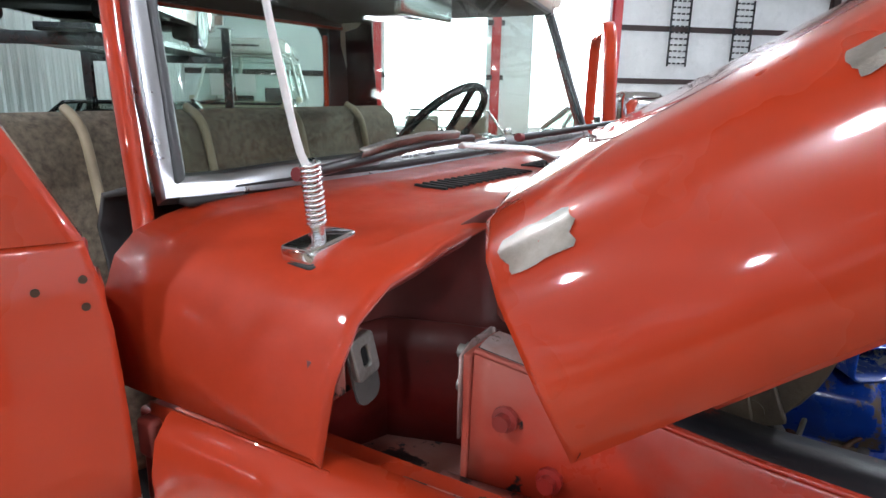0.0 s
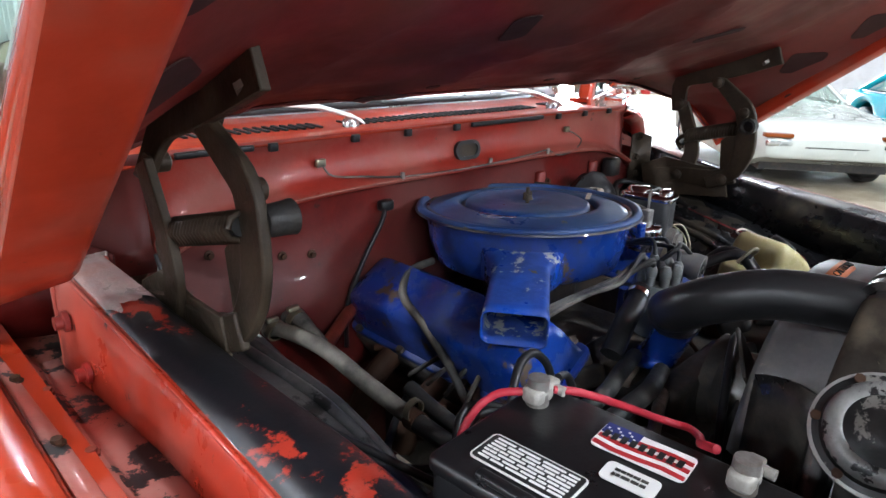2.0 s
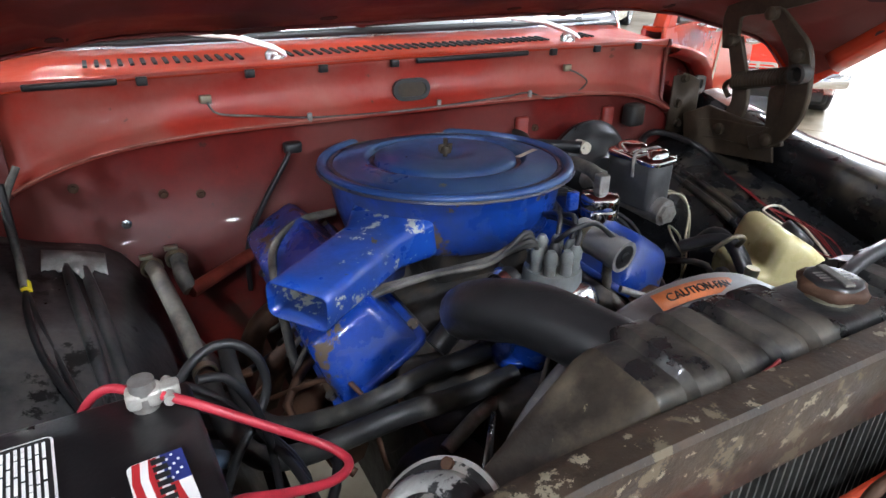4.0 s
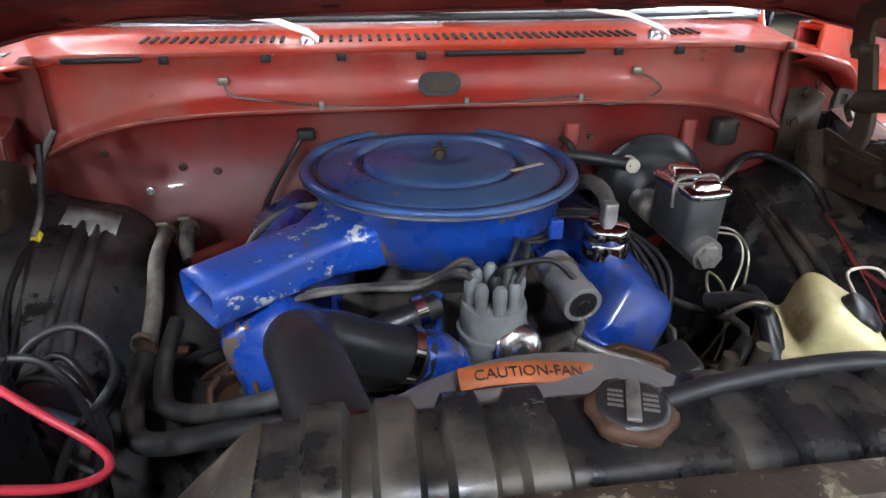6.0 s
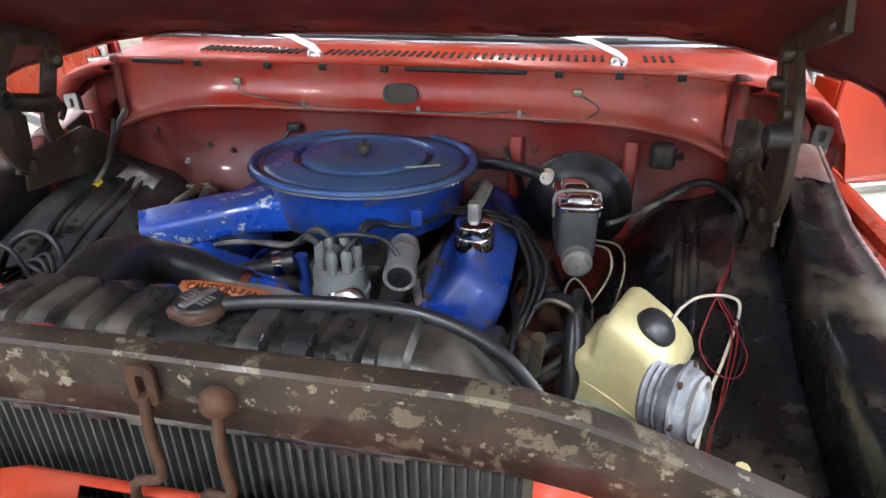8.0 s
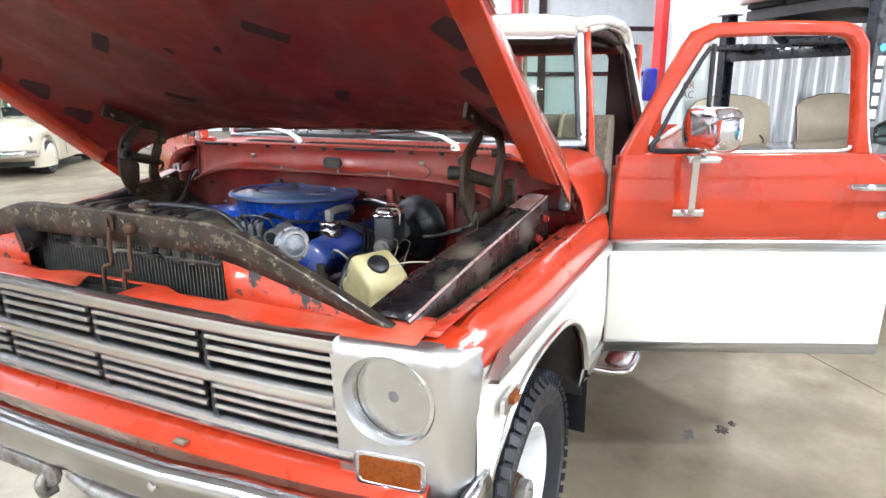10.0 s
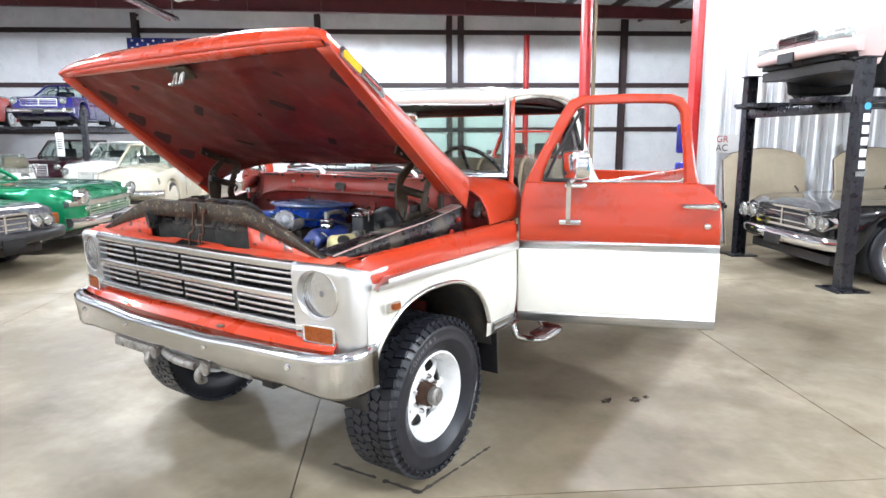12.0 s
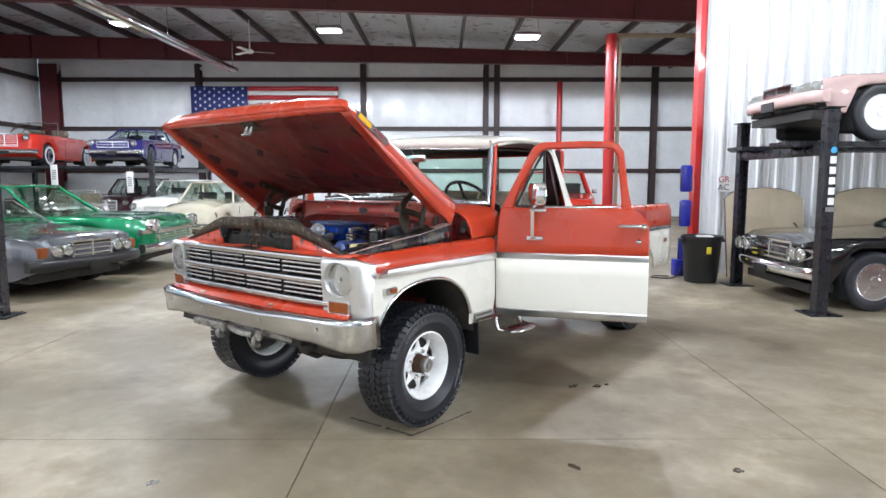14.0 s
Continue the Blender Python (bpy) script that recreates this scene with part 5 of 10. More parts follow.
def bare_patch(p0, l0, dp, dl, seed):
    """A ragged spot of bare grey filler on the hood's shoulder; p counts along the skin's section."""
    rnd = random.Random(seed)
    jag = [0.95 + 0.3 * noise.noise(Vector((1.3 * math.cos(2 * math.pi * k / 30), 1.3 * math.sin(2 * math.pi * k / 30), seed))) + rnd.uniform(-0.04, 0.04) for k in range(30)]

    def at(p, l):
        half = hood_sec(l)
        i = min(int(p), len(half) - 2)
        x, h = (lerp(a, b, p - i) for a, b in zip(half[i], half[i + 1]))
        i2 = half[min(i + 1, len(half) - 1)]
        nx, nh = (i2[1] - half[i][1]), -(i2[0] - half[i][0])
        q = math.hypot(nx, nh)
        return hw(-(x + 0.0016 * nx / q), l, h + 0.0016 * nh / q)
    rings = [[at(p0 + dp * r * (jag[k] if r == 1 else 1) * max(-1, min(1, 1.3 * math.cos(2 * math.pi * k / 30))), max(0.004, l0 + dl * r * (jag[k] if r == 1 else 1) * max(-1, min(1, 1.3 * math.sin(2 * math.pi * k / 30))))) for k in range(30)] for r in (0.02, 0.25, 0.5, 0.75, 1.0)]
    put("bare_patch", loft(rings, True), bare_m, hood, "ragged patch of bare grey filler")


bare_m = material("bare_grey_body_filler", (0.3, 0.26, 0.22), 0.3, 0.5, 0.2, 0.3, 14, 0.15, 200, dust=((0.4, 0.37, 0.33), 0.42, 14))
bare_patch(2.8, 0.055, 0.5, 0.036, 3)
bare_patch(3.0, 0.315, 0.36, 0.02, 5)
# badge on the hood's side
for s in (1, -1):
    bd = empty_part("hood_badge", truck)
    a, b = Vector(hw(s * 0.905, 1.0, 0.03)), Vector(hw(s * 0.912, 0.72, 0.05))
    d = (b - a).normalized()
    out = Vector((s, 0, 0.0)) * 0.95 + HN * 0.3
    out = (out - d * out.dot(d)).normalized()
    up = out.cross(d)
    m = basis((a + b) / 2 - out * 0.002, d, up, d.cross(up))
    put("bezel", prism(rrect(0.27, 0.05, 0.02), 0.014, m), M["chrome"], bd)
    put("amber_lens", prism(rrect(0.1, 0.036, 0.008, 4, -0.065), 0.017, m), M["yellow_lens"], bd)
    put("plate", prism(rrect(0.125, 0.034, 0.006, 4, 0.055), 0.017, m), M["alu"], bd)
    put("plate_marks", moved(bars_of_text(0.1, 0.016, 1, random.Random(4)), m @ Matrix.Translation((0.055, 0, 0.0185))), M["crimson"], bd)

# hinges
def flat_bar(pts, w, t):
    """A bent flat bar in a plane of constant x; pts: (x, y, z)."""
    P = smooth_path(pts, 4)
    secs = []
    for i, p in enumerate(P):
        d = (P[min(i + 1, len(P) - 1)] - P[max(i - 1, 0)]).normalized()
        wd = d.cross(Vector((1, 0, 0))).normalized() * (w(i / (len(P) - 1)) if callable(w) else w) / 2
        sd = Vector((t / 2, 0, 0))
        secs.append([tuple(p + wd + sd), tuple(p - wd + sd), tuple(p - wd - sd), tuple(p + wd - sd)])
    return loft(secs, True, True)


for s in (1, -1):
    h = empty_part("hood_hinge", truck)
    B = lambda *q: [(s * x, y, z) for x, y, z in q]
    put("bracket", loft([B(*[(x, y, z) for y, z in ((1.2, 1.15), (1.44, 1.12), (1.46, 1.2), (1.39, 1.235), (1.3, 1.225), (1.22, 1.225))]) for x in (0.712, 0.719)], True, True), M["hinge"], h, bevel=0.002)
    if s > 0:
        put("bracket_foot", loft([B((0.692, 1.49, 1.14), (0.692, 1.49, 1.285)), B((0.74, 1.485, 1.14), (0.732, 1.485, 1.29)), B((0.748, 1.45, 1.14), (0.74, 1.45, 1.28))]), M["hinge"], h, "greasy hinge bracket", thick=0.005)
        for z in (1.17, 1.22, 1.28):
            put("bracket_bolt", lathe([(0.012, 0), (0.012, 0.004), (0.008, 0.005), (0.008, 0.012), (0, 0.012)], 8, to_axis((s * (0.72 if z != 1.22 else 0.71), 1.484, z), (0, -1, 0))), M["hinge"], h)
    put("strap", flat_bar(B((0.729, 1.375, 1.362)) + [tuple(Vector(hw(s * 0.705, q, inner_h(0.705, q) - 0.014))) for q in (0.1, 0.18, 0.26, 0.34)], lambda t: 0.04 + 0.022 * t, 0.012), M["hinge"], h, bevel=0.002)
    put("rear_arm", flat_bar(B((0.729, 1.368, 1.385), (0.728, 1.348, 1.34), (0.727, 1.326, 1.285), (0.726, 1.322, 1.24), (0.72, 1.35, 1.18)), lambda t: 0.034 + 0.01 * t, 0.012), M["hinge"], h, bevel=0.002)
    put("front_arm", flat_bar(B((0.703, 1.262, 1.448), (0.697, 1.216, 1.412), (0.693, 1.184, 1.38), (0.694, 1.172, 1.325), (0.697, 1.172, 1.27), (0.702, 1.2, 1.215), (0.708, 1.26, 1.18)), lambda t: 0.03 + 0.02 * math.sin(math.pi * t), 0.014), M["hinge"], h, bevel=0.003)
    put("lower_arm", flat_bar(B((0.707, 1.19, 1.215), (0.712, 1.25, 1.195), (0.716, 1.34, 1.19), (0.718, 1.42, 1.175)), 0.046, 0.012), M["hinge"], h, bevel=0.003)
    put("gusset", loft([B((x, 1.175, 1.3), (x, 1.19, 1.345), (x, 1.235, 1.3), (x, 1.225, 1.225), (x, 1.185, 1.225)) for x in (0.694, 0.7)], True, True), M["hinge"], h, bevel=0.002)
    put("boss", lathe([(0.0, -0.02), (0.015, -0.02), (0.018, -0.016), (0.0195, 0.008), (0.0205, 0.014), (0.015, 0.016), (0.014, 0.0), (0.0, -0.002)], 22, basis((s * 0.668, 1.16, 1.348), (0, 1, 0), (0, 0, 1), (-s, 0, 0))), M["grime"], h, "greasy tubular roller")
    put("spring", tube([(s * (0.7 + 0.014 * (q / 125) + 0.0155 * math.cos(q)), lerp(1.19, 1.335, q / 125), lerp(1.338, 1.3, q / 125) + 0.0155 * math.sin(q)) for q in [0.785 * k for k in range(160)]], 0.0046, 5, 1), M["hinge"], h)
    put("spring_core", tube(B((0.7, 1.19, 1.338), (0.714, 1.335, 1.3)), 0.011, 10, 1), M["grime"], h)
    put("spring_hook", tube(B((0.712, 1.325, 1.302), (0.716, 1.35, 1.296), (0.722, 1.365, 1.28), (0.724, 1.35, 1.26)), 0.006, 6, 4), M["hinge"], h)
    for x, y, z in ((0.685, 1.182, 1.378), (0.712, 1.365, 1.383), (0.69, 1.262, 1.448), (0.7, 1.215, 1.2), (0.71, 1.345, 1.19)):
        put("rivet", lathe([(0.013, -0.016), (0.013, 0.01), (0.007, 0.014), (0, 0.014)], 14, basis((s * x, y, z), (0, 1, 0), (0, 0, 1), (-s, 0, 0))), M["hinge"], h)
    put("strap_bolt", lathe([(0.011, 0), (0.011, 0.008), (0, 0.009)], 6, basis(hw(s * 0.705, 0.3, inner_h(0.705, 0.3) - 0.026), (1, 0, 0), tuple(HD), tuple(-HN))), M["steel"], h)

# ---- doors ----


def door(s, angle, mirror=True):
    """Built shut, on the plane x = 0, from the hinge at y = 0 backwards; z is true height."""
    d = empty_part("door", truck)
    d.matrix_basis = Matrix.Translation((s * 0.985, 1.80, 0)) @ Matrix.Rotation(radians(-s * angle), 4, "Z")
    L = 1.0
    top = [(0.031, 1.345), (0.052, 1.388), (0.102, 1.49), (0.212, 1.705), (0.245, 1.752), (0.298, 1.776), (0.55, 1.782), (0.735, 1.776), (0.787, 1.757), (0.82, 1.71), (0.85, 1.5), (0.868, 1.4), (0.884, 1.345)]
    win = [(0.116, 1.345), (0.126, 1.40), (0.165, 1.50), (0.26, 1.668), (0.284, 1.708), (0.325, 1.73), (0.55, 1.735), (0.71, 1.732), (0.752, 1.721), (0.778, 1.684), (0.802, 1.5), (0.811, 1.40), (0.814, 1.345)]
    out = s
    zs = [1.345, 1.33, 1.27, 1.2, 1.1, SPLIT + 0.0]
    side = lambda z: -0.006 - 0.022 * ((z - 1.02) / 0.34) ** 2 if z > 1.02 else -0.006 - 0.012 * ((1.02 - z) / 0.4) ** 2 - (0.03 if z < 0.64 else 0) * ((0.64 - z) / 0.05)
    zs = [1.345, 1.336, 1.324, 1.308, 1.285, 1.25, 1.2, 1.1, SPLIT + 0.0]
    rear = lambda z: 0.993 - 0.108 * max(0.0, (z - 1.215) / 0.13) ** 2
    lead = lambda z: curve(z, (1.0, 0.004), (1.15, 0.007), (1.25, 0.013), (1.3, 0.02), (1.345, 0.031))
    up = loft([[(out * side(z), y, z) for y in (lead(z), lead(z) + 0.01, 0.25, 0.5, 0.75, rear(z) - 0.01, rear(z))] for z in zs])
    put("upper_skin", up, M["paint_clean"], d, thick=0.012)
    lo = loft([[(out * side(z), y, z) for y in (0, 0.01, 0.25, 0.5, 0.75, 0.985, 0.995)] for z in (SPLIT, 0.9, 0.8, 0.7, 0.655, 0.635, 0.605)])
    put("lower_skin", lo, M["cream"], d, "cream lower door skin", thick=0.012)
    fr = frame_ring([(y, z) for y, z in top], [(y, z) for y, z in win], 0.05, basis((out * -0.074, 0, 0), (0, 1, 0), (0, 0, 1), (1, 0, 0)) if s > 0 else basis((0.024, 0, 0), (0, 1, 0), (0, 0, 1), (1, 0, 0)))
    n = len(top)
    fr = (fr[0], [f for f in fr[1] if not (len({i % n for i in f} & {0, n - 1}) == 2)])
    put("window_frame", fr, M["paint_clean"], d, bevel=0.012)
    put("inner_panel", box((out * -0.095, 0.5, 0.985), (0.016, 0.95, 0.7)), M["under"], d, bevel=0.006)
    put("door_edge", join(box((out * -0.072, 0.026, 0.955), (0.08, 0.02, 0.68)), box((out * -0.072, 0.982, 0.93), (0.08, 0.02, 0.63)), box((out * -0.055, 0.5, 0.615), (0.08, 0.97, 0.02)), box((out * -0.07, 0.46, 1.335), (0.07, 0.84, 0.016))), M["paint_clean"], d, bevel=0.004)
    for z0, z1, nm in ((SPLIT - 0.006, SPLIT + 0.044, "belt_trim"), (0.607, 0.662, "rocker_trim")):
        prof = [(-0.004, z0), (0.01, z0 + 0.004), (0.006, lerp(z0, z1, 0.3)), (0.011, lerp(z0, z1, 0.36)), (0.006, lerp(z0, z1, 0.62)), (0.011, lerp(z0, z1, 0.7)), (0.009, z1 - 0.004), (-0.004, z1)]
        put(nm, loft([[(out * (side(max(z, 0.64)) + px + (0.008 if z1 < 0.7 else 0.0)), y, z) for px, z in prof] for y in (0.004, 0.993)], False), M["satin"], d, "bright ribbed moulding", thick=0.003)
    vent_l = [(0.135, 1.36), (0.27, 1.63), (0.30, 1.69), (0.315, 1.36)]
    put("vent_glass", prism(vent_l, 0.004, basis((out * -0.035, 0, 0), (0, 1, 0), (0, 0, 1), (1, 0, 0))), M["glass"], d, shadow=False)
    put("vent_bar", tube([(out * -0.033, 0.315, 1.35), (out * -0.033, 0.315, 1.71)], 0.009, 6, 1), M["rubber"], d)
    put("vent_seal", tube([(out * -0.033, y, z) for y, z in ((0.13, 1.355), (0.2, 1.51), (0.275, 1.655), (0.305, 1.70))], 0.008, 6, 2), M["rubber"], d)
    put("window_sill_strip", tube([(out * -0.03, 0.32, 1.349), (out * -0.028, 0.6, 1.351), (out * -0.03, 0.78, 1.353), (out * -0.032, 0.806, 1.37)], 0.007, 8, 3), M["alu"], d)
    put("vent_sill", tube([(out * -0.033, 0.155, 1.4), (out * -0.033, 0.13, 1.37), (out * -0.033, 0.15, 1.355), (out * -0.033, 0.315, 1.353)], 0.01, 6, 3), M["rubber"], d)
    # handle and lock
    h0 = out * 0.0
    put("handle", join(tube([(out * 0.006, 0.80, 1.235), (out * 0.035, 0.825, 1.236), (out * 0.04, 0.9, 1.236), (out * 0.03, 0.955, 1.235), (out * -0.01, 0.975, 1.234)], lambda t: 0.010 + 0.004 * math.sin(3 * t), 8, 4),
                        lathe([(0.022, -0.01), (0.022, 0.012), (0.016, 0.02), (0, 0.021)], 14, basis((out * -0.008, 0.957, 1.232), (0, 1, 0), (0, 0, 1), (out, 0, 0)))), M["chrome"], d, "chrome door handle")
    put("lock", lathe([(0.016, -0.008), (0.016, 0.006), (0.009, 0.01), (0, 0.01)], 14, basis((out * -0.004, 0.93, 1.135), (0, 1, 0), (0, 0, 1), (out, 0, 0))), M["chrome"], d)
    put("latch_edge", box((out * -0.05, 0.996, 1.1), (0.05, 0.006, 0.09)), M["steel"], d)
    if mirror:
        mi = d
        strap = loft([[(out * x, 0.243, z), (out * x, 0.265, z), (out * (x - 0.006), 0.265, z - 0.003), (out * (x - 0.006), 0.243, z - 0.003)] for x, z in ((0.012, 1.142), (0.05, 1.143), (0.064, 1.152), (0.07, 1.17), (0.078, 1.33), (0.09, 1.352), (0.115, 1.36))], True, True)
        put("mirror_bracket", join(strap, rbox((out * 0.008, 0.262, 1.143), (0.016, 0.11, 0.026), 0.006), rbox((out * 0.03, 0.285, 1.332), (0.07, 0.11, 0.02), 0.008)), M["alu"], mi, "bright flat mirror strap")
        hm = Matrix.Translation((out * 0.091, 0.286, 1.438)) @ Matrix.Rotation(radians(out * 22), 4, "Z")
        put("mirror_head", loft([[tuple(hm @ Vector((x * k, dy, z * k))) for x, z in rrect(0.214, 0.143, 0.045, 6)] for dy, k in ((-0.048, 0.3), (-0.046, 0.7), (-0.038, 0.88), (-0.022, 0.97), (0.005, 1.0), (0.024, 1.0), (0.03, 0.97))], True, True), M["chrome"], mi, "rounded chrome mirror housing")
        put("mirror_glass", prism(rrect(0.19, 0.12, 0.035, 6), 0.002, hm @ basis((0, 0.033, 0), (1, 0, 0), (0, 0, 1), (0, -1, 0))), M["chrome"], mi)
        put("mirror_foot", tube([(out * 0.1, 0.262, 1.352), (out * 0.094, 0.28, 1.372)], 0.012, 8, 1), M["chrome"], mi)
    else:
        for y, z in ((0.036, 1.305), (0.079, 1.297), (0.036, 1.276)):
            put("mount_hole", lathe([(0.0045, 0), (0.0045, 0.002), (0, 0.002)], 10, basis((out * (side(z) + 0.0), y, z), (0, 1, 0), (0, 0, 1), (out, 0, 0))), M["rust_edge"], d)
    return d


door(1, 67, True)
door(-1, 62, False)
for s in (1, -1):
    jm = empty_part("door_hinge_pillar", truck)
    g = join(box((s * 0.90, 1.845, 0.86), (0.08, 0.05, 0.52)), box((s * 0.95, 1.825, 1.1), (0.03, 0.03, 0.05)), box((s * 0.95, 1.825, 0.78), (0.03, 0.03, 0.05)))
    put("pillar", g, M["under"], jm, bevel=0.006)
st = empty_part("step_bar", truck)
put("bar", tube([(0.88, 1.95, 0.60), (0.9, 1.95, 0.48), (0.96, 1.97, 0.455), (1.05, 2.0, 0.46), (1.05, 2.22, 0.46), (0.96, 2.26, 0.455), (0.9, 2.26, 0.48), (0.88, 2.26, 0.6)], 0.018, 8, 4), M["alu"], st)
put("tread", rbox((1.0, 2.1, 0.472), (0.1, 0.22, 0.014), 0.03), M["alu"], st)

# ---- pickup bed ----
bed = empty_part("bed", truck)
for s in (1, -1):
    ys = [3.07 + 0.06 * k for k in range(38)]
    up, low = [], []
    for y in ys:
        up.append([(0.86, y, 1.20), (0.88, y, 1.262), (0.93, y, 1.275), (0.965, y, 1.262), (0.985, y, 1.2), (0.99, y, 1.1), (0.986, y, SPLIT)])
        zb = max(0.60, arch_z(y, AXLE_R, 0.42, 0.48))
        low.append([(0.986 + 0.004 * math.sin(3.14 * k / 5) - 0.02 * max(0, 0.7 - lerp(SPLIT, zb, k / 5)) / 0.1, y, lerp(SPLIT, zb, k / 5)) for k in range(6)])
    for nm, gg, mt in (("side_upper", loft(up), M["paint_clean"]), ("side_lower", loft(low), M["cream"])):
        put(nm, gg if s > 0 else mirrored(gg), mt, bed, thick=0.01)
    put("side_trim", box((s * 0.99, 4.18, SPLIT + 0.02), (0.012, 2.2, 0.04)), M["alu"], bed, bevel=0.004)
    put("inner_side", box((s * 0.85, 4.18, 1.0), (0.012, 2.2, 0.45)), M["paint_clean"], bed)
    put("rear_marker", box((s * 0.992, 5.12, 0.88), (0.01, 0.09, 0.045)), M["amber"], bed, bevel=0.004)
put("bed_front", box((0, 3.08, 1.0), (1.7, 0.02, 0.5)), M["paint_clean"], bed)
put("tailgate", box((0, 5.28, 0.98), (1.7, 0.05, 0.52)), M["paint_clean"], bed, bevel=0.01)
put("bed_floor", box((0, 4.18, 0.8), (1.7, 2.2, 0.03)), M["grime"], bed)

# ---- chassis ----
ch = empty_part("chassis", truck)
for s in (1, -1):
    put("frame_rail", rbox((s * 0.4, 2.9, 0.58), (0.08, 4.6, 0.16), 0.01), M["grime"], ch)
    put("leaf_spring", tube([(s * 0.42, 0.62, 0.56), (s * 0.42, 0.9, 0.43), (s * 0.42, 1.2, 0.41), (s * 0.42, 1.6, 0.52)], 0.035, 6, 4), M["grime"], ch)
for y in (AXLE_F, AXLE_R):
    put("axle", tube([(-0.72, y, 0.37), (0.72, y, 0.37)], 0.045, 10, 1), M["grime"], ch)
    put("differential", lathe([(0.0, -0.12), (0.1, -0.08), (0.15, 0), (0.1, 0.09), (0.0, 0.12)], 14, basis((-0.18, y, 0.38), (1, 0, 0), (0, 0, 1), (0, -1, 0))), M["grime"], ch)
# added dark pan: hides bright floor where the bay's bottom lies in shade
put("splash_pan", box((0, 0.68, 0.72), (1.3, 0.2, 0.01)), M["grime"], ch)
put("crossmember", rbox((0, 0.6, 0.6), (0.9, 0.1, 0.1), 0.01), M["grime"], ch)


# ---- wheels ----
def wheel_geo():
    """Axis along +x (outside), centre at the origin; returns tyre, tread, rim, disc pieces."""
    R, W = TYRE_R, 0.25
    ax = basis((0, 0, 0), (0, 1, 0), (0, 0, 1), (1, 0, 0))
    tyre = lathe([(0.208, -0.09), (0.225, -0.105), (0.29, -0.128), (0.335, -0.126), (0.36, -0.113), (0.366, -0.09), (0.366, 0.09), (0.36, 0.113), (0.335, 0.126), (0.325, 0.129), (0.318, 0.1275), (0.285, 0.129), (0.278, 0.131), (0.272, 0.129), (0.225, 0.105), (0.208, 0.09)], 56, ax, False)
    blocks = []
    n = 52
    for k in range(n):
        a = 2 * math.pi * k / n
        rot = Matrix.Rotation(a, 4, "X")
        for xx, tw, wd, ln, off in ((-0.103, 12, 0.05, 0.035, 0), (-0.056, -24, 0.042, 0.036, 0.4), (-0.01, 26, 0.042, 0.034, 0.1), (0.038, -22, 0.042, 0.036, 0.55), (0.09, 10, 0.052, 0.035, 0.2)):
            m = Matrix.Rotation(a + off * 2 * math.pi / n, 4, "X") @ Matrix.Translation((xx, 0, R - 0.0085)) @ Matrix.Rotation(radians(tw), 4, "Z")
            blocks.append(box((0, 0, 0), (wd, ln, 0.018), m))
        m = rot @ Matrix.Translation((0.119, 0, R - 0.024)) @ Matrix.Rotation(radians(38), 4, "Y")
        blocks.append(box((0, 0, 0), (0.036, 0.026, 0.012), m))
    rim = lathe([(0.2, -0.09), (0.212, -0.095), (0.215, -0.088), (0.19, -0.06), (0.185, 0.02), (0.195, 0.075), (0.212, 0.088), (0.215, 0.096), (0.206, 0.1), (0.19, 0.082), (0.178, 0.05), (0.172, 0.0), (0.165, -0.0)], 48, ax, False)
    return tyre, join(*blocks), rim


T_, B_, R_ = wheel_geo()
tyre_me, tread_me, rim_me = mesh("tyre", *T_, M["tyre"]), mesh("tread", *B_, M["tyre"], False), mesh("rim", *R_, M["white_metal"])


def wheel_disc():
    """White spoked steel centre: hub flange, eight spokes, ring."""
    ax = basis((0, 0, 0), (0, 1, 0), (0, 0, 1), (1, 0, 0))
    g = [lathe([(0.06, 0.0), (0.062, 0.022), (0.092, 0.028), (0.102, 0.02), (0.102, 0.0)], 40, ax, False)]
    for k in range(8):
        rot = Matrix.Rotation(2 * math.pi * (k + 0.5) / 8, 4, "X")
        sec = [[(x + 0.0, -w, r), (x + 0.012, -w * 0.4, r), (x + 0.012, w * 0.4, r), (x, w, r)] for r, w, x in ((0.092, 0.036, 0.016), (0.112, 0.024, 0.02), (0.14, 0.012, 0.016), (0.158, 0.013, 0.01), (0.176, 0.026, 0.0))]
        g.append(moved(loft(sec), rot))
    return join(*g)


disc_me = mesh("disc", *wheel_disc(), M["white_metal"])
lug_me = mesh("lug_nut", *lathe([(0.012, 0), (0.012, 0.016), (0.007, 0.024), (0, 0.024)], 6, basis((0, 0, 0), (0, 1, 0), (0, 0, 1), (1, 0, 0))), M["chrome"])
letters_m = material("worn_raised_tyre_lettering", (0.2, 0.2, 0.205), 0.5)


def ring_text(body, r, x, size, start, step):
    """Raised lettering round the tyre's side wall."""
    out = []
    for k, chx in enumerate(body):
        if chx == " ":
            continue
        cu = bpy.data.curves.new("letter", "FONT")
        cu.body, cu.size, cu.extrude, cu.align_x = chx, size, 0.0012, "CENTER"
        tmp = bpy.data.objects.new("letter", cu)
        me = bpy.data.meshes.new_from_object(tmp)
        a = radians(start + step * k)
        m = Matrix.Rotation(-a, 4, "X") @ basis((x, 0, r), (0, 1, 0), (0, 0, 1), (1, 0, 0))
        out.append(([tuple(m @ v.co) for v in me.vertices], [tuple(p.vertices) for p in me.polygons]))
        bpy.data.objects.remove(tmp), bpy.data.curves.remove(cu), bpy.data.meshes.remove(me)
    return join(*out)


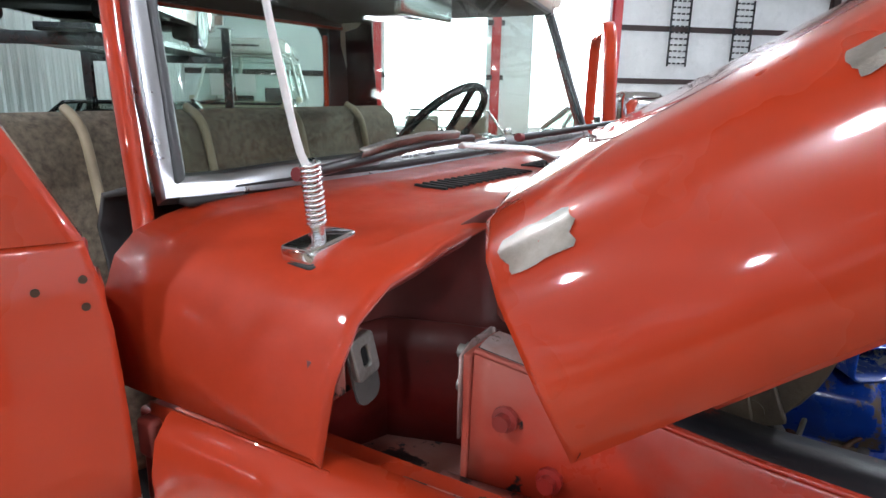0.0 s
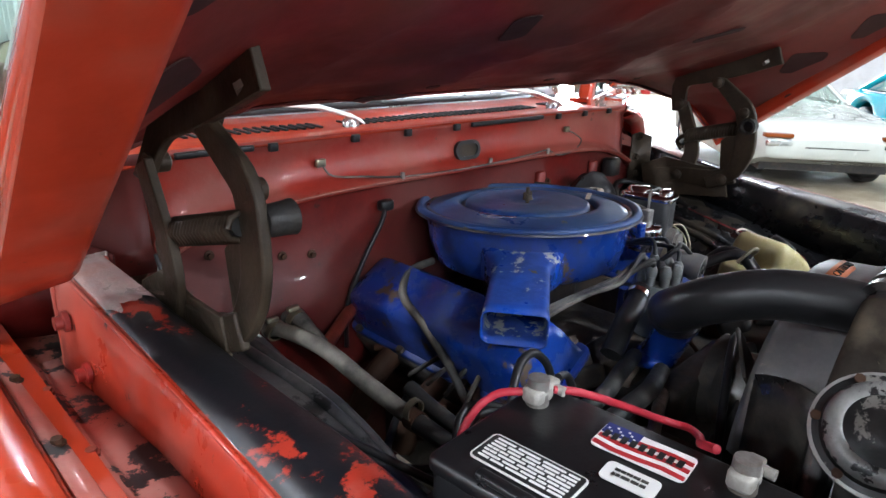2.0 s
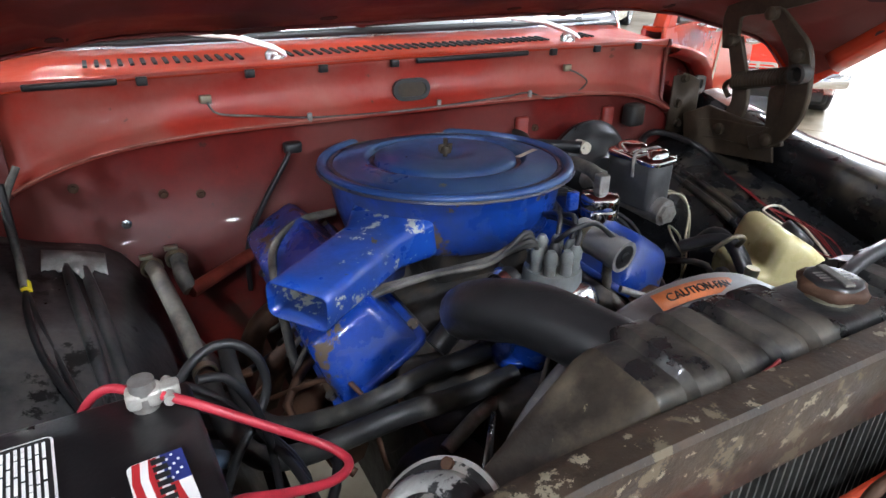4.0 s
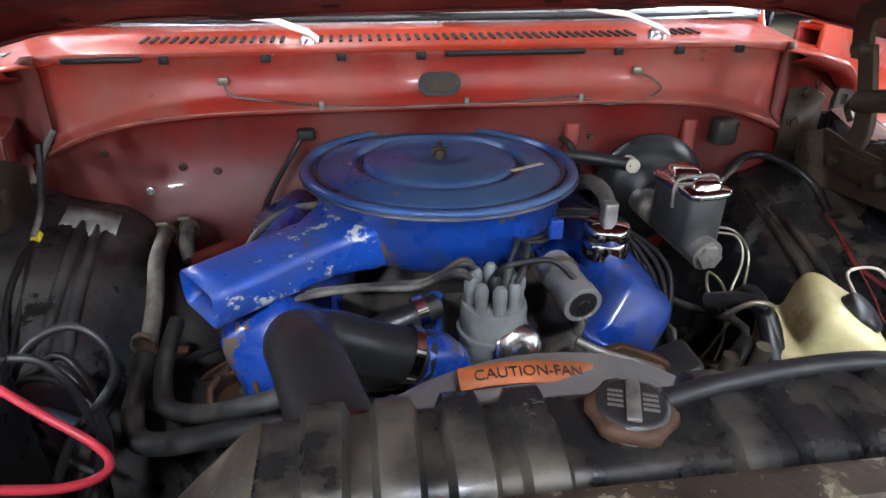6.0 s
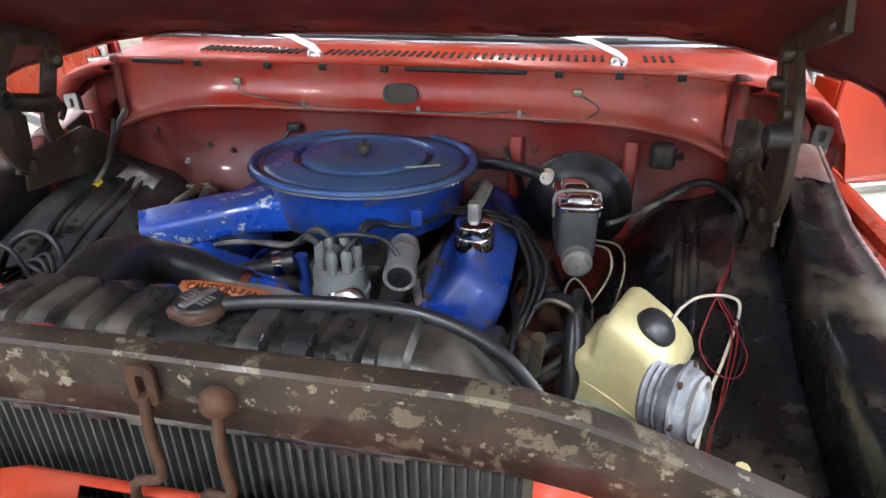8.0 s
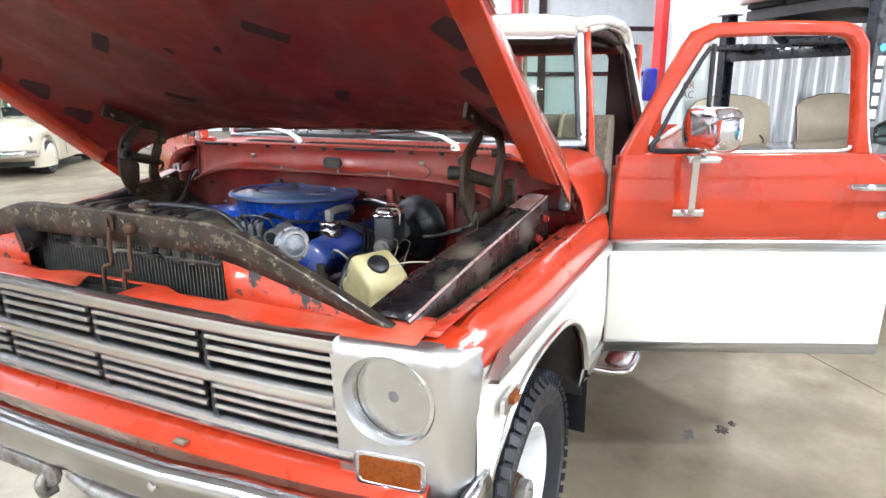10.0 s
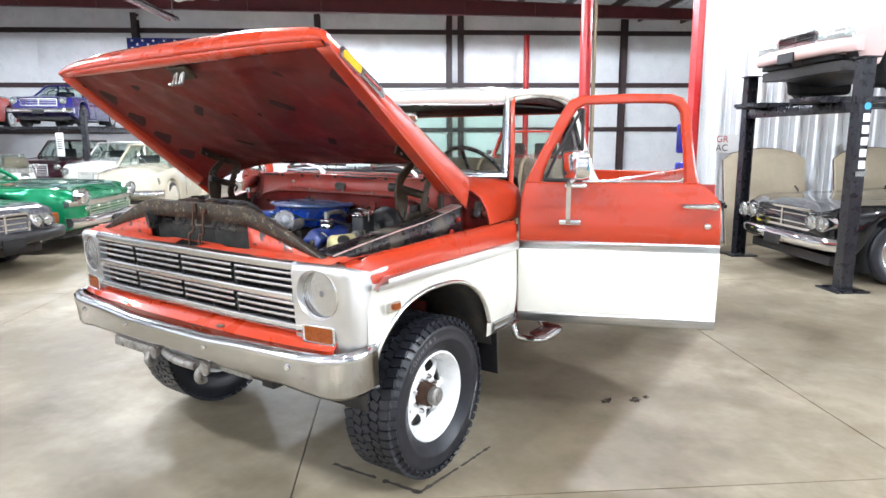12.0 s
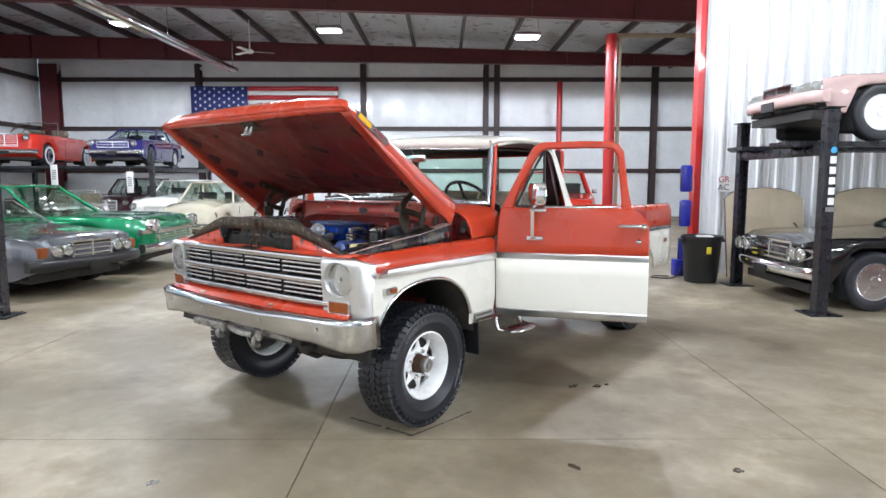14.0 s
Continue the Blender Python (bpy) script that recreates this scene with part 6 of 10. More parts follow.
for nm, s, y, turn in (("f", 1, AXLE_F, 4), ("f", -1, AXLE_F, 0), ("r", 1, AXLE_R, 0), ("r", -1, AXLE_R, 0)):
    w = empty_part("wheel", truck)
    w.matrix_basis = Matrix.Translation((s * 0.80, y, TYRE_R)) @ Matrix.Rotation(radians((0 if s > 0 else 180)), 4, "Z") @ Matrix.Rotation(radians(17 * turn), 4, "X")
    for n2, me in (("tyre", tyre_me), ("tread", tread_me), ("rim", rim_me), ("spoke_disc", disc_me)):
        ob = new(n2, me)
        ob.parent = w
    for k in range(8):
        ob = new("lug_nut", lug_me)
        ob.parent = w
        a = 2 * math.pi * k / 8
        ob.matrix_basis = Matrix.Translation((0.024, 0.082 * math.cos(a), 0.082 * math.sin(a)))
    ax = basis((0, 0, 0), (0, 1, 0), (0, 0, 1), (1, 0, 0))
    put("hub", lathe([(0.055, 0.0), (0.056, 0.06), (0.05, 0.075), (0.048, 0.075)], 20, ax), M["rust_edge"], w, "rust-brown hub")
    put("locking_hub", lathe([(0.04, 0.07), (0.044, 0.078), (0.044, 0.105), (0.036, 0.11), (0.02, 0.108), (0.018, 0.116), (0, 0.116)], 20, ax), M["steel"], w)
    put("brake_drum", lathe([(0.0, -0.05), (0.16, -0.05), (0.165, -0.012), (0.0, -0.01)], 28, ax), M["grime"], w)
    if s > 0:
        put("lettering", ring_text("COUNTRY", 0.29, 0.1275, 0.034, 20, 6.4), letters_m, w)
        put("lettering", moved(bars_of_text(0.2, 0.02, 1, random.Random(2)), Matrix.Rotation(radians(180), 4, "X") @ basis((0.129, 0, 0.3), (0, 1, 0), (0, 0, 1), (1, 0, 0))), letters_m, w)

# ---- front end: grille, lamps, bumper ----
gr = empty_part("grille", truck)
FY = 0.488


def front_y(x, z):
    return FY + 0.045 * (abs(x) / 0.95) ** 4 + (1.1 - z) * 0.06


def slat(z, dz, x0, x1, proud, name, mt, par):
    secs = []
    for k in range(9):
        x = lerp(x0, x1, k / 8)
        y = front_y(x, z)
        secs.append([(x, y + 0.015, z - dz / 2), (x, y - proud * 0.6, z - dz / 2), (x, y - proud, z - dz * 0.2), (x, y - proud * 0.8, z + dz * 0.35), (x, y - proud * 0.2, z + dz / 2), (x, y + 0.015, z + dz / 2)])
    return put(name, loft(secs, True, True), mt, par)


GX = 0.705
slat(1.096, 0.034, -0.715, 0.715, 0.016, "top_bar", M["alu"], gr)
slat(0.972, 0.034, -GX, GX, 0.02, "middle_bar", M["alu"], gr)
slat(0.850, 0.036, -0.74, 0.74, 0.02, "bottom_bar", M["alu"], gr)
cols = [(-GX, -0.378), (-0.352, -0.012), (0.012, 0.352), (0.378, GX)]
for z0 in (0.868, 0.989):
    for k in range(3):
        z = z0 + 0.022 + 0.0265 * k
        for a, b in cols:
            slat(z, 0.0135, a, b, 0.008, "slat", M["alu"], gr)
    for x in (-0.365, 0.0, 0.365):
        put("divider", box((x, front_y(x, z0 + 0.04) + 0.018, z0 + 0.046), (0.016, 0.03, 0.1)), M["rubber"], gr, bevel=0.003)
# black sheet in place of the shade behind the slats
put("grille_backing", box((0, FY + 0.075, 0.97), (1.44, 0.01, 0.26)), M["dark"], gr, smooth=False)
for k in range(9):
    put("grille_brace", box((-0.64 + 0.16 * k, FY + 0.05, 0.97), (0.01, 0.02, 0.24)), M["grime"], gr, smooth=False)

for s in (1, -1):
    hb = empty_part("headlight", truck)
    hx, hz = 0.822, 0.993
    S0, S1, Z0, Z1 = 0.706, 1.02, 0.776, 1.11

    def on_bezel(q, z, back=0.0):
        """A point of the surround: q runs over the front and round the corner to the fender."""
        x = curve(q, (0.0, 0.0), (0.9, 0.9), (0.925, 0.924), (0.945, 0.938), (0.965, 0.946), (0.985, 0.951), (1.02, 0.957))
        wrap = curve(q, (0.9, 0.0), (0.925, 0.005), (0.945, 0.018), (0.965, 0.042), (0.985, 0.075), (1.02, 0.125))
        crown = 0.02 * max(0.0, (z - 1.085) / 0.025) ** 2 if z > 1.085 else 0.0
        return (s * x, front_y(min(x, 0.9), z) - 0.012 + wrap + crown + back, z - 0.42 * max(0.0, q - 0.91) * max(0.0, (z - 0.99) / 0.12))

    angs = sorted([2 * math.pi * k / 56 for k in range(56)] + [math.atan2(zz - hz, qq - hx) % (2 * math.pi) for qq in (S0, S1) for zz in (Z0, Z1)])
    rings = [[], [], [], [], [], [], [], []]
    for a in angs:
        ca, sa = math.cos(a), math.sin(a)
        k = min((S1 - hx) / ca if ca > 1e-6 else 9, (S0 - hx) / ca if ca < -1e-6 else 9, (Z1 - hz) / sa if sa > 1e-6 else 9, (Z0 - hz) / sa if sa < -1e-6 else 9)
        rings[0].append(on_bezel(hx + 0.09 * ca, hz + 0.09 * sa, 0.04))
        rings[1].append(on_bezel(hx + 0.094 * ca, hz + 0.094 * sa, 0.008))
        rings[2].append(on_bezel(hx + 0.098 * ca, hz + 0.098 * sa, 0.0))
        for j, f in enumerate((0.25, 0.5, 0.75, 1.0)):
            r = lerp(0.098, k, f)
            rings[3 + j].append(on_bezel(hx + r * ca, hz + r * sa))
        rings[7].append(on_bezel(hx + k * ca, hz + k * sa, 0.035))
    put("bezel", loft(rings, True), M["satin"], hb, "satin bright headlight surround", sharp=50)
    hm = basis((s * hx, front_y(hx, hz) + 0.012, hz), (1, 0, 0), (0, 0, 1), (0, -1, 0))
    put("retaining_ring", lathe([(0.094, 0.0), (0.095, 0.008), (0.088, 0.011), (0.086, 0.0)], 36, hm, False), M["chrome"], hb)
    put("gasket", lathe([(0.0945, -0.004), (0.0965, 0.004), (0.0945, 0.006), (0.093, -0.004)], 36, hm, False), M["rubber"], hb)
    put("reflector", lathe([(0.087, -0.002), (0.08, -0.018), (0.065, -0.036), (0.045, -0.05), (0.02, -0.058), (0.018, -0.03), (0.0, -0.028)], 36, hm), M["reflector"], hb)
    put("lens", lathe([(0.087, 0.0), (0.084, 0.010), (0.07, 0.018), (0.045, 0.024), (0.02, 0.027), (0.0, 0.0275)], 36, hm, False), M["lamp_glass"], hb, "clear ribbed headlight glass", shadow=False)
    put("bulb_shield", lathe([(0.024, -0.02), (0.022, -0.008), (0.012, -0.002), (0, 0)], 16, hm), M["shroud"], hb)
    tl = empty_part("turn_signal", truck)
    tm = basis((s * 0.822, front_y(0.82, 0.838) - 0.014, 0.838), (0.9918, 0.128 * s, 0), (0, 0, 1), (0.128 * s, -0.9918, 0))
    put("housing", frame_ring(rrect(0.152, 0.076, 0.012), rrect(0.132, 0.058, 0.01), 0.008, tm), M["alu"], tl, bevel=0.002)
    put("lens", prism(rrect(0.133, 0.059, 0.012), 0.006, tm), M["amber"], tl)

val = empty_part("front_valance", truck)
put("panel", loft([[(x, front_y(x, 0.83) + 0.01, 0.835), (x, 0.47 + 0.05 * (abs(x) / 0.95) ** 3, 0.80), (x, 0.445 + 0.07 * (abs(x) / 0.95) ** 3, 0.785), (x, 0.47 + 0.07 * (abs(x) / 0.95) ** 3, 0.75), (x, 0.5, 0.68)] for x in [-0.9 + 0.1 * k for k in range(19)]]), M["paint"], val, thick=0.004)
for x in (-0.42, 0.3):
    put("clip", rbox((x, 0.455, 0.802), (0.035, 0.02, 0.008), 0.004), M["copper"], val)
bp = empty_part("front_bumper", truck)


def bumper_y(x):
    a = abs(x)
    return curve(a, (0, 0.372), (0.3, 0.376), (0.6, 0.39), (0.8, 0.41), (0.9, 0.435), (0.96, 0.48), (0.982, 0.54), (0.985, 0.66))


bx = [-0.985, -0.984, -0.982, -0.975, -0.96, -0.93, -0.9, -0.85, -0.8] + [-0.7 + 0.1 * k for k in range(15)] + [0.8, 0.85, 0.9, 0.93, 0.96, 0.975, 0.982, 0.984, 0.985]
ends = {0: 0.66, 1: 0.60, len(bx) - 2: 0.60, len(bx) - 1: 0.66}
secs = []
for k, x in enumerate(bx):
    y = ends.get(k, bumper_y(x))
    dip = 0.012 if abs(x) < 0.31 else (0.006 if abs(x) < 0.41 else 0.0)
    top, bot = 0.79 - dip, curve(abs(x), (0, 0.655), (0.7, 0.64), (0.985, 0.60))
    nx = 0.6 if abs(x) > 0.95 else 0.0
    sx = 1 if x > 0 else -1
    secs.append([(x - sx * nx * 0.05, y + 0.05 * (1 - nx), top - 0.004), (x - sx * nx * 0.025, y + 0.02 * (1 - nx), top), (x - sx * nx * 0.008, y + 0.005 * (1 - nx), top - 0.01), (x, y, top - 0.026), (x, y + 0.002, top - 0.04), (x - sx * nx * 0.012, y + 0.012, lerp(top, bot, 0.5)), (x - sx * nx * 0.02, y + 0.018, bot + 0.02), (x - sx * nx * 0.03, y + 0.03, bot)])
put("face_bar", loft(secs), M["old_chrome"], bp, "chrome front bumper with small dents", thick=0.004)
for x in (-0.75, -0.32, 0.28, 0.75):
    put("bolt", lathe([(0.013, 0), (0.011, 0.005), (0, 0.007)], 12, basis((x, bumper_y(x) + 0.006, 0.725), (1, 0, 0), (0, 0, 1), (0, -1, 0))), M["chrome"], bp)
put("lower_bracket", box((0.0, 0.46, 0.625), (0.95, 0.01, 0.05)), M["steel"], bp, bevel=0.004)
put("tow_bar", rbox((-0.32, 0.43, 0.61), (0.34, 0.03, 0.045), 0.008), M["steel"], bp)
for x in (-0.18, 0.2):
    put("tow_hook", tube([(x, 0.5, 0.61), (x, 0.43, 0.605), (x, 0.40, 0.585), (x, 0.405, 0.555), (x, 0.435, 0.55)], 0.016, 8, 4), M["steel"], bp)
    put("hook_bolt", lathe([(0.03, 0), (0.03, 0.012), (0.012, 0.016), (0, 0.016)], 14, basis((x + 0.03, 0.42, 0.61), (1, 0, 0), (0, 0, 1), (0, -1, 0))), M["steel"], bp)
put("bracket_link", tube([(-0.1, 0.44, 0.615), (0.0, 0.43, 0.6), (0.15, 0.43, 0.6)], 0.02, 6, 3), M["steel"], bp)

# header panel behind the grille, with openings round the hood catch
hd = empty_part("header_panel", truck)
def header_rear(x):
    """Rear edge of the header panel: it dips in front of the core on both sides of the catch opening."""
    return curve(abs(x), (0, 0.578), (0.17, 0.578), (0.235, 0.554), (0.37, 0.557), (0.395, 0.6), (0.9, 0.6))


secs = []
xs = [-0.872, -0.8, -0.7, -0.5, -0.42, -0.395, -0.37, -0.3, -0.235, -0.2, -0.17, "l", 0.0, "r", 0.17, 0.2, 0.235, 0.3, 0.37, 0.395, 0.42, 0.5, 0.7, 0.8, 0.872]
for x in xs:
    row = []
    for j in range(8):
        rear = 0.578 if isinstance(x, str) else header_rear(x)
        y = min(rear, (0.49, 0.496, 0.502, 0.52, 0.545, 0.566, lerp(0.566, rear, 0.5), rear)[j])
        side = {"l": lerp(-0.062, -0.1, (y - 0.502) / 0.064), "r": lerp(0.076, 0.11, (y - 0.502) / 0.064)}
        xv = side[x] if isinstance(x, str) else x
        row.append((xv, y + 0.045 * (abs(xv) / 0.95) ** 4, 1.112 + curve(y, (0.49, -0.014), (0.502, -0.002), (0.53, 0.005), (0.6, 0.012))))
    secs.append(row)
V, F = loft(secs)
keep = [f for f in F if not (-0.09 < sum(V[i][0] for i in f) / 4 < 0.1 and 0.503 < sum(V[i][1] for i in f) / 4 < 0.566)]
put("panel", (V, keep), M["header_paint"], hd, "dull orange-red header panel", thick=0.004)
# radiator support: rusted arched band over the core, red flanks below
sup = empty_part("radiator_support", truck)


def sup_z(x):
    a = abs(x)
    return curve(a, (0, 1.295), (0.31, 1.293), (0.36, 1.288), (0.41, 1.277), (0.48, 1.252), (0.56, 1.22), (0.645, 1.186), (0.75, 1.138), (0.8, 1.12))


def sup_low(x):
    return curve(abs(x), (0, 1.22), (0.31, 1.216), (0.38, 1.207), (0.48, 1.186), (0.61, 1.155), (0.7, 1.13), (0.8, 1.106))


xx = [-0.8 + 0.04 * k for k in range(41)]
put("arched_band", loft([[(x, 0.574, sup_low(x)), (x, 0.571, lerp(sup_low(x), sup_z(x), 0.5)), (x, 0.571, max(1.108, sup_z(x) - 0.004)), (x, 0.574, sup_z(x)), (x, 0.59, sup_z(x) + 0.001), (x, 0.6, sup_z(x) - 0.002), (x, 0.602, sup_z(x) - 0.012)] for x in xx]), M["rust"], sup, "rusty brown arched radiator support", thick=0.003, sharp=22)
for s in (1, -1):
    fl = [[(s * x, 0.584, 1.07), (s * x, 0.578, sup_low(x) + 0.01)] for x in [0.362 + 0.04 * k for k in range(11)]]
    put("flank", loft(fl), M["paint_chipped"], sup, thick=0.004)
    put("lower_flank", box((s * 0.62, 0.6, 0.9), (0.5, 0.01, 0.4)), M["under"], sup)
# hood catch brackets
for x, top, kink in ((0.012, 1.268, -0.03), (0.082, 1.258, -0.025)):
    c = empty_part("hood_catch", truck)
    put("strap", tube([(x, 0.562, top - 0.01), (x, 0.556, top - 0.06), (x + 0.004, 0.552, top - 0.1), (x + kink, 0.553, 1.15), (x + kink * 1.1, 0.553, 1.08)], 0.0055, 6, 4), M["rust_edge"], c)
    if kink == -0.03:
        put("eye", frame_ring(rrect(0.028, 0.044, 0.008), rrect(0.01, 0.022, 0.004), 0.004, basis((x, 0.566, top), (1, 0, 0), (0, 0, 1), (0, -1, 0))), M["rust_edge"], c)
    else:
        put("bolt", lathe([(0.016, 0), (0.016, 0.008), (0.011, 0.016), (0, 0.018)], 10, basis((x, 0.57, top), (1, 0, 0), (0, 0, 1), (0, -1, 0))), M["rust_edge"], c)

# ==== engine bay ====
eng = empty_part("engine_block", truck)
put("block", rbox((-0.02, 1.24, 0.82), (0.42, 0.6, 0.34), 0.03), M["grime"], eng)
put("intake_manifold", loft([[(-0.02 + dx * k, y, 1.0 + dz) for dx, dz in ((-0.17, -0.06), (-0.13, 0.0), (-0.05, 0.035), (0.05, 0.035), (0.13, 0.0), (0.17, -0.06))] for y, k in ((1.0, 0.75), (1.06, 1.0), (1.4, 1.0), (1.46, 0.8))], False, True), M["cast"], eng, thick=0.02)
put("carburettor", rbox((-0.015, 1.3, 1.08), (0.13, 0.16, 0.1), 0.02), M["cast"], eng)
put("oil_pan", rbox((-0.02, 1.15, 0.6), (0.3, 0.7, 0.16), 0.04), M["grime"], eng)
put("gearbox", rbox((-0.02, 1.75, 0.72), (0.3, 0.5, 0.3), 0.06), M["grime"], eng)
put("timing_cover", rbox((-0.02, 0.93, 0.88), (0.26, 0.05, 0.3), 0.02), M["cast"], eng)
for s in (1, -1):
    cx = 0.21 if s > 0 else -0.262
    tilt = radians(33) * s
    hd2 = empty_part("valve_cover", truck)
    vm = Matrix.Translation((cx, 1.27, 1.035)) @ Matrix.Rotation(tilt, 4, "Y")
    secs = []
    for y, k in ((-0.226, 0.0), (-0.222, 0.3), (-0.208, 0.82), (-0.196, 0.96), (-0.18, 1.0), (0.18, 1.0), (0.2, 0.93), (0.212, 0.8), (0.225, 0.3)):
        w, h = (0.06 if s > 0 else 0.07) * (0.93 + 0.07 * k), 0.088 * max(0.25, k)
        secs.append([tuple(vm @ Vector((x * w, y, z * h))) for x, z in ((-1.0, -0.1), (-0.97, 0.2), (-0.8, 0.82), (-0.7, 0.96), (-0.56, 1.0), (0, 1.015), (0.56, 1.0), (0.7, 0.96), (0.8, 0.82), (0.97, 0.2), (1.0, -0.1))])
    put("cover", loft(secs, False, True), M["blue"], hd2, "blue enamelled valve cover")
    put("gasket_flange", rbox((0, 0, -0.008), (0.145 if s > 0 else 0.162, 0.47, 0.012), 0.02, 3, vm), M["blue"], hd2)
    put("cylinder_head", rbox((0, 0, -0.08), (0.17, 0.46, 0.13), 0.02, 3, vm), M["cast"], hd2)
    put("exhaust_manifold", tube([tuple(vm @ Vector((s * 0.12, y, -0.1))) for y in (-0.2, -0.1, 0.0, 0.1, 0.2)], 0.035, 8, 3), M["rust_edge"], hd2)
    for y in (-0.2, -0.08, 0.08, 0.2):
        for sx in (-1, 1):
            put("bolt", lathe([(0.008, 0), (0.008, 0.008), (0, 0.009)], 6, vm @ Matrix.Translation((sx * (0.067 if s > 0 else 0.075), y, -0.002))), M["cast"], hd2)

rb_ = empty_part("alternator_bracket", truck)
put("plate", prism([(0.136, 1.07), (0.18, 1.085), (0.235, 1.06), (0.256, 1.045), (0.25, 1.005), (0.232, 0.992), (0.2, 1.01), (0.165, 1.035)], 0.012, basis((0, 1.0, 0), (1, 0, 0), (0, 0, 1), (0, -1, 0))), M["rust_edge"], rb_, "rusty brown bracket plate", bevel=0.003)
put("brace", tube([(0.12, 1.0, 1.09), (0.16, 0.985, 1.075), (0.21, 0.985, 1.055), (0.245, 0.99, 1.035)], 0.006, 8, 3), M["steel"], rb_)
for x, z in ((0.152, 1.063), (0.236, 1.04), (0.226, 1.008)):
    put("bolt", lathe([(0.009, 0), (0.009, 0.008), (0.006, 0.009), (0.006, 0.014), (0, 0.014)], 6, to_axis((x, 0.988, z), (0, -1, 0))), M["steel"], rb_)

# air cleaner
ac = empty_part("air_cleaner", truck)
AC = Vector((-0.022, 1.313, 0))
am = Matrix.Translation((AC.x, AC.y, 1.17)) @ Matrix.Rotation(radians(-2.5), 4, "X") @ Matrix.Rotation(radians(0.8), 4, "Y") @ Matrix.Diagonal((0.968, 0.968, 1, 1)) @ Matrix.Translation((0, 0, -1.158))
put("lid", lathe([(0.217, 1.203), (0.226, 1.206), (0.2285, 1.212), (0.2265, 1.2172), (0.2215, 1.2188), (0.2155, 1.2175), (0.2125, 1.21), (0.203, 1.2095), (0.2, 1.2125), (0.19, 1.214), (0.156, 1.2205), (0.147, 1.222), (0.142, 1.2205), (0.139, 1.21), (0.1285, 1.209), (0.1255, 1.2205), (0.12, 1.223), (0.108, 1.2245), (0.06, 1.226), (0.036, 1.2235), (0.027, 1.2185), (0.0, 1.218)], 80, am), M["blue_lid"], ac, "worn blue lid with circular grooves", sharp=60)
# black outer rim, then two dark rings that paint the grooves' shade
for r, z, w in ((0.2285, 1.2085, 0.003), (0.2045, 1.2105, 0.0045), (0.1325, 1.2095, 0.005)):
    put("groove_grime", lathe([(r - w, z - 0.002), (r - 0.6 * w, z + 0.6 * w), (r + 0.6 * w, z + 0.6 * w), (r + w, z - 0.002)], 64, am, False), M["lid_rim_shade"], ac)
put("body", lathe([(0.0, 1.095), (0.15, 1.095), (0.17, 1.1), (0.19, 1.112), (0.202, 1.15), (0.208, 1.19), (0.212, 1.203), (0.19, 1.205)], 56, am), M["blue"], ac)
put("stud", tube([tuple(am @ Vector((0, 0, 1.215))), tuple(am @ Vector((0, 0, 1.25)))], 0.0042, 8, 1), M["hinge"], ac)
put("wing_nut", join(lathe([(0.011, 1.225), (0.009, 1.236), (0, 1.236)], 10, am), box((0, 0, 1.234), (0.026, 0.004, 0.012), am)), M["hinge"], ac)
sd = Vector((-0.81, -0.586, 0)).normalized()
sp = Vector((-sd.y, sd.x, 0))
secs = []
for d, w, zt, h in ((0.12, 0.075, 1.196, 0.064), (0.185, 0.072, 1.195, 0.066), (0.212, 0.06, 1.191, 0.062), (0.24, 0.0485, 1.186, 0.056), (0.39, 0.048, 1.178, 0.0515), (0.42, 0.0485, 1.1765, 0.052)):
    ring = []
    for px, pz in rrect(2 * w, h, 0.012, 3):
        ring.append(tuple(AC + sd * d + sp * px + Vector((0, 0, zt - h / 2 + pz))))
    secs.append(ring)
put("snorkel", loft(secs, True), M["blue_chip"], ac, "chipped blue intake snorkel", thick=0.0025)
# black plate for the shade inside the snorkel
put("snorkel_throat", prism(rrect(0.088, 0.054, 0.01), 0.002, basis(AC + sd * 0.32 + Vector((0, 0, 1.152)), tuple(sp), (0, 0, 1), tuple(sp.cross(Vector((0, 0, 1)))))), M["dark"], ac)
put("snorkel_belly", loft([[tuple(AC + sd * d + sp * px + Vector((0, 0, z))) for px, z in ((-0.035, 1.13), (-0.03, zz), (0.03, zz), (0.035, 1.13))] for d, zz in ((0.2, 1.098), (0.29, 1.102), (0.34, 1.124))]), M["blue"], ac, thick=0.003)
mark_m = am @ Matrix.Translation((0.135, -0.06, 1.2225)) @ Matrix.Rotation(radians(28), 4, "Z")
put("paint_marks", moved(bars_of_text(0.07, 0.02, 1, random.Random(9)), mark_m), M["white_wire"], ac)
put("clip", rbox((0.125, 1.14, 1.185), (0.02, 0.012, 0.03), 0.003), M["blue"], ac)
put("breather_hose", tube([(0.2, 1.33, 1.17), (0.225, 1.28, 1.195), (0.226, 1.22, 1.2), (0.219, 1.185, 1.195)], 0.0125, 8, 5), M["rubber_dusty"], ac)

# oil filler
of = empty_part("oil_filler_cap", truck)
put("neck", lathe([(0.032, 1.07), (0.032, 1.125), (0, 1.125)], 20, Matrix.Translation((0.219, 1.178, 0))), M["blue"], of)
put("cap", lathe([(0.033, 1.118), (0.036, 1.12), (0.036, 1.142), (0.0335, 1.146), (0.0355, 1.149), (0.0355, 1.166), (0.031, 1.171), (0, 1.172)], 28, Matrix.Translation((0.219, 1.178, 0))), M["chrome"], of)
put("stub", rbox((0.219, 1.178, 1.188), (0.022, 0.022, 0.034), 0.005), M["steel"], of)

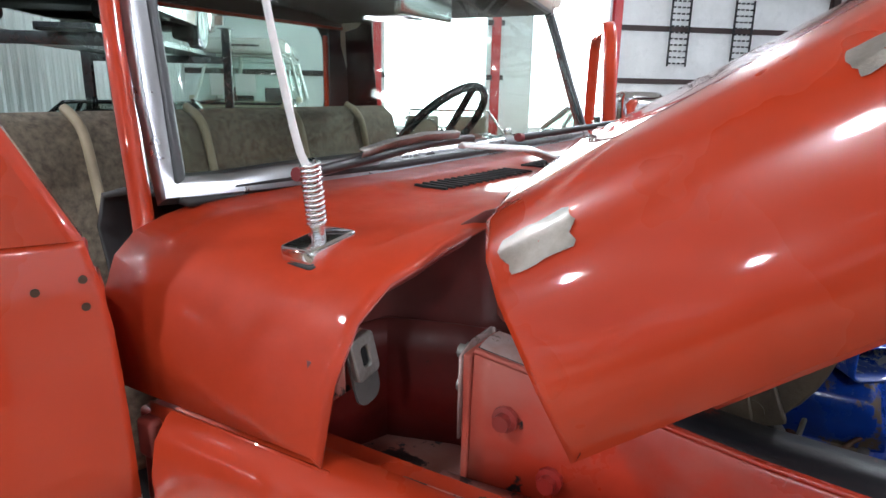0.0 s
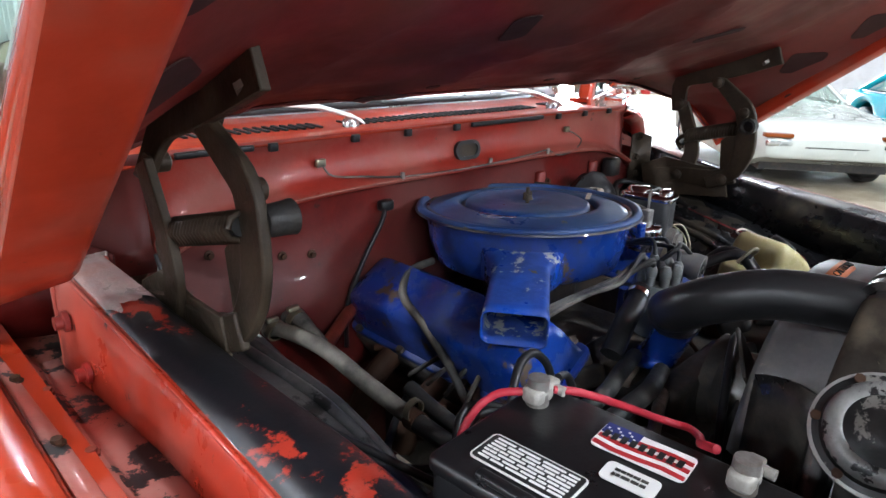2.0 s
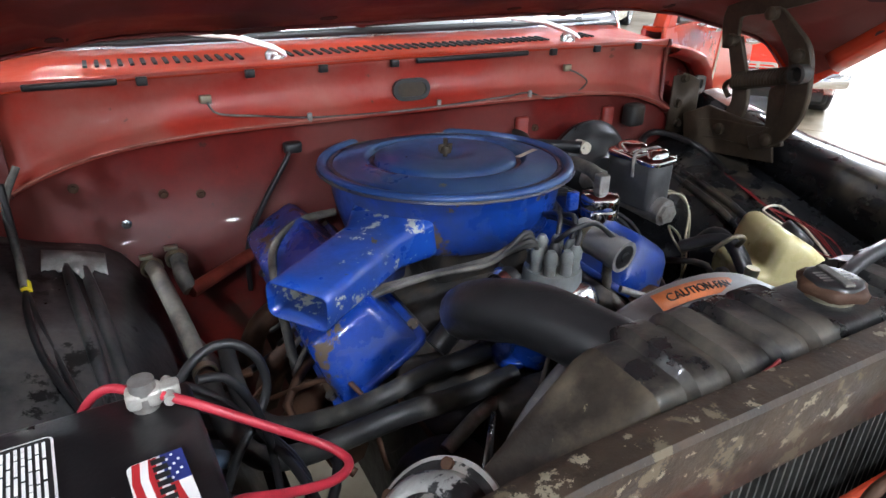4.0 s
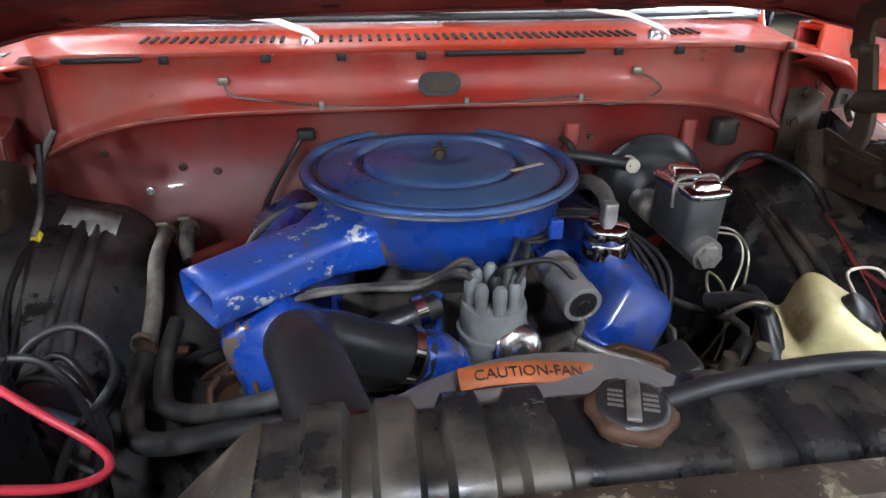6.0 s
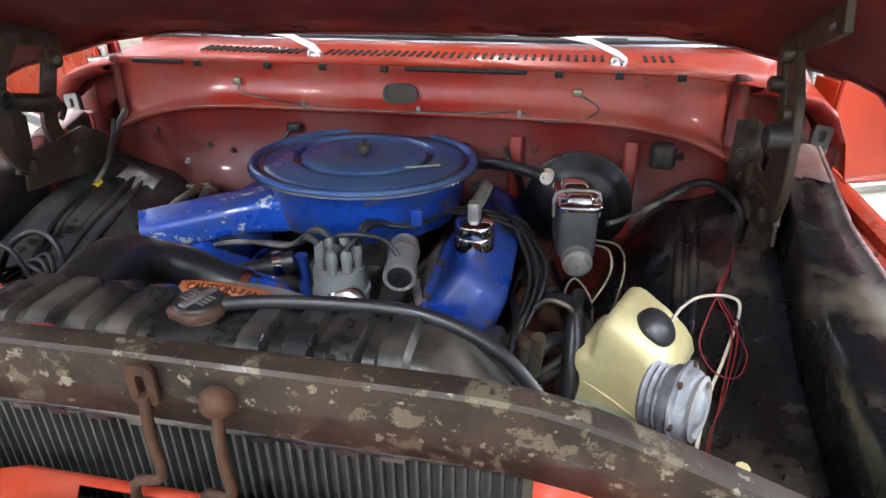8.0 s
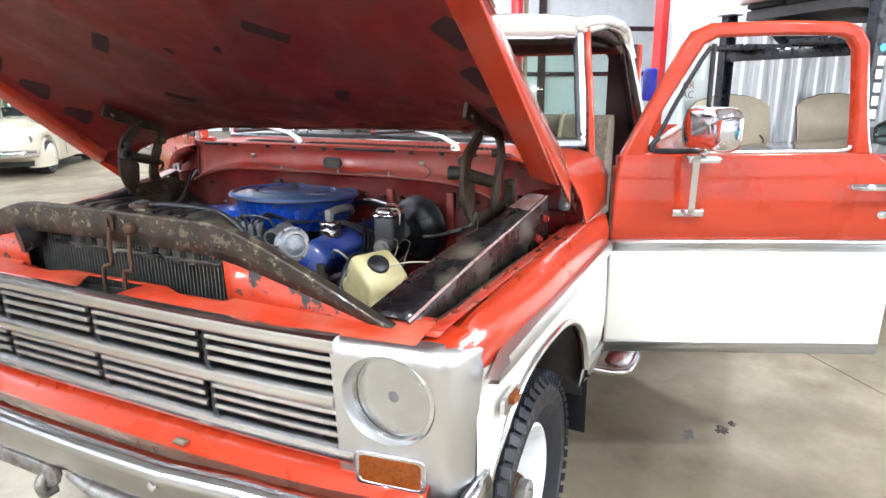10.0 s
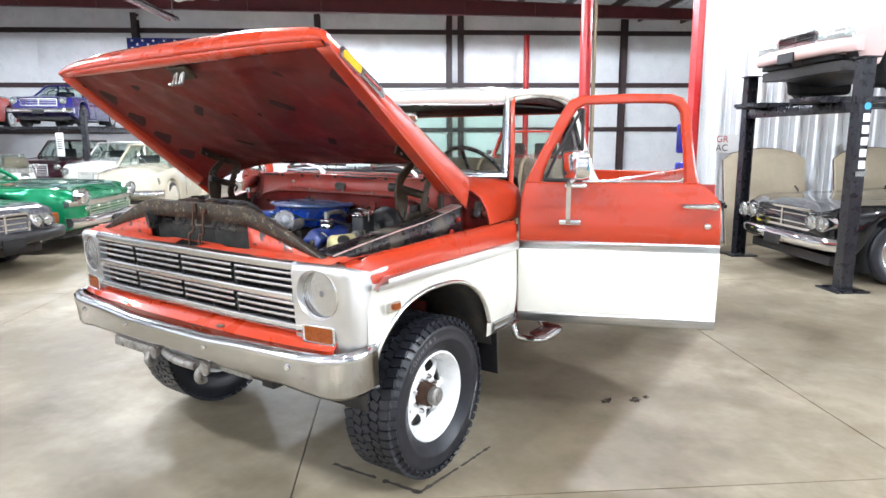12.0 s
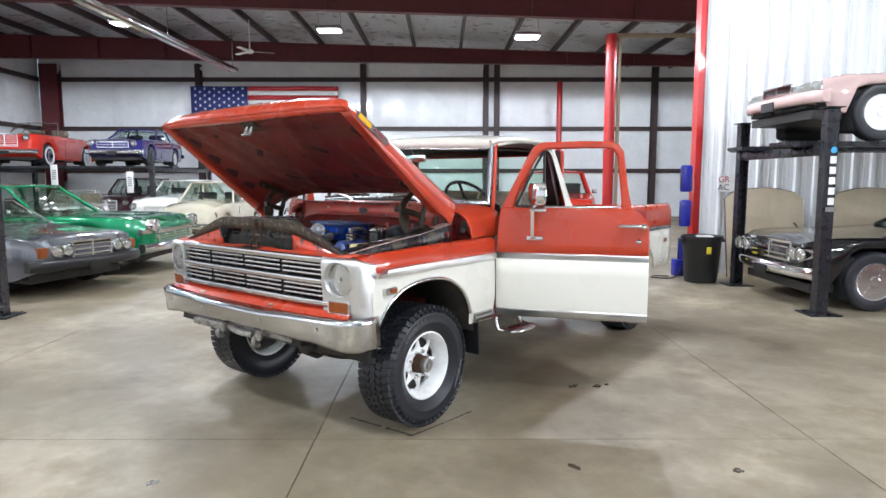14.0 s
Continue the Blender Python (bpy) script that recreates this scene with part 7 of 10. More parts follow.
# distributor, coil, leads
di = empty_part("distributor", truck)
dm = Matrix.Translation((0.016, 1.04, 0))
put("body", lathe([(0.028, 0.97), (0.032, 1.05), (0.044, 1.06), (0.046, 1.09), (0.043, 1.094)], 24, dm), M["grey_cap"], di)
put("cap", lathe([(0.046, 1.088), (0.049, 1.09), (0.049, 1.096), (0.045, 1.098), (0.044, 1.13), (0.042, 1.136), (0.02, 1.137), (0.0, 1.137)], 28, dm), M["grey_cap"], di, sharp=25)
leads = []
for k in range(9):
    a = 2 * math.pi * k / 8
    px, py = (0.016 + 0.031 * math.cos(a), 1.04 + 0.031 * math.sin(a)) if k < 8 else (0.016, 1.04)
    put("terminal_tower", lathe([(0.0088, 1.12), (0.0082, 1.152), (0.0098, 1.153), (0.0098, 1.166), (0.0055, 1.174), (0, 1.174)], 10, Matrix.Translation((px, py, 0))), M["grey_cap"] if k < 8 else M["rubber"], di)
    leads.append((px, py))
put("cap_clip", box((0.016, 0.996, 1.088), (0.01, 0.003, 0.035)), M["rust_edge"], di)
vm = to_axis((0.04, 1.0, 1.085), (0.1, -0.9, 0.42))
put("vacuum_can", lathe([(0.0, -0.01), (0.022, -0.008), (0.033, 0.0), (0.034, 0.006), (0.03, 0.012), (0.02, 0.016), (0.012, 0.017), (0.009, 0.026), (0, 0.026)], 26, vm), M["alu"], di)
put("vacuum_arm", tube([(0.035, 1.03, 1.075), (0.04, 1.0, 1.08)], 0.009, 8, 1), M["steel"], di)
co = empty_part("ignition_coil", truck)
c0, c1 = Vector((0.126, 1.01, 1.14)), Vector((0.112, 1.1, 1.15))
cm = to_axis(c1, c0 - c1)
ln = (c1 - c0).length
put("can", lathe([(0.0, 0.0), (0.024, 0.0), (0.0245, 0.004), (0.0245, ln - 0.02), (0.0262, ln - 0.018), (0.0262, ln), (0.0265, ln + 0.002), (0.02, ln + 0.002)], 26, cm), M["shroud"], co)
put("tower_cap", lathe([(0.021, ln - 0.004), (0.02, ln + 0.002), (0.009, ln + 0.003), (0.008, ln + 0.006), (0, ln + 0.006)], 22, cm), M["rubber"], co)
put("strap", lathe([(0.0248, ln * 0.2), (0.0268, ln * 0.2), (0.0268, ln * 0.32), (0.0248, ln * 0.32)], 26, cm, False), M["copper"], co)
put("bracket", tube([tuple(c0.lerp(c1, 0.5) + Vector((0.02, 0, -0.03))), (0.15, 1.05, 1.05), (0.19, 1.0, 1.0), (0.26, 1.0, 0.98)], 0.008, 6, 4), M["steel"], co)

wires = empty_part("spark_plug_leads", truck)
for k in range(4):
    o = 0.011 * k
    x, y = leads[3 + (k % 2)]
    put("lead", tube([(x, y, 1.17), (x - 0.02, y - 0.004, 1.19 - 0.003 * k), (-0.08, 1.06 + o, 1.152 - 0.4 * o), (-0.16, 1.08 + o, 1.142 - 0.5 * o), (-0.24, 1.1 + o, 1.12 - 0.3 * o), (-0.31, 1.14 + 1.6 * o, 1.07), (-0.355, 1.16 + 4 * o, 0.98)], 0.0042, 6, 5), M["rubber_dusty"], wires)
for k in range(4):
    o = 0.012 * k
    x, y = leads[[0, 1, 7, 8][k]]
    put("lead", tube([(x, y, 1.17), (x + 0.015, y + 0.02, 1.2 - 0.004 * k), (0.07, 1.13 + o, 1.17), (0.12, 1.16 + o, 1.158), (0.17, 1.25 + o, 1.15), (0.30, 1.28 + 2 * o, 1.1), (0.34, 1.2 + 4 * o, 1.0)] if k < 3 else [(x, y, 1.175), (0.03, 1.02, 1.2), (0.09, 1.04, 1.19), (0.125, 1.03, 1.16)], 0.0042, 6, 5), M["rubber"], wires)
for k in range(3):
    put("vacuum_line", tube([(0.2, 1.4, 1.13), (0.27 + 0.015 * k, 1.3, 1.12 - 0.01 * k), (0.32 + 0.015 * k, 1.2, 1.06), (0.3, 1.1, 1.0 - 0.02 * k), (0.26, 1.06, 0.97)], 0.0045, 6, 5), M["rubber"], wires)
put("lead_separator", box((-0.29, 1.15, 1.085), (0.012, 0.07, 0.03), None), M["rubber"], wires)

# water outlet, upper hose, heater hoses
wo = empty_part("water_outlet", truck)
put("neck", tube([(-0.05, 0.99, 1.03), (-0.055, 0.97, 1.08), (-0.07, 0.955, 1.115), (-0.1, 0.94, 1.132)], 0.032, 10, 4), M["blue"], wo)
put("flange", rbox((-0.05, 1.0, 1.03), (0.11, 0.06, 0.014), 0.025), M["blue"], wo)
put("sender", tube([(-0.06, 1.065, 1.04), (-0.06, 1.062, 1.135)], 0.011, 8, 1), M["blue"], wo)
uh = empty_part("upper_radiator_hose", truck)
put("hose", tube([(-0.165, 0.675, 1.245), (-0.18, 0.715, 1.252), (-0.2, 0.79, 1.248), (-0.217, 0.855, 1.225), (-0.212, 0.9, 1.195), (-0.185, 0.925, 1.175), (-0.145, 0.936, 1.15), (-0.085, 0.945, 1.125)], 0.032, 16, 7), M["rubber"], uh, "thick black rubber radiator hose")
put("clamp", lathe([(0.0325, -0.006), (0.0345, -0.006), (0.0345, 0.006), (0.0325, 0.006)], 24, to_axis((-0.105, 0.942, 1.135), (0.75, 0.1, -0.35)), False), M["chrome"], uh)
put("clamp", lathe([(0.0325, -0.006), (0.0345, -0.006), (0.0345, 0.006), (0.0325, 0.006)], 24, to_axis((-0.17, 0.69, 1.249), (-0.2, 0.9, 0.12)), False), M["chrome"], uh)
bh = empty_part("bypass_hose", truck)
put("hose", tube([(-0.2, 1.0, 1.08), (-0.15, 1.01, 1.115), (-0.1, 1.02, 1.13), (-0.06, 1.035, 1.138)], 0.018, 10, 5), M["rubber"], bh)
put("clamp", lathe([(0.0195, -0.007), (0.021, -0.007), (0.021, 0.007), (0.0195, 0.007)], 20, to_axis((-0.083, 1.028, 1.134), (0.9, 0.25, 0.15)), False), M["chrome"], bh)
hh = empty_part("heater_hoses", truck)
put("hose", tube([(-0.513, 1.488, 1.045), (-0.508, 1.44, 1.06), (-0.498, 1.34, 1.062), (-0.484, 1.25, 1.034), (-0.474, 1.155, 1.012)], 0.0132, 10, 5), M["hose_pale"], hh, "dusty grey heater hose")
put("hose", tube([(-0.474, 1.16, 1.013), (-0.47, 1.09, 1.004), (-0.462, 1.03, 1.004), (-0.44, 0.975, 1.012), (-0.4, 0.942, 1.03), (-0.336, 0.925, 1.052), (-0.281, 0.919, 1.062), (-0.2, 0.93, 1.05), (-0.1, 0.96, 1.03)], 0.0145, 12, 5), M["hose_dark"], hh, "dusty black lower heater hose")
put("hose_clamp", tube([(-0.4735, 1.16, 1.0125), (-0.4735, 1.142, 1.01)], 0.0165, 14, 1), M["rust_edge"], hh)
put("hose_clamp", rbox((-0.445, 1.15, 1.012), (0.06, 0.014, 0.006), 0.002), M["rust_edge"], hh)
put("hose", tube([(-0.472, 1.49, 1.055), (-0.468, 1.455, 1.065), (-0.468, 1.42, 1.05), (-0.46, 1.395, 1.03)], 0.0135, 10, 5), M["rubber_dusty"], hh)
put("hose", tube([(-0.44, 1.2, 1.03), (-0.442, 1.14, 1.018), (-0.436, 1.08, 1.008), (-0.413, 1.024, 1.012), (-0.352, 0.984, 1.034), (-0.293, 0.956, 1.066), (-0.22, 0.97, 1.07), (-0.12, 1.0, 1.05)], 0.0125, 12, 5), M["hose_dark"], hh)
put("rusty_pipe", tube([(-0.46, 1.392, 1.03), (-0.4, 1.435, 1.034), (-0.34, 1.476, 1.037), (-0.29, 1.5, 1.04)], 0.0125, 8, 4), M["rust_red"], hh, "rusted red heater pipe")
for x, z in ((-0.511, 1.053), (-0.47, 1.062)):
    put("hose_clamp", lathe([(0.0145, -0.006), (0.0185, -0.006), (0.0185, 0.006), (0.0145, 0.006)], 20, to_axis((x, 1.462, z), (0, 1, 0.3)), False), M["copper"], hh)
    put("clamp_tail", box((x - 0.006, 1.462, z + 0.022), (0.022, 0.01, 0.008), None), M["copper"], hh, bevel=0.002)
put("hose_strap", lathe([(0.0142, -0.005), (0.017, -0.005), (0.017, 0.005), (0.0142, 0.005)], 20, to_axis((-0.476, 1.15, 1.03), (0.05, -0.95, -0.05)), False), M["copper"], hh)

# front of the engine: shroud, fan, pulleys, alternator
sh = empty_part("fan_shroud", truck)
arc = [radians(8 + 164 * k / 30) for k in range(31)]
put("shell", loft([[(0.0 + r * math.cos(a), y, 1.0 + r * math.sin(a) * 0.985) for a in arc] for y, r in ((0.675, 0.262), (0.70, 0.258), (0.735, 0.25), (0.79, 0.246), (0.80, 0.238))]), M["shroud"], sh, "grey plastic fan shroud", thick=0.004)
put("cheek", join(box((-0.27, 0.69, 1.05), (0.08, 0.02, 0.28)), box((0.27, 0.69, 1.05), (0.08, 0.02, 0.28))), M["shroud"], sh, bevel=0.01)
lm = basis((-0.018, 0.757, 1.2505), (1, 0, 0), (0, 0.95, 0.31), (0, -0.31, 0.95)) @ Matrix.Scale(0.85, 4)
put("caution_label", loft([[tuple(lm @ Vector((x, y, -2.0 * (x + 0.018) ** 2 + 0.0))) for y in (-0.0125, 0.0125)] for x in [-0.07 + 0.014 * k for k in range(11)]]), M["label_orange"], sh, "orange fan warning label", thick=-0.0008)


def text_geo(body, size, m, depth=0.0006, shear=0.0):
    cu = bpy.data.curves.new("text", "FONT")
    cu.body, cu.size, cu.extrude, cu.align_x, cu.align_y, cu.shear = body, size, depth, "CENTER", "CENTER", shear
    tmp = bpy.data.objects.new("text", cu)
    me = bpy.data.meshes.new_from_object(tmp)
    g = ([tuple(m @ v.co) for v in me.vertices], [tuple(p.vertices) for p in me.polygons])
    bpy.data.objects.remove(tmp), bpy.data.curves.remove(cu), bpy.data.meshes.remove(me)
    return g


tg = text_geo("CAUTION-FAN", 0.0165, Matrix.Identity(4))
tg = ([tuple(lm @ Vector((x, y, z + 0.0016 - 2.0 * (x + 0.018) ** 2))) for x, y, z in tg[0]], tg[1])
put("caution_text", tg, M["ink"], sh, smooth=False)
fn = empty_part("fan", truck)
for k in range(6):
    put("blade", box((0, 0, 0.12), (0.075, 0.006, 0.17), Matrix.Translation((0, 0.83, 1.0)) @ Matrix.Rotation(2 * math.pi * k / 6 + 0.2, 4, "Y") @ Matrix.Rotation(radians(28), 4, "Z")), M["cast"], fn, bevel=0.002)
put("fan_clutch", lathe([(0, -0.03), (0.06, -0.03), (0.07, 0.0), (0.06, 0.05), (0, 0.05)], 20, to_axis((0, 0.83, 1.0), (0, 1, 0))), M["steel"], fn)
for c, r in (((0, 0.89, 1.0), 0.08), ((0.0, 0.9, 0.74), 0.09)):
    put("pulley", lathe([(0, -0.02), (r, -0.02), (r * 0.86, 0.0), (r, 0.02), (0, 0.02)], 28, to_axis(c, (0, 1, 0))), M["cast"], fn)
al = empty_part("alternator", truck)
am2 = to_axis((-0.235, 0.86, 0.93), (0.0, -1, 0.0))
put("case", lathe([(0.0, -0.08), (0.06, -0.08), (0.072, -0.06), (0.072, 0.03), (0.06, 0.045), (0.03, 0.05), (0, 0.05)], 24, am2), M["cast"], al)
put("pulley", lathe([(0.0, 0.05), (0.036, 0.05), (0.03, 0.06), (0.036, 0.07), (0, 0.072)], 20, am2), M["steel"], al)
put("arm", tube([(-0.235, 0.9, 1.0), (-0.15, 0.93, 1.02), (-0.06, 0.94, 1.0)], 0.01, 6, 3), M["steel"], al)
put("belt", tube([(-0.235 + 0.04 * math.cos(a), 0.8, 0.93 + 0.04 * math.sin(a)) for a in (2.2, 3.1, 4.0)] + [(0.0, 0.89, 0.655), (0.09, 0.89, 0.74), (0.08, 0.89, 1.0), (0.0, 0.89, 1.08), (-0.2, 0.82, 0.98)], 0.007, 6, 4), M["rubber"], al)
ps = empty_part("power_steering_pump", truck)
put("reservoir", rbox((0.25, 0.93, 0.95), (0.12, 0.16, 0.11), 0.04), M["cast"], ps)
put("tray", rbox((0.24, 0.985, 1.0), (0.12, 0.08, 0.03), 0.01, 3), M["rust_edge"], ps)
put("stub", tube([(0.33, 0.98, 0.98), (0.335, 0.98, 1.06)], 0.012, 10, 1), M["copper"], ps)
put("hose", tube([(0.30, 0.95, 0.98), (0.36, 1.0, 1.05), (0.40, 1.04, 1.02), (0.42, 1.06, 0.9)], 0.012, 8, 5), M["rubber"], ps)
put("hose", tube([(0.36, 1.1, 1.07), (0.4, 1.03, 1.1), (0.405, 0.97, 1.02), (0.38, 0.93, 0.92)], 0.012, 8, 5), M["rubber"], ps)

# radiator
rd = empty_part("radiator", truck)
put("core", box((0.0, 0.64, 0.95), (0.7, 0.04, 0.5)), M["core"], rd, smooth=False)
fins = [box((-0.345 + 0.69 * k / 58, 0.615, 0.95), (0.0028, 0.012, 0.5)) for k in range(59)]
ff = put("radiator_fin", join(*fins), M["core_tube"], rd, smooth=False)
ff["kind"] = "stuff"
TK = (0.027, 0.655, 1.245)
prof = [(-0.352, 0.95, 0.02), (-0.345, 0.98, 0.1), (-0.3, 1.0, 0.56), (-0.262, 1.0, 0.92), (-0.25, 1.0, 0.98), (-0.24, 1.0, 1.0), (0.225, 1.0, 1.0), (0.24, 1.0, 0.97), (0.255, 1.0, 0.88), (0.335, 0.98, 0.12), (0.345, 0.95, 0.02)]


def tank_sec(off):
    """Half-round-shouldered section of the tank, from its front foot over the top to its back foot."""
    arc_ = [radians(90 * k / 5) for k in range(6)]
    front = [(-0.042 - off, 1.175)] + [(-0.026 - (0.016 + off) * math.cos(a), 1.269 + (0.016 + off) * math.sin(a)) for a in arc_]
    return front + [(-y, z) for y, z in reversed(front)]


put("top_tank", loft([[(TK[0] + x, TK[1] + dy * w, 1.175 + (dz - 1.175) * k) for dy, dz in tank_sec(0.0)] for x, w, k in prof], False, True), M["tank"], rd, "dirty black ribbed radiator tank", thick=0.003, sharp=40)
for k in range(12):
    x = TK[0] - 0.208 + 0.0455 * k
    if abs(x - 0.023) < 0.03 or x > 0.245:
        continue
    put("tank_rib", loft([[(x - 0.0165, TK[1] + a[0], a[1]), (x - 0.0115, TK[1] + b[0], b[1]), (x + 0.0115, TK[1] + b[0], b[1]), (x + 0.0165, TK[1] + a[0], a[1])] for a, b in zip(tank_sec(0.0003), tank_sec(0.0095))]), M["tank"], rd, sharp=28)
put("tank_seam", tube([(TK[0] + x, 0.608, 1.185) for x in (-0.3, 0, 0.3)], 0.006, 6, 1), M["tank"], rd)
sp_ = [[(-0.312 + 0.06 * k, 0.70 + 0.08 * k, lerp(1.19, 0.9, j / 8) - 0.03 * k * k * (1 - j / 8)) for k in (0, 0.3, 0.6, 0.85, 1.0)] for j in range(9)]
put("side_plate", loft(sp_), M["tank"], rd, "dark dusty radiator side plate", thick=0.004)
put("end_dust", loft([[(TK[0] + x + nx, TK[1] + dy * w, 1.175 + (dz - 1.175) * k + nz) for dy, dz in tank_sec(0.0)[1:-1]] for (x, w, k), nx, nz in zip(prof[:5], (-0.0015, -0.0015, -0.001, -0.001, 0.0), (0.0, 0.0, 0.001, 0.0015, 0.0015))]), M["tank_end"], rd, "brown dusty tank end", sharp=50)
rc = empty_part("radiator_cap", truck)
rm = Matrix.Translation((0.021, 0.655, 1.286)) @ Matrix.Scale(0.74, 4)
put("filler_neck", lathe([(0.03, -0.01), (0.028, 0.006), (0.032, 0.008), (0.032, 0.01)], 24, rm), M["copper"], rc)
n = 24
put("cap", loft([[tuple(rm @ Vector(((r + (0.004 if (k // 2) % 2 and 0 < z < 0.022 else 0)) * math.cos(2 * math.pi * k / n), (r + (0.004 if (k // 2) % 2 and 0 < z < 0.022 else 0)) * math.sin(2 * math.pi * k / n), z))) for k in range(n)] for r, z in ((0.03, 0.006), (0.037, 0.008), (0.038, 0.016), (0.033, 0.021), (0.026, 0.023))], True, True), M["rust_edge"], rc, "rust-brown pressure cap")
put("cap_plate", lathe([(0.034, 0.0195), (0.032, 0.0235), (0.028, 0.025), (0.0, 0.0255)], 24, rm), M["rubber"], rc)
put("cap_bar", box((0, 0, 0.0265), (0.013, 0.054, 0.004), rm @ Matrix.Rotation(radians(-20), 4, "Z")), M["rubber_dusty"], rc, bevel=0.001)
for sx in (-1, 1):
    put("cap_print", moved(bars_of_text(0.014, 0.026, 4, random.Random(5)), rm @ Matrix.Rotation(radians(-20), 4, "Z") @ Matrix.Translation((sx * 0.0155, 0, 0.0262))), M["steel"], rc)
put("overflow_hose", tube([(0.045, 0.66, 1.297), (0.09, 0.67, 1.299), (0.17, 0.682, 1.297), (0.24, 0.685, 1.292), (0.3, 0.682, 1.272), (0.345, 0.675, 1.237), (0.38, 0.665, 1.18), (0.39, 0.655, 1.1)], 0.0075, 8, 6), M["rubber"], rc)
wl = empty_part("loom_on_support", truck)
for k, mt in enumerate(("red_wire", "red_wire", "rubber")):
    put("wire", tube([(-0.42, 0.618, 1.226), (-0.3, 0.616 + 0.002 * k, 1.244 + 0.002 * k), (-0.12, 0.616 + 0.002 * k, 1.249 + 0.002 * k), (-0.02, 0.616, 1.242)], 0.0012, 6, 5), M[mt], wl)
put("loop", tube([(-0.2, 0.607, 1.262), (-0.17, 0.6, 1.282), (-0.13, 0.602, 1.29), (-0.11, 0.608, 1.286), (-0.108, 0.612, 1.262)], 0.0014, 6, 5), M["red_wire"], wl)
put("cable_tie", rbox((-0.02, 0.6, 1.255), (0.007, 0.024, 0.009), 0.003), M["rubber"], wl)

# black horn and silver finned alternator on the radiator support
for s, c, ax, mt in ((-1, (-0.388, 0.63, 1.212), (-0.72, -0.12, 0.68), "black_horn"), (1, (0.488, 0.664, 1.238), (0.87, -0.45, 0.1), "silver_horn")):
    if mt not in M:
        M["black_horn"] = material("flaking_black_horn_paint", (0.018, 0.018, 0.018), 0.45, 0.2, 0, 0.3, 20, 0.15, 160, wear=((0.2, 0.19, 0.17), 0.40, 24, 0.5))
        M["silver_horn"] = material("corroded_cast_aluminium", (0.15, 0.155, 0.165), 0.5, 0.5, 0, 0.35, 26, 0.4, 120, dust=((0.4, 0.41, 0.43), 0.42, 16))
    hn = empty_part("horn", truck)
    m = to_axis(c, ax) @ Matrix.Scale(0.58 if s > 0 else 0.8, 4)
    put("shell", lathe([(0.0, -0.03), (0.045, -0.028), (0.06, -0.015), (0.064, 0.0), (0.071, 0.001), (0.071, 0.006), (0.062, 0.008), (0.058, 0.02), (0.05, 0.026), (0.03, 0.028), (0.026, 0.034), (0.012, 0.036), (0, 0.036)], 36, m), M[mt], hn)
    for k in range(6):
        a = 2 * math.pi * k / 6
        put("screw", lathe([(0.006, 0), (0.006, 0.006), (0, 0.007)], 8, m @ Matrix.Translation((0.066 * math.cos(a), 0.066 * math.sin(a), 0.005))), M["rust_edge"], hn)
    # the silver casting stands for the alternator, built on the horn's shape
    if s > 0:
        put("finned_body", lathe([(0.0, -0.058), (0.035, -0.056)] + [(0.05 + 0.006 * (k % 2), -0.053 + 0.0055 * k) for k in range(8)] + [(0.05, -0.01)], 28, m), M[mt], hn, "grey corroded finned casting", sharp=20)
        put("face_ring", lathe([(0.05, 0.022), (0.054, 0.03), (0.046, 0.034), (0.042, 0.026)], 28, m), M["shroud"], hn)
        put("bracket", tube([tuple(m @ Vector((0, -0.03, -0.06))), (c[0], 0.61, 1.2)], 0.009, 6, 1), M["steel"], hn)
        continue
    put("flange_edge", lathe([(0.0705, 0.0), (0.0735, 0.002), (0.0735, 0.006), (0.0695, 0.0075)], 40, m, False), M["bare_pale"], hn, "worn grey flange edge")
    put("flaked_ring", lathe([(0.0605, 0.0095), (0.0585, 0.0212), (0.0505, 0.0275), (0.042, 0.0288), (0.04, 0.0275)], 40, m, False), M["horn_grey"], hn, "grey flaking ring")
    put("trumpet", tube([tuple(m @ Vector((0, 0, -0.02))), tuple(m @ Vector((0.05, 0.02, -0.05))), tuple(m @ Vector((0.1, 0.0, -0.04)))], lambda t: 0.02 + 0.02 * t, 12, 4), M[mt], hn)
    put("bracket", tube([tuple(m @ Vector((-0.03, 0, -0.03))), (c[0], 0.6, c[2] - 0.05)], 0.009, 6, 1), M["steel"], hn)

# brakes
bk = empty_part("brake_booster", truck)
bm_ = to_axis((0.4, 1.47, 1.112), (0, -1, 0)) @ Matrix.Diagonal((0.9, 0.9, 1, 1))
put("drum", lathe([(0.06, 0.0), (0.1, 0.006), (0.114, 0.02), (0.118, 0.034), (0.122, 0.036), (0.122, 0.042), (0.114, 0.046), (0.106, 0.065), (0.085, 0.078), (0.05, 0.084), (0.045, 0.092), (0, 0.092)], 40, bm_), M["battery"], bk)
put("check_valve", tube([(0.335, 1.39, 1.185), (0.333, 1.36, 1.187)], 0.013, 12, 1), M["white_wire"], bk)
put("vacuum_hose", tube([(0.333, 1.37, 1.187), (0.29, 1.39, 1.19), (0.22, 1.42, 1.19), (0.12, 1.45, 1.17)], 0.012, 8, 5), M["rubber"], bk)
mc = empty_part("master_cylinder", truck)
mm = Matrix.Translation((0.392, 1.262, 0)) @ Matrix.Rotation(radians(8), 4, "Z")
put("reservoir_body", rbox((0, 0, 1.142), (0.068, 0.115, 0.095), 0.014, 3, mm), M["cast_grey"], mc)
put("bore", tube([tuple(mm @ Vector((0, -0.075, 1.095))), tuple(mm @ Vector((0, 0.13, 1.11)))], 0.027, 14, 1), M["steel"], mc)
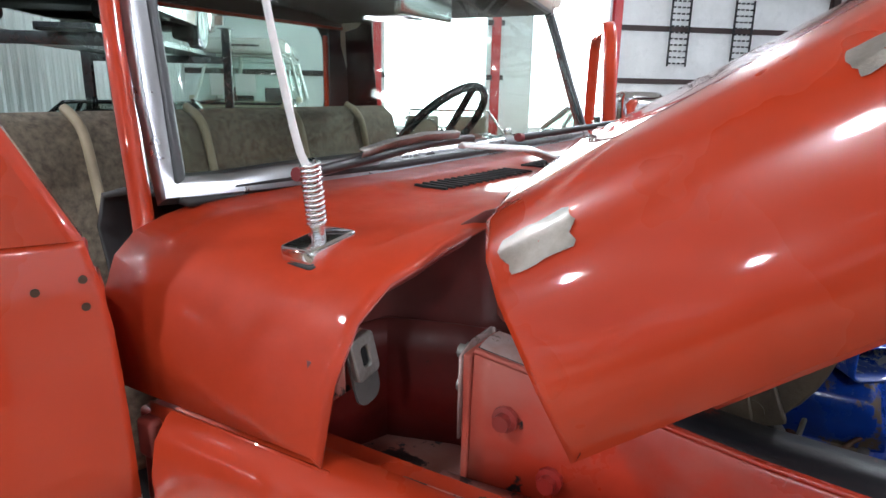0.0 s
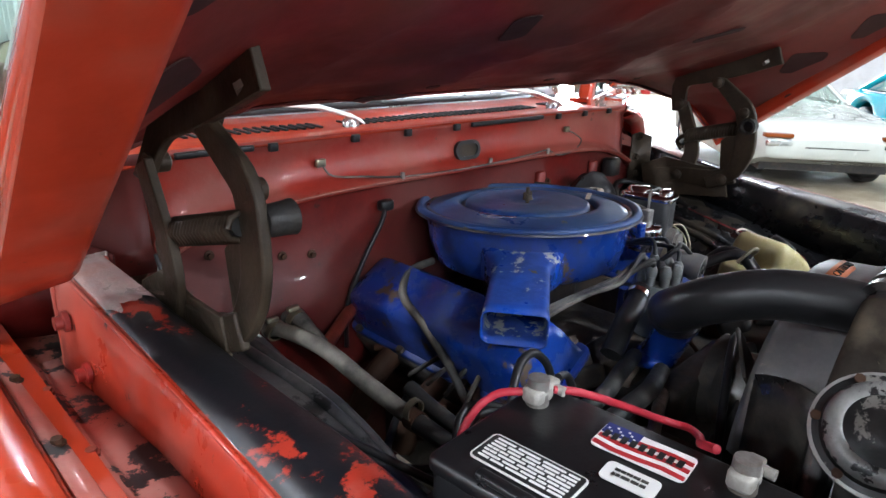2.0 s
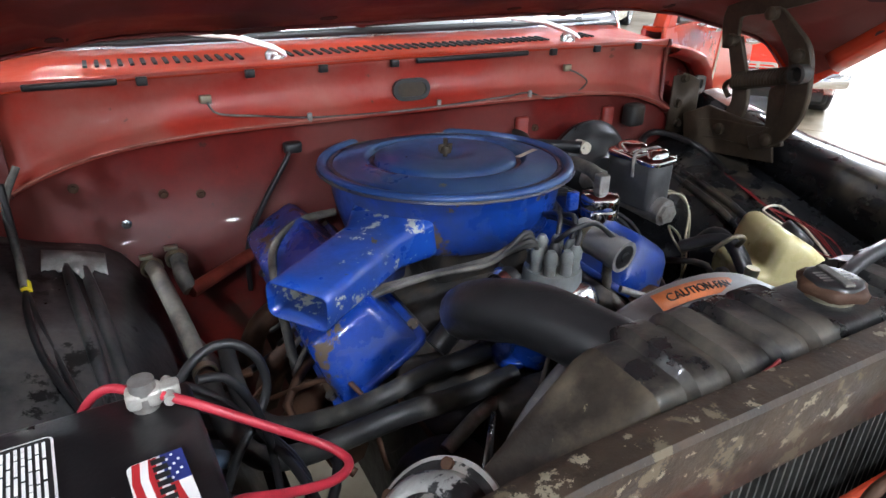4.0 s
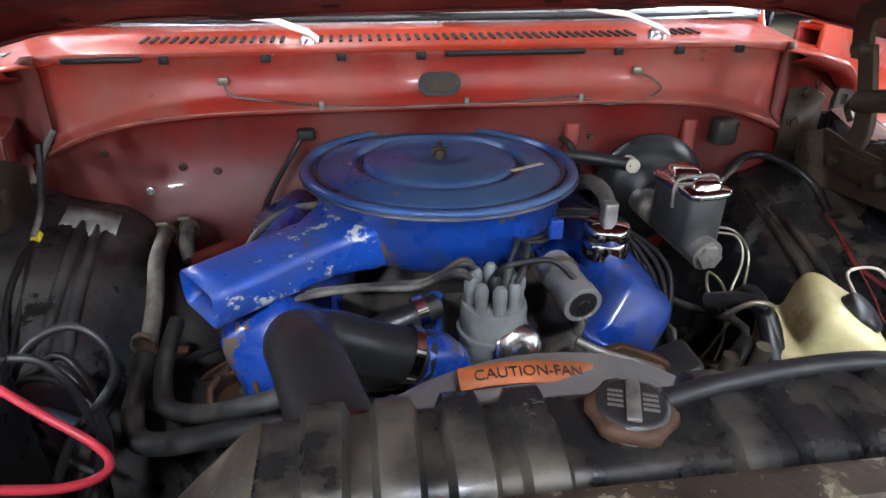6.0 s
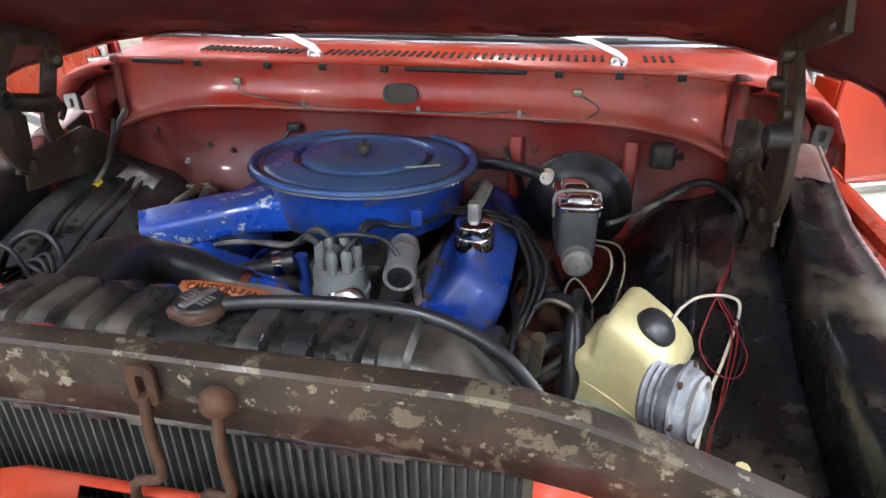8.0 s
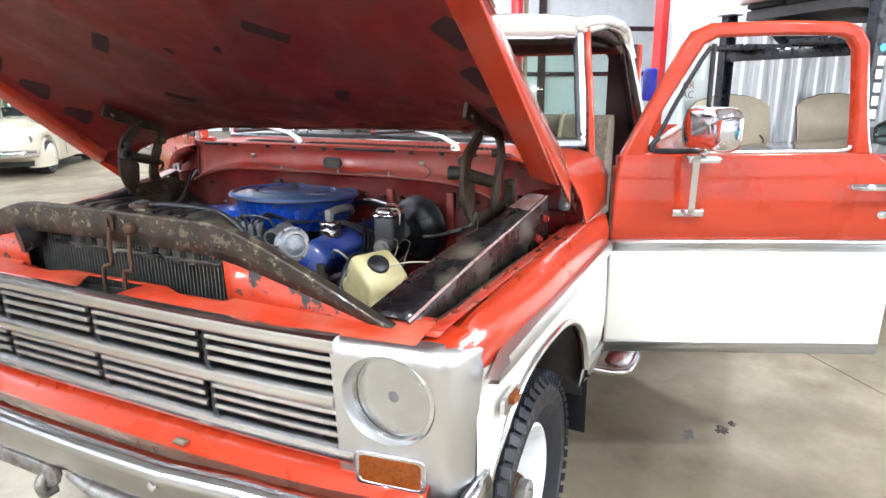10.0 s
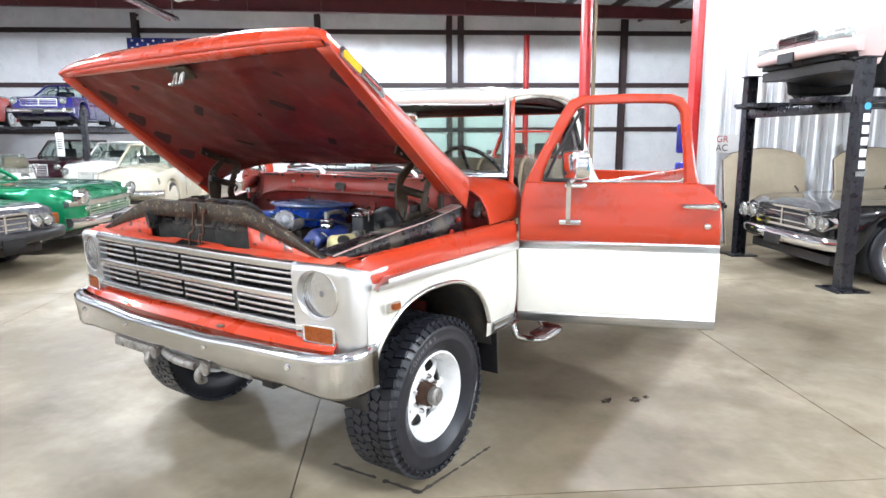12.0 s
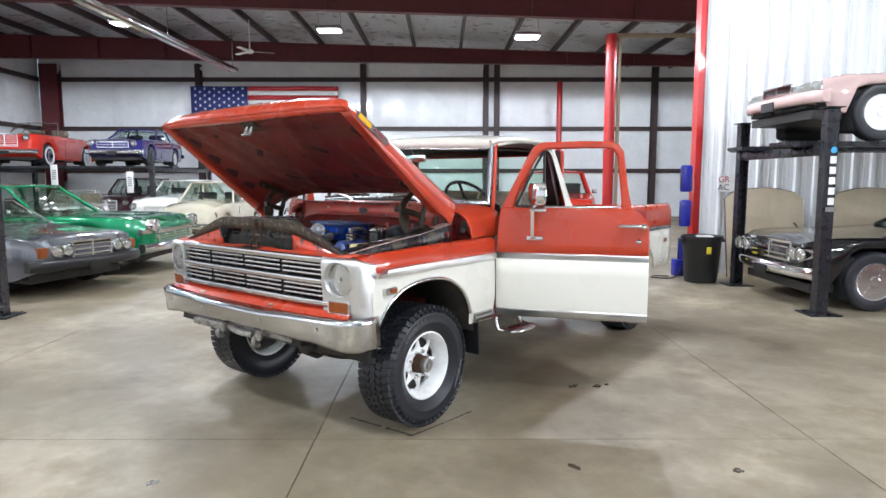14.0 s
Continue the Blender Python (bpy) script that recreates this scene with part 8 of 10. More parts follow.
put("end_plug", lathe([(0.02, 0), (0.02, 0.01), (0, 0.012)], 6, to_axis(mm @ Vector((0, -0.075, 1.095)), (0, -1, 0))), M["steel"], mc)
put("lid", loft([[tuple(mm @ Vector((x * k, y * k, z))) for x, y in rrect(0.076, 0.124, 0.016)] for z, k in ((1.188, 1.0), (1.192, 1.03), (1.198, 1.0), (1.2, 0.93))], True, True), M["chrome"], mc, "chromed reservoir lid")
for yy, ll2 in ((0.026, 0.06), (-0.038, 0.03)):
    put("lid_dome", loft([[tuple(mm @ Vector((x * k, yy + y * k, z))) for x, y in rrect(0.052, ll2, 0.02)] for z, k in ((1.198, 1.0), (1.208, 0.92), (1.213, 0.7), (1.214, 0.3))], True, True), M["chrome"], mc)
put("bail_wire", tube([tuple(mm @ Vector((-0.04, -0.015, 1.16))), tuple(mm @ Vector((-0.038, -0.012, 1.204))), tuple(mm @ Vector((0.0, -0.008, 1.207))), tuple(mm @ Vector((0.038, -0.012, 1.204))), tuple(mm @ Vector((0.04, -0.015, 1.16)))], 0.003, 6, 3), M["steel"], mc)
put("brake_line", tube([(0.43, 1.22, 1.12), (0.455, 1.2, 1.12), (0.46, 1.18, 1.09), (0.44, 1.16, 1.05), (0.41, 1.13, 1.03), (0.385, 1.14, 1.06), (0.40, 1.17, 1.075), (0.43, 1.16, 1.04), (0.44, 1.15, 0.95), (0.42, 1.15, 0.85)], 0.0023, 6, 6), M["copper"], mc)
put("brake_line", tube([(0.435, 1.26, 1.11), (0.475, 1.24, 1.11), (0.485, 1.2, 1.08), (0.465, 1.17, 1.0), (0.43, 1.14, 0.98), (0.4, 1.15, 0.9)], 0.0023, 6, 6), M["copper"], mc)

# washer bottle
wb = empty_part("washer_bottle", truck)
BM = Matrix.Translation((0.49, 1.008, 0.0)) @ Matrix.Rotation(radians(-22), 4, "Z")
FLUID_Z = 0.985


def bottle_sec(y, inset, prof):
    cx, cz = 0.0, 1.0
    return [tuple(BM @ Vector((cx + (x - cx) * inset, y, (cz + (z - cz) * inset) if abs(z - FLUID_Z) > 1e-6 else z))) for x, z in prof]


def bottle_shell(prof):
    return loft([bottle_sec(y, k, prof) for y, k in ((-0.07, 0.8), (-0.068, 0.88), (-0.061, 0.96), (-0.05, 1.0), (0.05, 1.0), (0.061, 0.96), (0.068, 0.88), (0.07, 0.8))], True, True)


low_prof = [(0.0785, FLUID_Z), (0.0785, 0.93), (0.073, 0.897), (0.06, 0.888), (-0.06, 0.888), (-0.071, 0.897), (-0.0765, 0.93), (-0.0765, FLUID_Z)]
top_prof = [(-0.0765, FLUID_Z), (-0.0765, 1.035), (-0.073, 1.052), (-0.066, 1.062), (-0.057, 1.065), (-0.05, 1.066), (-0.045, 1.073), (-0.042, 1.088), (-0.038, 1.108), (-0.033, 1.121), (-0.026, 1.129), (-0.018, 1.131), (-0.008, 1.129), (0.004, 1.122), (0.035, 1.104), (0.062, 1.083), (0.074, 1.068), (0.08, 1.05), (0.077, 1.036), (0.074, 1.027), (0.078, 1.016), (0.0785, FLUID_Z)]
put("lower_body", bottle_shell(low_prof), M["bottle_fluid"], wb, "pale green fluid showing through the plastic")
put("upper_body", bottle_shell(top_prof), M["bottle"], wb, "yellowed plastic washer bottle", sharp=70)
put("waist_crease", tube([tuple(BM @ Vector(q)) for q in ((-0.07, -0.0655, 1.02), (-0.03, -0.0695, 1.012), (0.02, -0.07, 0.992), (0.06, -0.068, 0.972))], 0.0025, 8, 4), M["bottle"], wb)
wm = to_axis((0.513, 0.988, 1.105), (0.5, -0.36, 0.79))
put("cap_neck", lathe([(0.026, -0.02), (0.026, 0.0), (0.0, 0.0)], 22, wm), M["bottle"], wb)
put("cap", lathe([(0.029, -0.004)] + [(0.0305 + 0.0008 * (k % 2), -0.003 + 0.0025 * k) for k in range(5)] + [(0.03, 0.011), (0.027, 0.014), (0.0, 0.0145)], 26, wm), M["rubber"], wb)
put("cap_hole", lathe([(0.008, 0), (0.008, 0.002), (0, 0.002)], 10, to_axis(tuple(BM @ Vector((0.055, -0.0665, 1.02))), (-0.37, -0.92, 0.0))), M["rust_edge"], wb)
put("white_tube", tube([(0.535, 1.0, 1.1), (0.56, 1.06, 1.1), (0.6, 1.117, 1.092), (0.645, 1.125, 1.092), (0.657, 1.1, 1.085), (0.62, 1.0, 1.06), (0.59, 0.93, 1.035), (0.562, 0.83, 0.995), (0.55, 0.75, 0.965)], 0.0026, 6, 6), M["white_wire"], wb)
rl = empty_part("wiring_loom", truck)
for k in range(3):
    o = 0.004 * k
    put("wire", tube([(0.664 + o, 1.49, 1.15), (0.7 - o, 1.42, 1.14), (0.704 + o, 1.36, 1.128), (0.682 - o, 1.28, 1.106), (0.652 + o, 1.2, 1.096), (0.627 + o, 1.128, 1.09), (0.635 + 2 * o, 1.04, 1.078), (0.61 + o, 0.94, 1.04), (0.585 - o, 0.85, 1.0), (0.6, 0.74, 0.97)], 0.0014, 6, 6), M["red_wire" if k < 2 else "rubber"], rl)
put("loom_sleeve", tube([(0.56, 1.44, 1.115), (0.61, 1.48, 1.14), (0.664, 1.485, 1.152), (0.7, 1.42, 1.142), (0.705, 1.36, 1.128), (0.684, 1.285, 1.108)], 0.0075, 8, 5, 0.12), M["rubber"], rl)
put("loom_sleeve", tube([(0.46, 1.36, 1.1), (0.5, 1.4, 1.1), (0.56, 1.44, 1.118), (0.62, 1.48, 1.14)], 0.006, 8, 5), M["rubber_dusty"], rl)
put("wire", tube([(-0.69, 1.47, 1.23), (-0.685, 1.42, 1.15), (-0.679, 1.35, 1.112), (-0.674, 1.28, 1.105), (-0.655, 1.18, 1.092), (-0.61, 1.06, 1.068), (-0.56, 0.97, 1.04), (-0.47, 0.93, 1.0)], 0.0052, 8, 6), M["rubber"], rl)
put("wire", tube([(-0.679, 1.35, 1.11), (-0.662, 1.27, 1.1), (-0.635, 1.16, 1.08), (-0.6, 1.04, 1.06), (-0.54, 0.97, 1.03)], 0.0038, 8, 6), M["rubber"], rl)
put("wire", tube([(-0.665, 1.485, 1.25), (-0.69, 1.46, 1.2), (-0.684, 1.4, 1.14), (-0.68, 1.345, 1.115)], 0.0055, 8, 6), M["rubber_dusty"], rl)
put("yellow_tape_wrap", tube([(-0.68, 1.362, 1.113), (-0.678, 1.34, 1.107)], 0.0085, 10, 1), M["yellow_tape"], rl)
for k in range(3):
    put("wire", tube([(-0.6, 0.95, 1.1 - 0.02 * k), (-0.52, 0.97 + 0.02 * k, 1.12), (-0.45, 0.93, 1.1), (-0.42, 0.84 - 0.02 * k, 1.08), (-0.48, 0.8, 1.02)], 0.005, 8, 6), M["rubber"], rl)
put("wire", tube([(-0.64, 0.96, 1.06), (-0.55, 0.98, 1.06), (-0.48, 0.96, 1.04)], 0.01, 8, 5), material("blue_grey_hose", (0.05, 0.08, 0.12), 0.6), rl)

# firewall fittings
fw = empty_part("firewall_wire", truck)
put("washer_line", tube([(-0.376, 1.504, 1.316), (-0.362, 1.494, 1.298), (-0.3, 1.486, 1.29), (-0.2, 1.479, 1.279), (-0.05, 1.476, 1.275), (0.05, 1.475, 1.276), (0.2, 1.477, 1.281), (0.26, 1.478, 1.284), (0.32, 1.482, 1.266), (0.39, 1.484, 1.272), (0.425, 1.489, 1.292), (0.405, 1.498, 1.31), (0.384, 1.503, 1.318)], 0.002, 6, 6), M["rubber_dusty"], fw)
for x, z in ((-0.378, 1.321), (0.381, 1.322)):
    put("nozzle_clip", rbox((x, 1.508, z), (0.02, 0.01, 0.014), 0.004), M["copper"], fw)
for x in (-0.21, 0.05, 0.265):
    put("line_clip", box((x, 1.478, 1.28), (0.009, 0.006, 0.018)), M["steel"], fw, bevel=0.002)
put("grommet_cable", tube([(-0.25, 1.49, 1.222), (-0.262, 1.475, 1.205), (-0.31, 1.475, 1.13), (-0.345, 1.48, 1.05), (-0.35, 1.48, 0.96)], 0.0048, 8, 6), M["rubber"], fw)
put("grommet", rbox((-0.243, 1.49, 1.226), (0.034, 0.022, 0.02), 0.009, 3), M["rubber"], fw)
for x, z in ((-0.41, 1.16), (-0.47, 1.17), (-0.535, 1.125), (0.3, 1.2), (0.6, 1.2), (-0.6, 1.2), (0.15, 1.2), (-0.3, 1.06)):
    put("bolt", lathe([(0.0085, 0), (0.0085, 0.002), (0.005, 0.003), (0.005, 0.009), (0, 0.009)], 8, to_axis((x, 1.499, z), (0, -1, 0))), M["rust_edge"] if x != -0.535 else M["alu"], fw)
for x in (0.26, 0.5):
    put("firewall_rib", rbox((x, 1.492, 1.12), (0.03, 0.018, 0.22), 0.008), M["under"], fw)
put("linkage", tube([(0.24, 1.49, 1.2), (0.25, 1.45, 1.19), (0.28, 1.48, 1.1), (0.28, 1.48, 0.9)], 0.007, 6, 4), M["grime"], fw)
put("heater_box", rbox((0.56, 1.47, 1.21), (0.05, 0.04, 0.05), 0.015), M["grime"], fw)

# battery in its tray
bt = thing("battery", "black car battery with printed labels beside the inner fender", "battery")
BX = Matrix.Translation((-0.588, 0.765, 0)) @ Matrix.Rotation(radians(3), 4, "Z")
put("case", rbox((0, 0.012, 1.075), (0.176, 0.27, 0.21), 0.012, 3, BX), M["battery"], bt)
put("cover", rbox((0, 0.012, 1.183), (0.18, 0.276, 0.016), 0.01, 3, BX), M["battery"], bt)
put("cell_strip", rbox((-0.078, 0.0, 1.1935), (0.012, 0.2, 0.006), 0.004, 3, BX), M["battery"], bt)
put("tray", rbox((0, 0, 0.965), (0.2, 0.27, 0.02), 0.01, 3, BX), M["rust_edge"], bt)


def sticker(x, y, w, h, turn, mat, name, z=1.1925):
    m = BX @ Matrix.Translation((x, y, z)) @ Matrix.Rotation(radians(turn), 4, "Z")
    put(name, prism(rrect(w, h, 0.006), 0.001, m), mat, bt)
    return m


m = sticker(-0.043, 0.073, 0.043, 0.098, 1, M["white"], "warning_label")
put("warning_label_face", prism(rrect(0.039, 0.094, 0.004), 0.0016, m), M["ink"], bt)
put("warning_label_print", moved(bars_of_text(0.086, 0.034, 7, random.Random(11)), m @ Matrix.Rotation(radians(90), 4, "Z") @ Matrix.Translation((0, 0, 0.002))), M["white"], bt)
m = sticker(0.048, 0.011, 0.042, 0.086, 3, M["white"], "brand_label")
for k in range(3):
    u = -0.018 + 0.012 * k
    put("red_stripe", prism([(u + 0.002 * math.sin(7 * f), -0.042 + 0.084 * f) for f in (0, 0.25, 0.5, 0.75, 1)] + [(u + 0.006 + 0.002 * math.sin(7 * f), -0.042 + 0.084 * f) for f in (1, 0.75, 0.5, 0.25, 0)], 0.0015, m), M["crimson"], bt)
put("blue_corner", prism([(0.004, 0.008), (0.021, 0.008), (0.021, 0.042), (0.004, 0.042)], 0.0019, m), M["navy"], bt)
rnd = random.Random(13)
for k in range(9):
    put("brand_bar", box((0.002, 0.036 - 0.0086 * k, 0.0022), (0.011, 0.0055, 0.0006), m), M["ink"], bt, smooth=False)
for k in range(8):
    put("star_dot", box((0.008 + 0.004 * (k % 3), 0.012 + 0.0037 * k, 0.0022), (0.002, 0.002, 0.0006), m), M["white"], bt, smooth=False)
m = sticker(0.004, 0.002, 0.027, 0.048, 3, M["white"], "small_label")
put("small_print", moved(bars_of_text(0.03, 0.014, 2, random.Random(17)), m @ Matrix.Rotation(radians(90), 4, "Z") @ Matrix.Translation((0, 0, 0.002))), M["rubber_dusty"], bt)
m = sticker(-0.045, -0.065, 0.05, 0.07, 2, M["white"], "second_warning_label")
put("second_label_face", prism(rrect(0.045, 0.065, 0.004), 0.0016, m), M["ink"], bt)
put("second_label_print", moved(bars_of_text(0.055, 0.036, 4, random.Random(19)), m @ Matrix.Rotation(radians(90), 4, "Z") @ Matrix.Translation((0, 0, 0.002))), M["white"], bt)
for x, y in ((0.05, 0.126), (0.062, -0.07)):
    p = BX @ Vector((x, y, 1.19))
    Matrix_p = Matrix.Translation(p) @ Matrix.Scale(0.66, 4)
    put("terminal_post", lathe([(0.012, 0), (0.011, 0.03), (0, 0.03)], 14, Matrix.Translation(p)), M["steel"], bt)
    put("cable_clamp", join(rbox((0, 0, 0.02), (0.046, 0.034, 0.024), 0.01, 3, Matrix_p), rbox((0.03, 0.0, 0.02), (0.03, 0.024, 0.02), 0.006, 3, Matrix_p), lathe([(0.008, 0), (0.008, 0.05), (0, 0.05)], 8, Matrix_p @ Matrix.Translation((0.03, -0.028, 0.02)) @ Matrix.Rotation(radians(-90), 4, "X")), lathe([(0.016, 0.03), (0.016, 0.038), (0.009, 0.04), (0, 0.04)], 10, Matrix_p)), material("white_corroded_lead", (0.42, 0.4, 0.36), 0.6, 0.4, 0, 0.25, 40, 0.3, 200), bt, "corroded lead clamp")
put("red_cable", tube([(-0.55, 0.9, 1.203), (-0.572, 0.922, 1.2), (-0.592, 0.935, 1.182), (-0.608, 0.94, 1.15), (-0.62, 0.935, 1.09)], 0.0044, 8, 6), M["red_cable"], bt)
put("red_cable", tube([(-0.53, 0.885, 1.204), (-0.505, 0.868, 1.198), (-0.452, 0.845, 1.17), (-0.412, 0.83, 1.147), (-0.394, 0.815, 1.138), (-0.393, 0.795, 1.14), (-0.415, 0.775, 1.15), (-0.455, 0.76, 1.17), (-0.492, 0.746, 1.194), (-0.508, 0.728, 1.206)], 0.0044, 8, 6), M["red_cable"], bt)
put("black_cable", tube([(-0.5, 0.9, 1.2), (-0.47, 0.905, 1.185), (-0.445, 0.9, 1.12), (-0.44, 0.88, 1.02)], 0.0045, 8, 6), M["rubber"], bt)
st2 = empty_part("starter_relay", truck)
put("cup", lathe([(0.03, 0), (0.032, 0.03), (0.028, 0.034), (0, 0.034)], 18, Matrix.Translation((-0.7, 0.935, 1.09))), M["grime"], st2)
put("leather_patch", rbox((-0.69, 0.86, 1.075), (0.05, 0.07, 0.05), 0.015), M["vinyl"], st2)

# loose lines and grime between engine and aprons
ln2 = empty_part("bay_lines", truck)
put("vacuum_hose", tube([(-0.2, 1.4, 1.125), (-0.27, 1.385, 1.125), (-0.325, 1.345, 1.105), (-0.345, 1.27, 1.08), (-0.35, 1.2, 1.03), (-0.35, 1.16, 0.98)], 0.0075, 8, 5), M["hose_pale"], ln2)
put("loop_hose", tube([(-0.54, 0.93, 1.12), (-0.518, 0.945, 1.165), (-0.49, 0.958, 1.188), (-0.46, 0.962, 1.19), (-0.436, 0.958, 1.168), (-0.43, 0.95, 1.135), (-0.445, 0.935, 1.11), (-0.475, 0.915, 1.08), (-0.5, 0.9, 1.03)], 0.0052, 8, 5), M["rubber"], ln2)
rnd = random.Random(31)
for k in range(14):
    x, y = rnd.uniform(-0.4, 0.4), rnd.uniform(0.9, 1.0)
    put("line", tube([(x, y, rnd.uniform(0.9, 1.0)), (x + rnd.uniform(-0.1, 0.1), y + 0.1, rnd.uniform(0.95, 1.03)), (x + rnd.uniform(-0.15, 0.15), y + 0.25, rnd.uniform(0.92, 1.02)), (x + rnd.uniform(-0.15, 0.15), y + 0.42, rnd.uniform(0.9, 1.05))], rnd.uniform(0.003, 0.008), 6, 4), M[rnd.choice(("rubber", "rubber_dusty", "rust_edge", "cast"))], ln2)
for s in (1, -1):
    for k in range(3):
        put("exhaust_port", tube([(s * 0.3, 1.12 + 0.13 * k, 0.98), (s * 0.36, 1.13 + 0.13 * k, 0.93), (s * 0.38, 1.15 + 0.13 * k, 0.85)], 0.022, 8, 4), M["rust_edge"], ln2)
put("spring_steel_clip", tube([(0.34, 1.02, 1.1), (0.36, 1.0, 1.13), (0.39, 1.0, 1.12), (0.4, 1.03, 1.08)], 0.004, 6, 4), M["copper"], ln2)

put("wire_loop", tube([(0.627, 1.128, 1.09), (0.6, 1.06, 1.085), (0.585, 1.01, 1.07), (0.6, 0.97, 1.055), (0.63, 0.96, 1.055), (0.65, 1.0, 1.068), (0.64, 1.05, 1.08)], 0.0013, 6, 6), M["red_wire"], ln2)
put("yellowed_stub", tube([(0.6, 0.8, 0.99), (0.605, 0.79, 1.05)], 0.009, 8, 1), M["bottle"], ln2)
put("steel_stub", tube([(0.345, 0.95, 1.03), (0.35, 0.945, 1.1)], 0.011, 10, 1), M["copper"], ln2)
put("overflow_loop", tube([(0.42, 1.12, 1.05), (0.405, 1.07, 1.1), (0.4, 1.02, 1.09), (0.398, 0.97, 1.03), (0.4, 0.93, 0.95)], 0.012, 10, 5), M["rubber"], ln2)
for x, y, z in ((0.27, 1.0, 1.03), (0.31, 0.93, 1.02), (0.2, 0.96, 1.03), (-0.12, 1.05, 1.03), (-0.2, 1.05, 1.02)):
    put("greasy_bracket", rbox((x, y, z), (0.07, 0.06, 0.035), 0.012, 3, Matrix.Translation((x, y, z)) @ Matrix.Rotation(radians(1000 * x), 4, "Z") @ Matrix.Rotation(radians(25), 4, "X") @ Matrix.Translation((-x, -y, -z))), M["grime"] if x > 0.25 else M["cast"], ln2)

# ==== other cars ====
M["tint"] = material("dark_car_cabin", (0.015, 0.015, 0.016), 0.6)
car_n = {}


def car_wheel(parent, x, y, z, r, w, rimmat, white=False):
    s = 1 if x > 0 else -1
    wh = new("wheel")
    wh.parent = parent
    wh.matrix_basis = Matrix.Translation((x, y, z)) @ Matrix.Rotation(0 if s > 0 else math.pi, 4, "Z")
    key = (round(r, 3), round(w, 3), rimmat.name, white)
    if key not in car_n:
        ax = basis((0, 0, 0), (0, 1, 0), (0, 0, 1), (1, 0, 0))
        ty = mesh("tyre", *lathe([(r * 0.62, -w / 2 + 0.02), (r * 0.8, -w / 2), (r * 0.95, -w / 2 + 0.01), (r, -w / 2 + 0.03), (r, w / 2 - 0.03), (r * 0.95, w / 2 - 0.01), (r * 0.8, w / 2), (r * 0.62, w / 2 - 0.02)], 32, ax, False), M["tyre"])
        g = [lathe([(r * 0.64, w / 2 - 0.02), (r * 0.62, w / 2 - 0.012), (r * 0.56, w / 2 - 0.03), (r * 0.5, w / 2 - 0.04), (r * 0.2, w / 2 - 0.02), (r * 0.16, w / 2 - 0.005), (0, w / 2 - 0.004)], 28, ax)]
        for k in range(10):
            m = Matrix.Rotation(2 * math.pi * k / 10, 4, "X")
            g.append(box((w / 2 - 0.022, 0, r * 0.36), (0.012, r * 0.07, r * 0.34), m))
        rm_ = mesh("rim", *join(*g), rimmat)
        ww = mesh("white_wall", *lathe([(r * 0.66, w / 2 - 0.012), (r * 0.68, w / 2 - 0.004), (r * 0.84, w / 2 + 0.003), (r * 0.85, w / 2 - 0.002)], 32, ax, False), M["white"]) if white else None
        car_n[key] = (ty, rm_, ww)
    for nm, me in zip(("tyre", "rim", "white_wall"), car_n[key]):
        if me:
            o = new(nm, me)
            o.parent = wh
    return wh


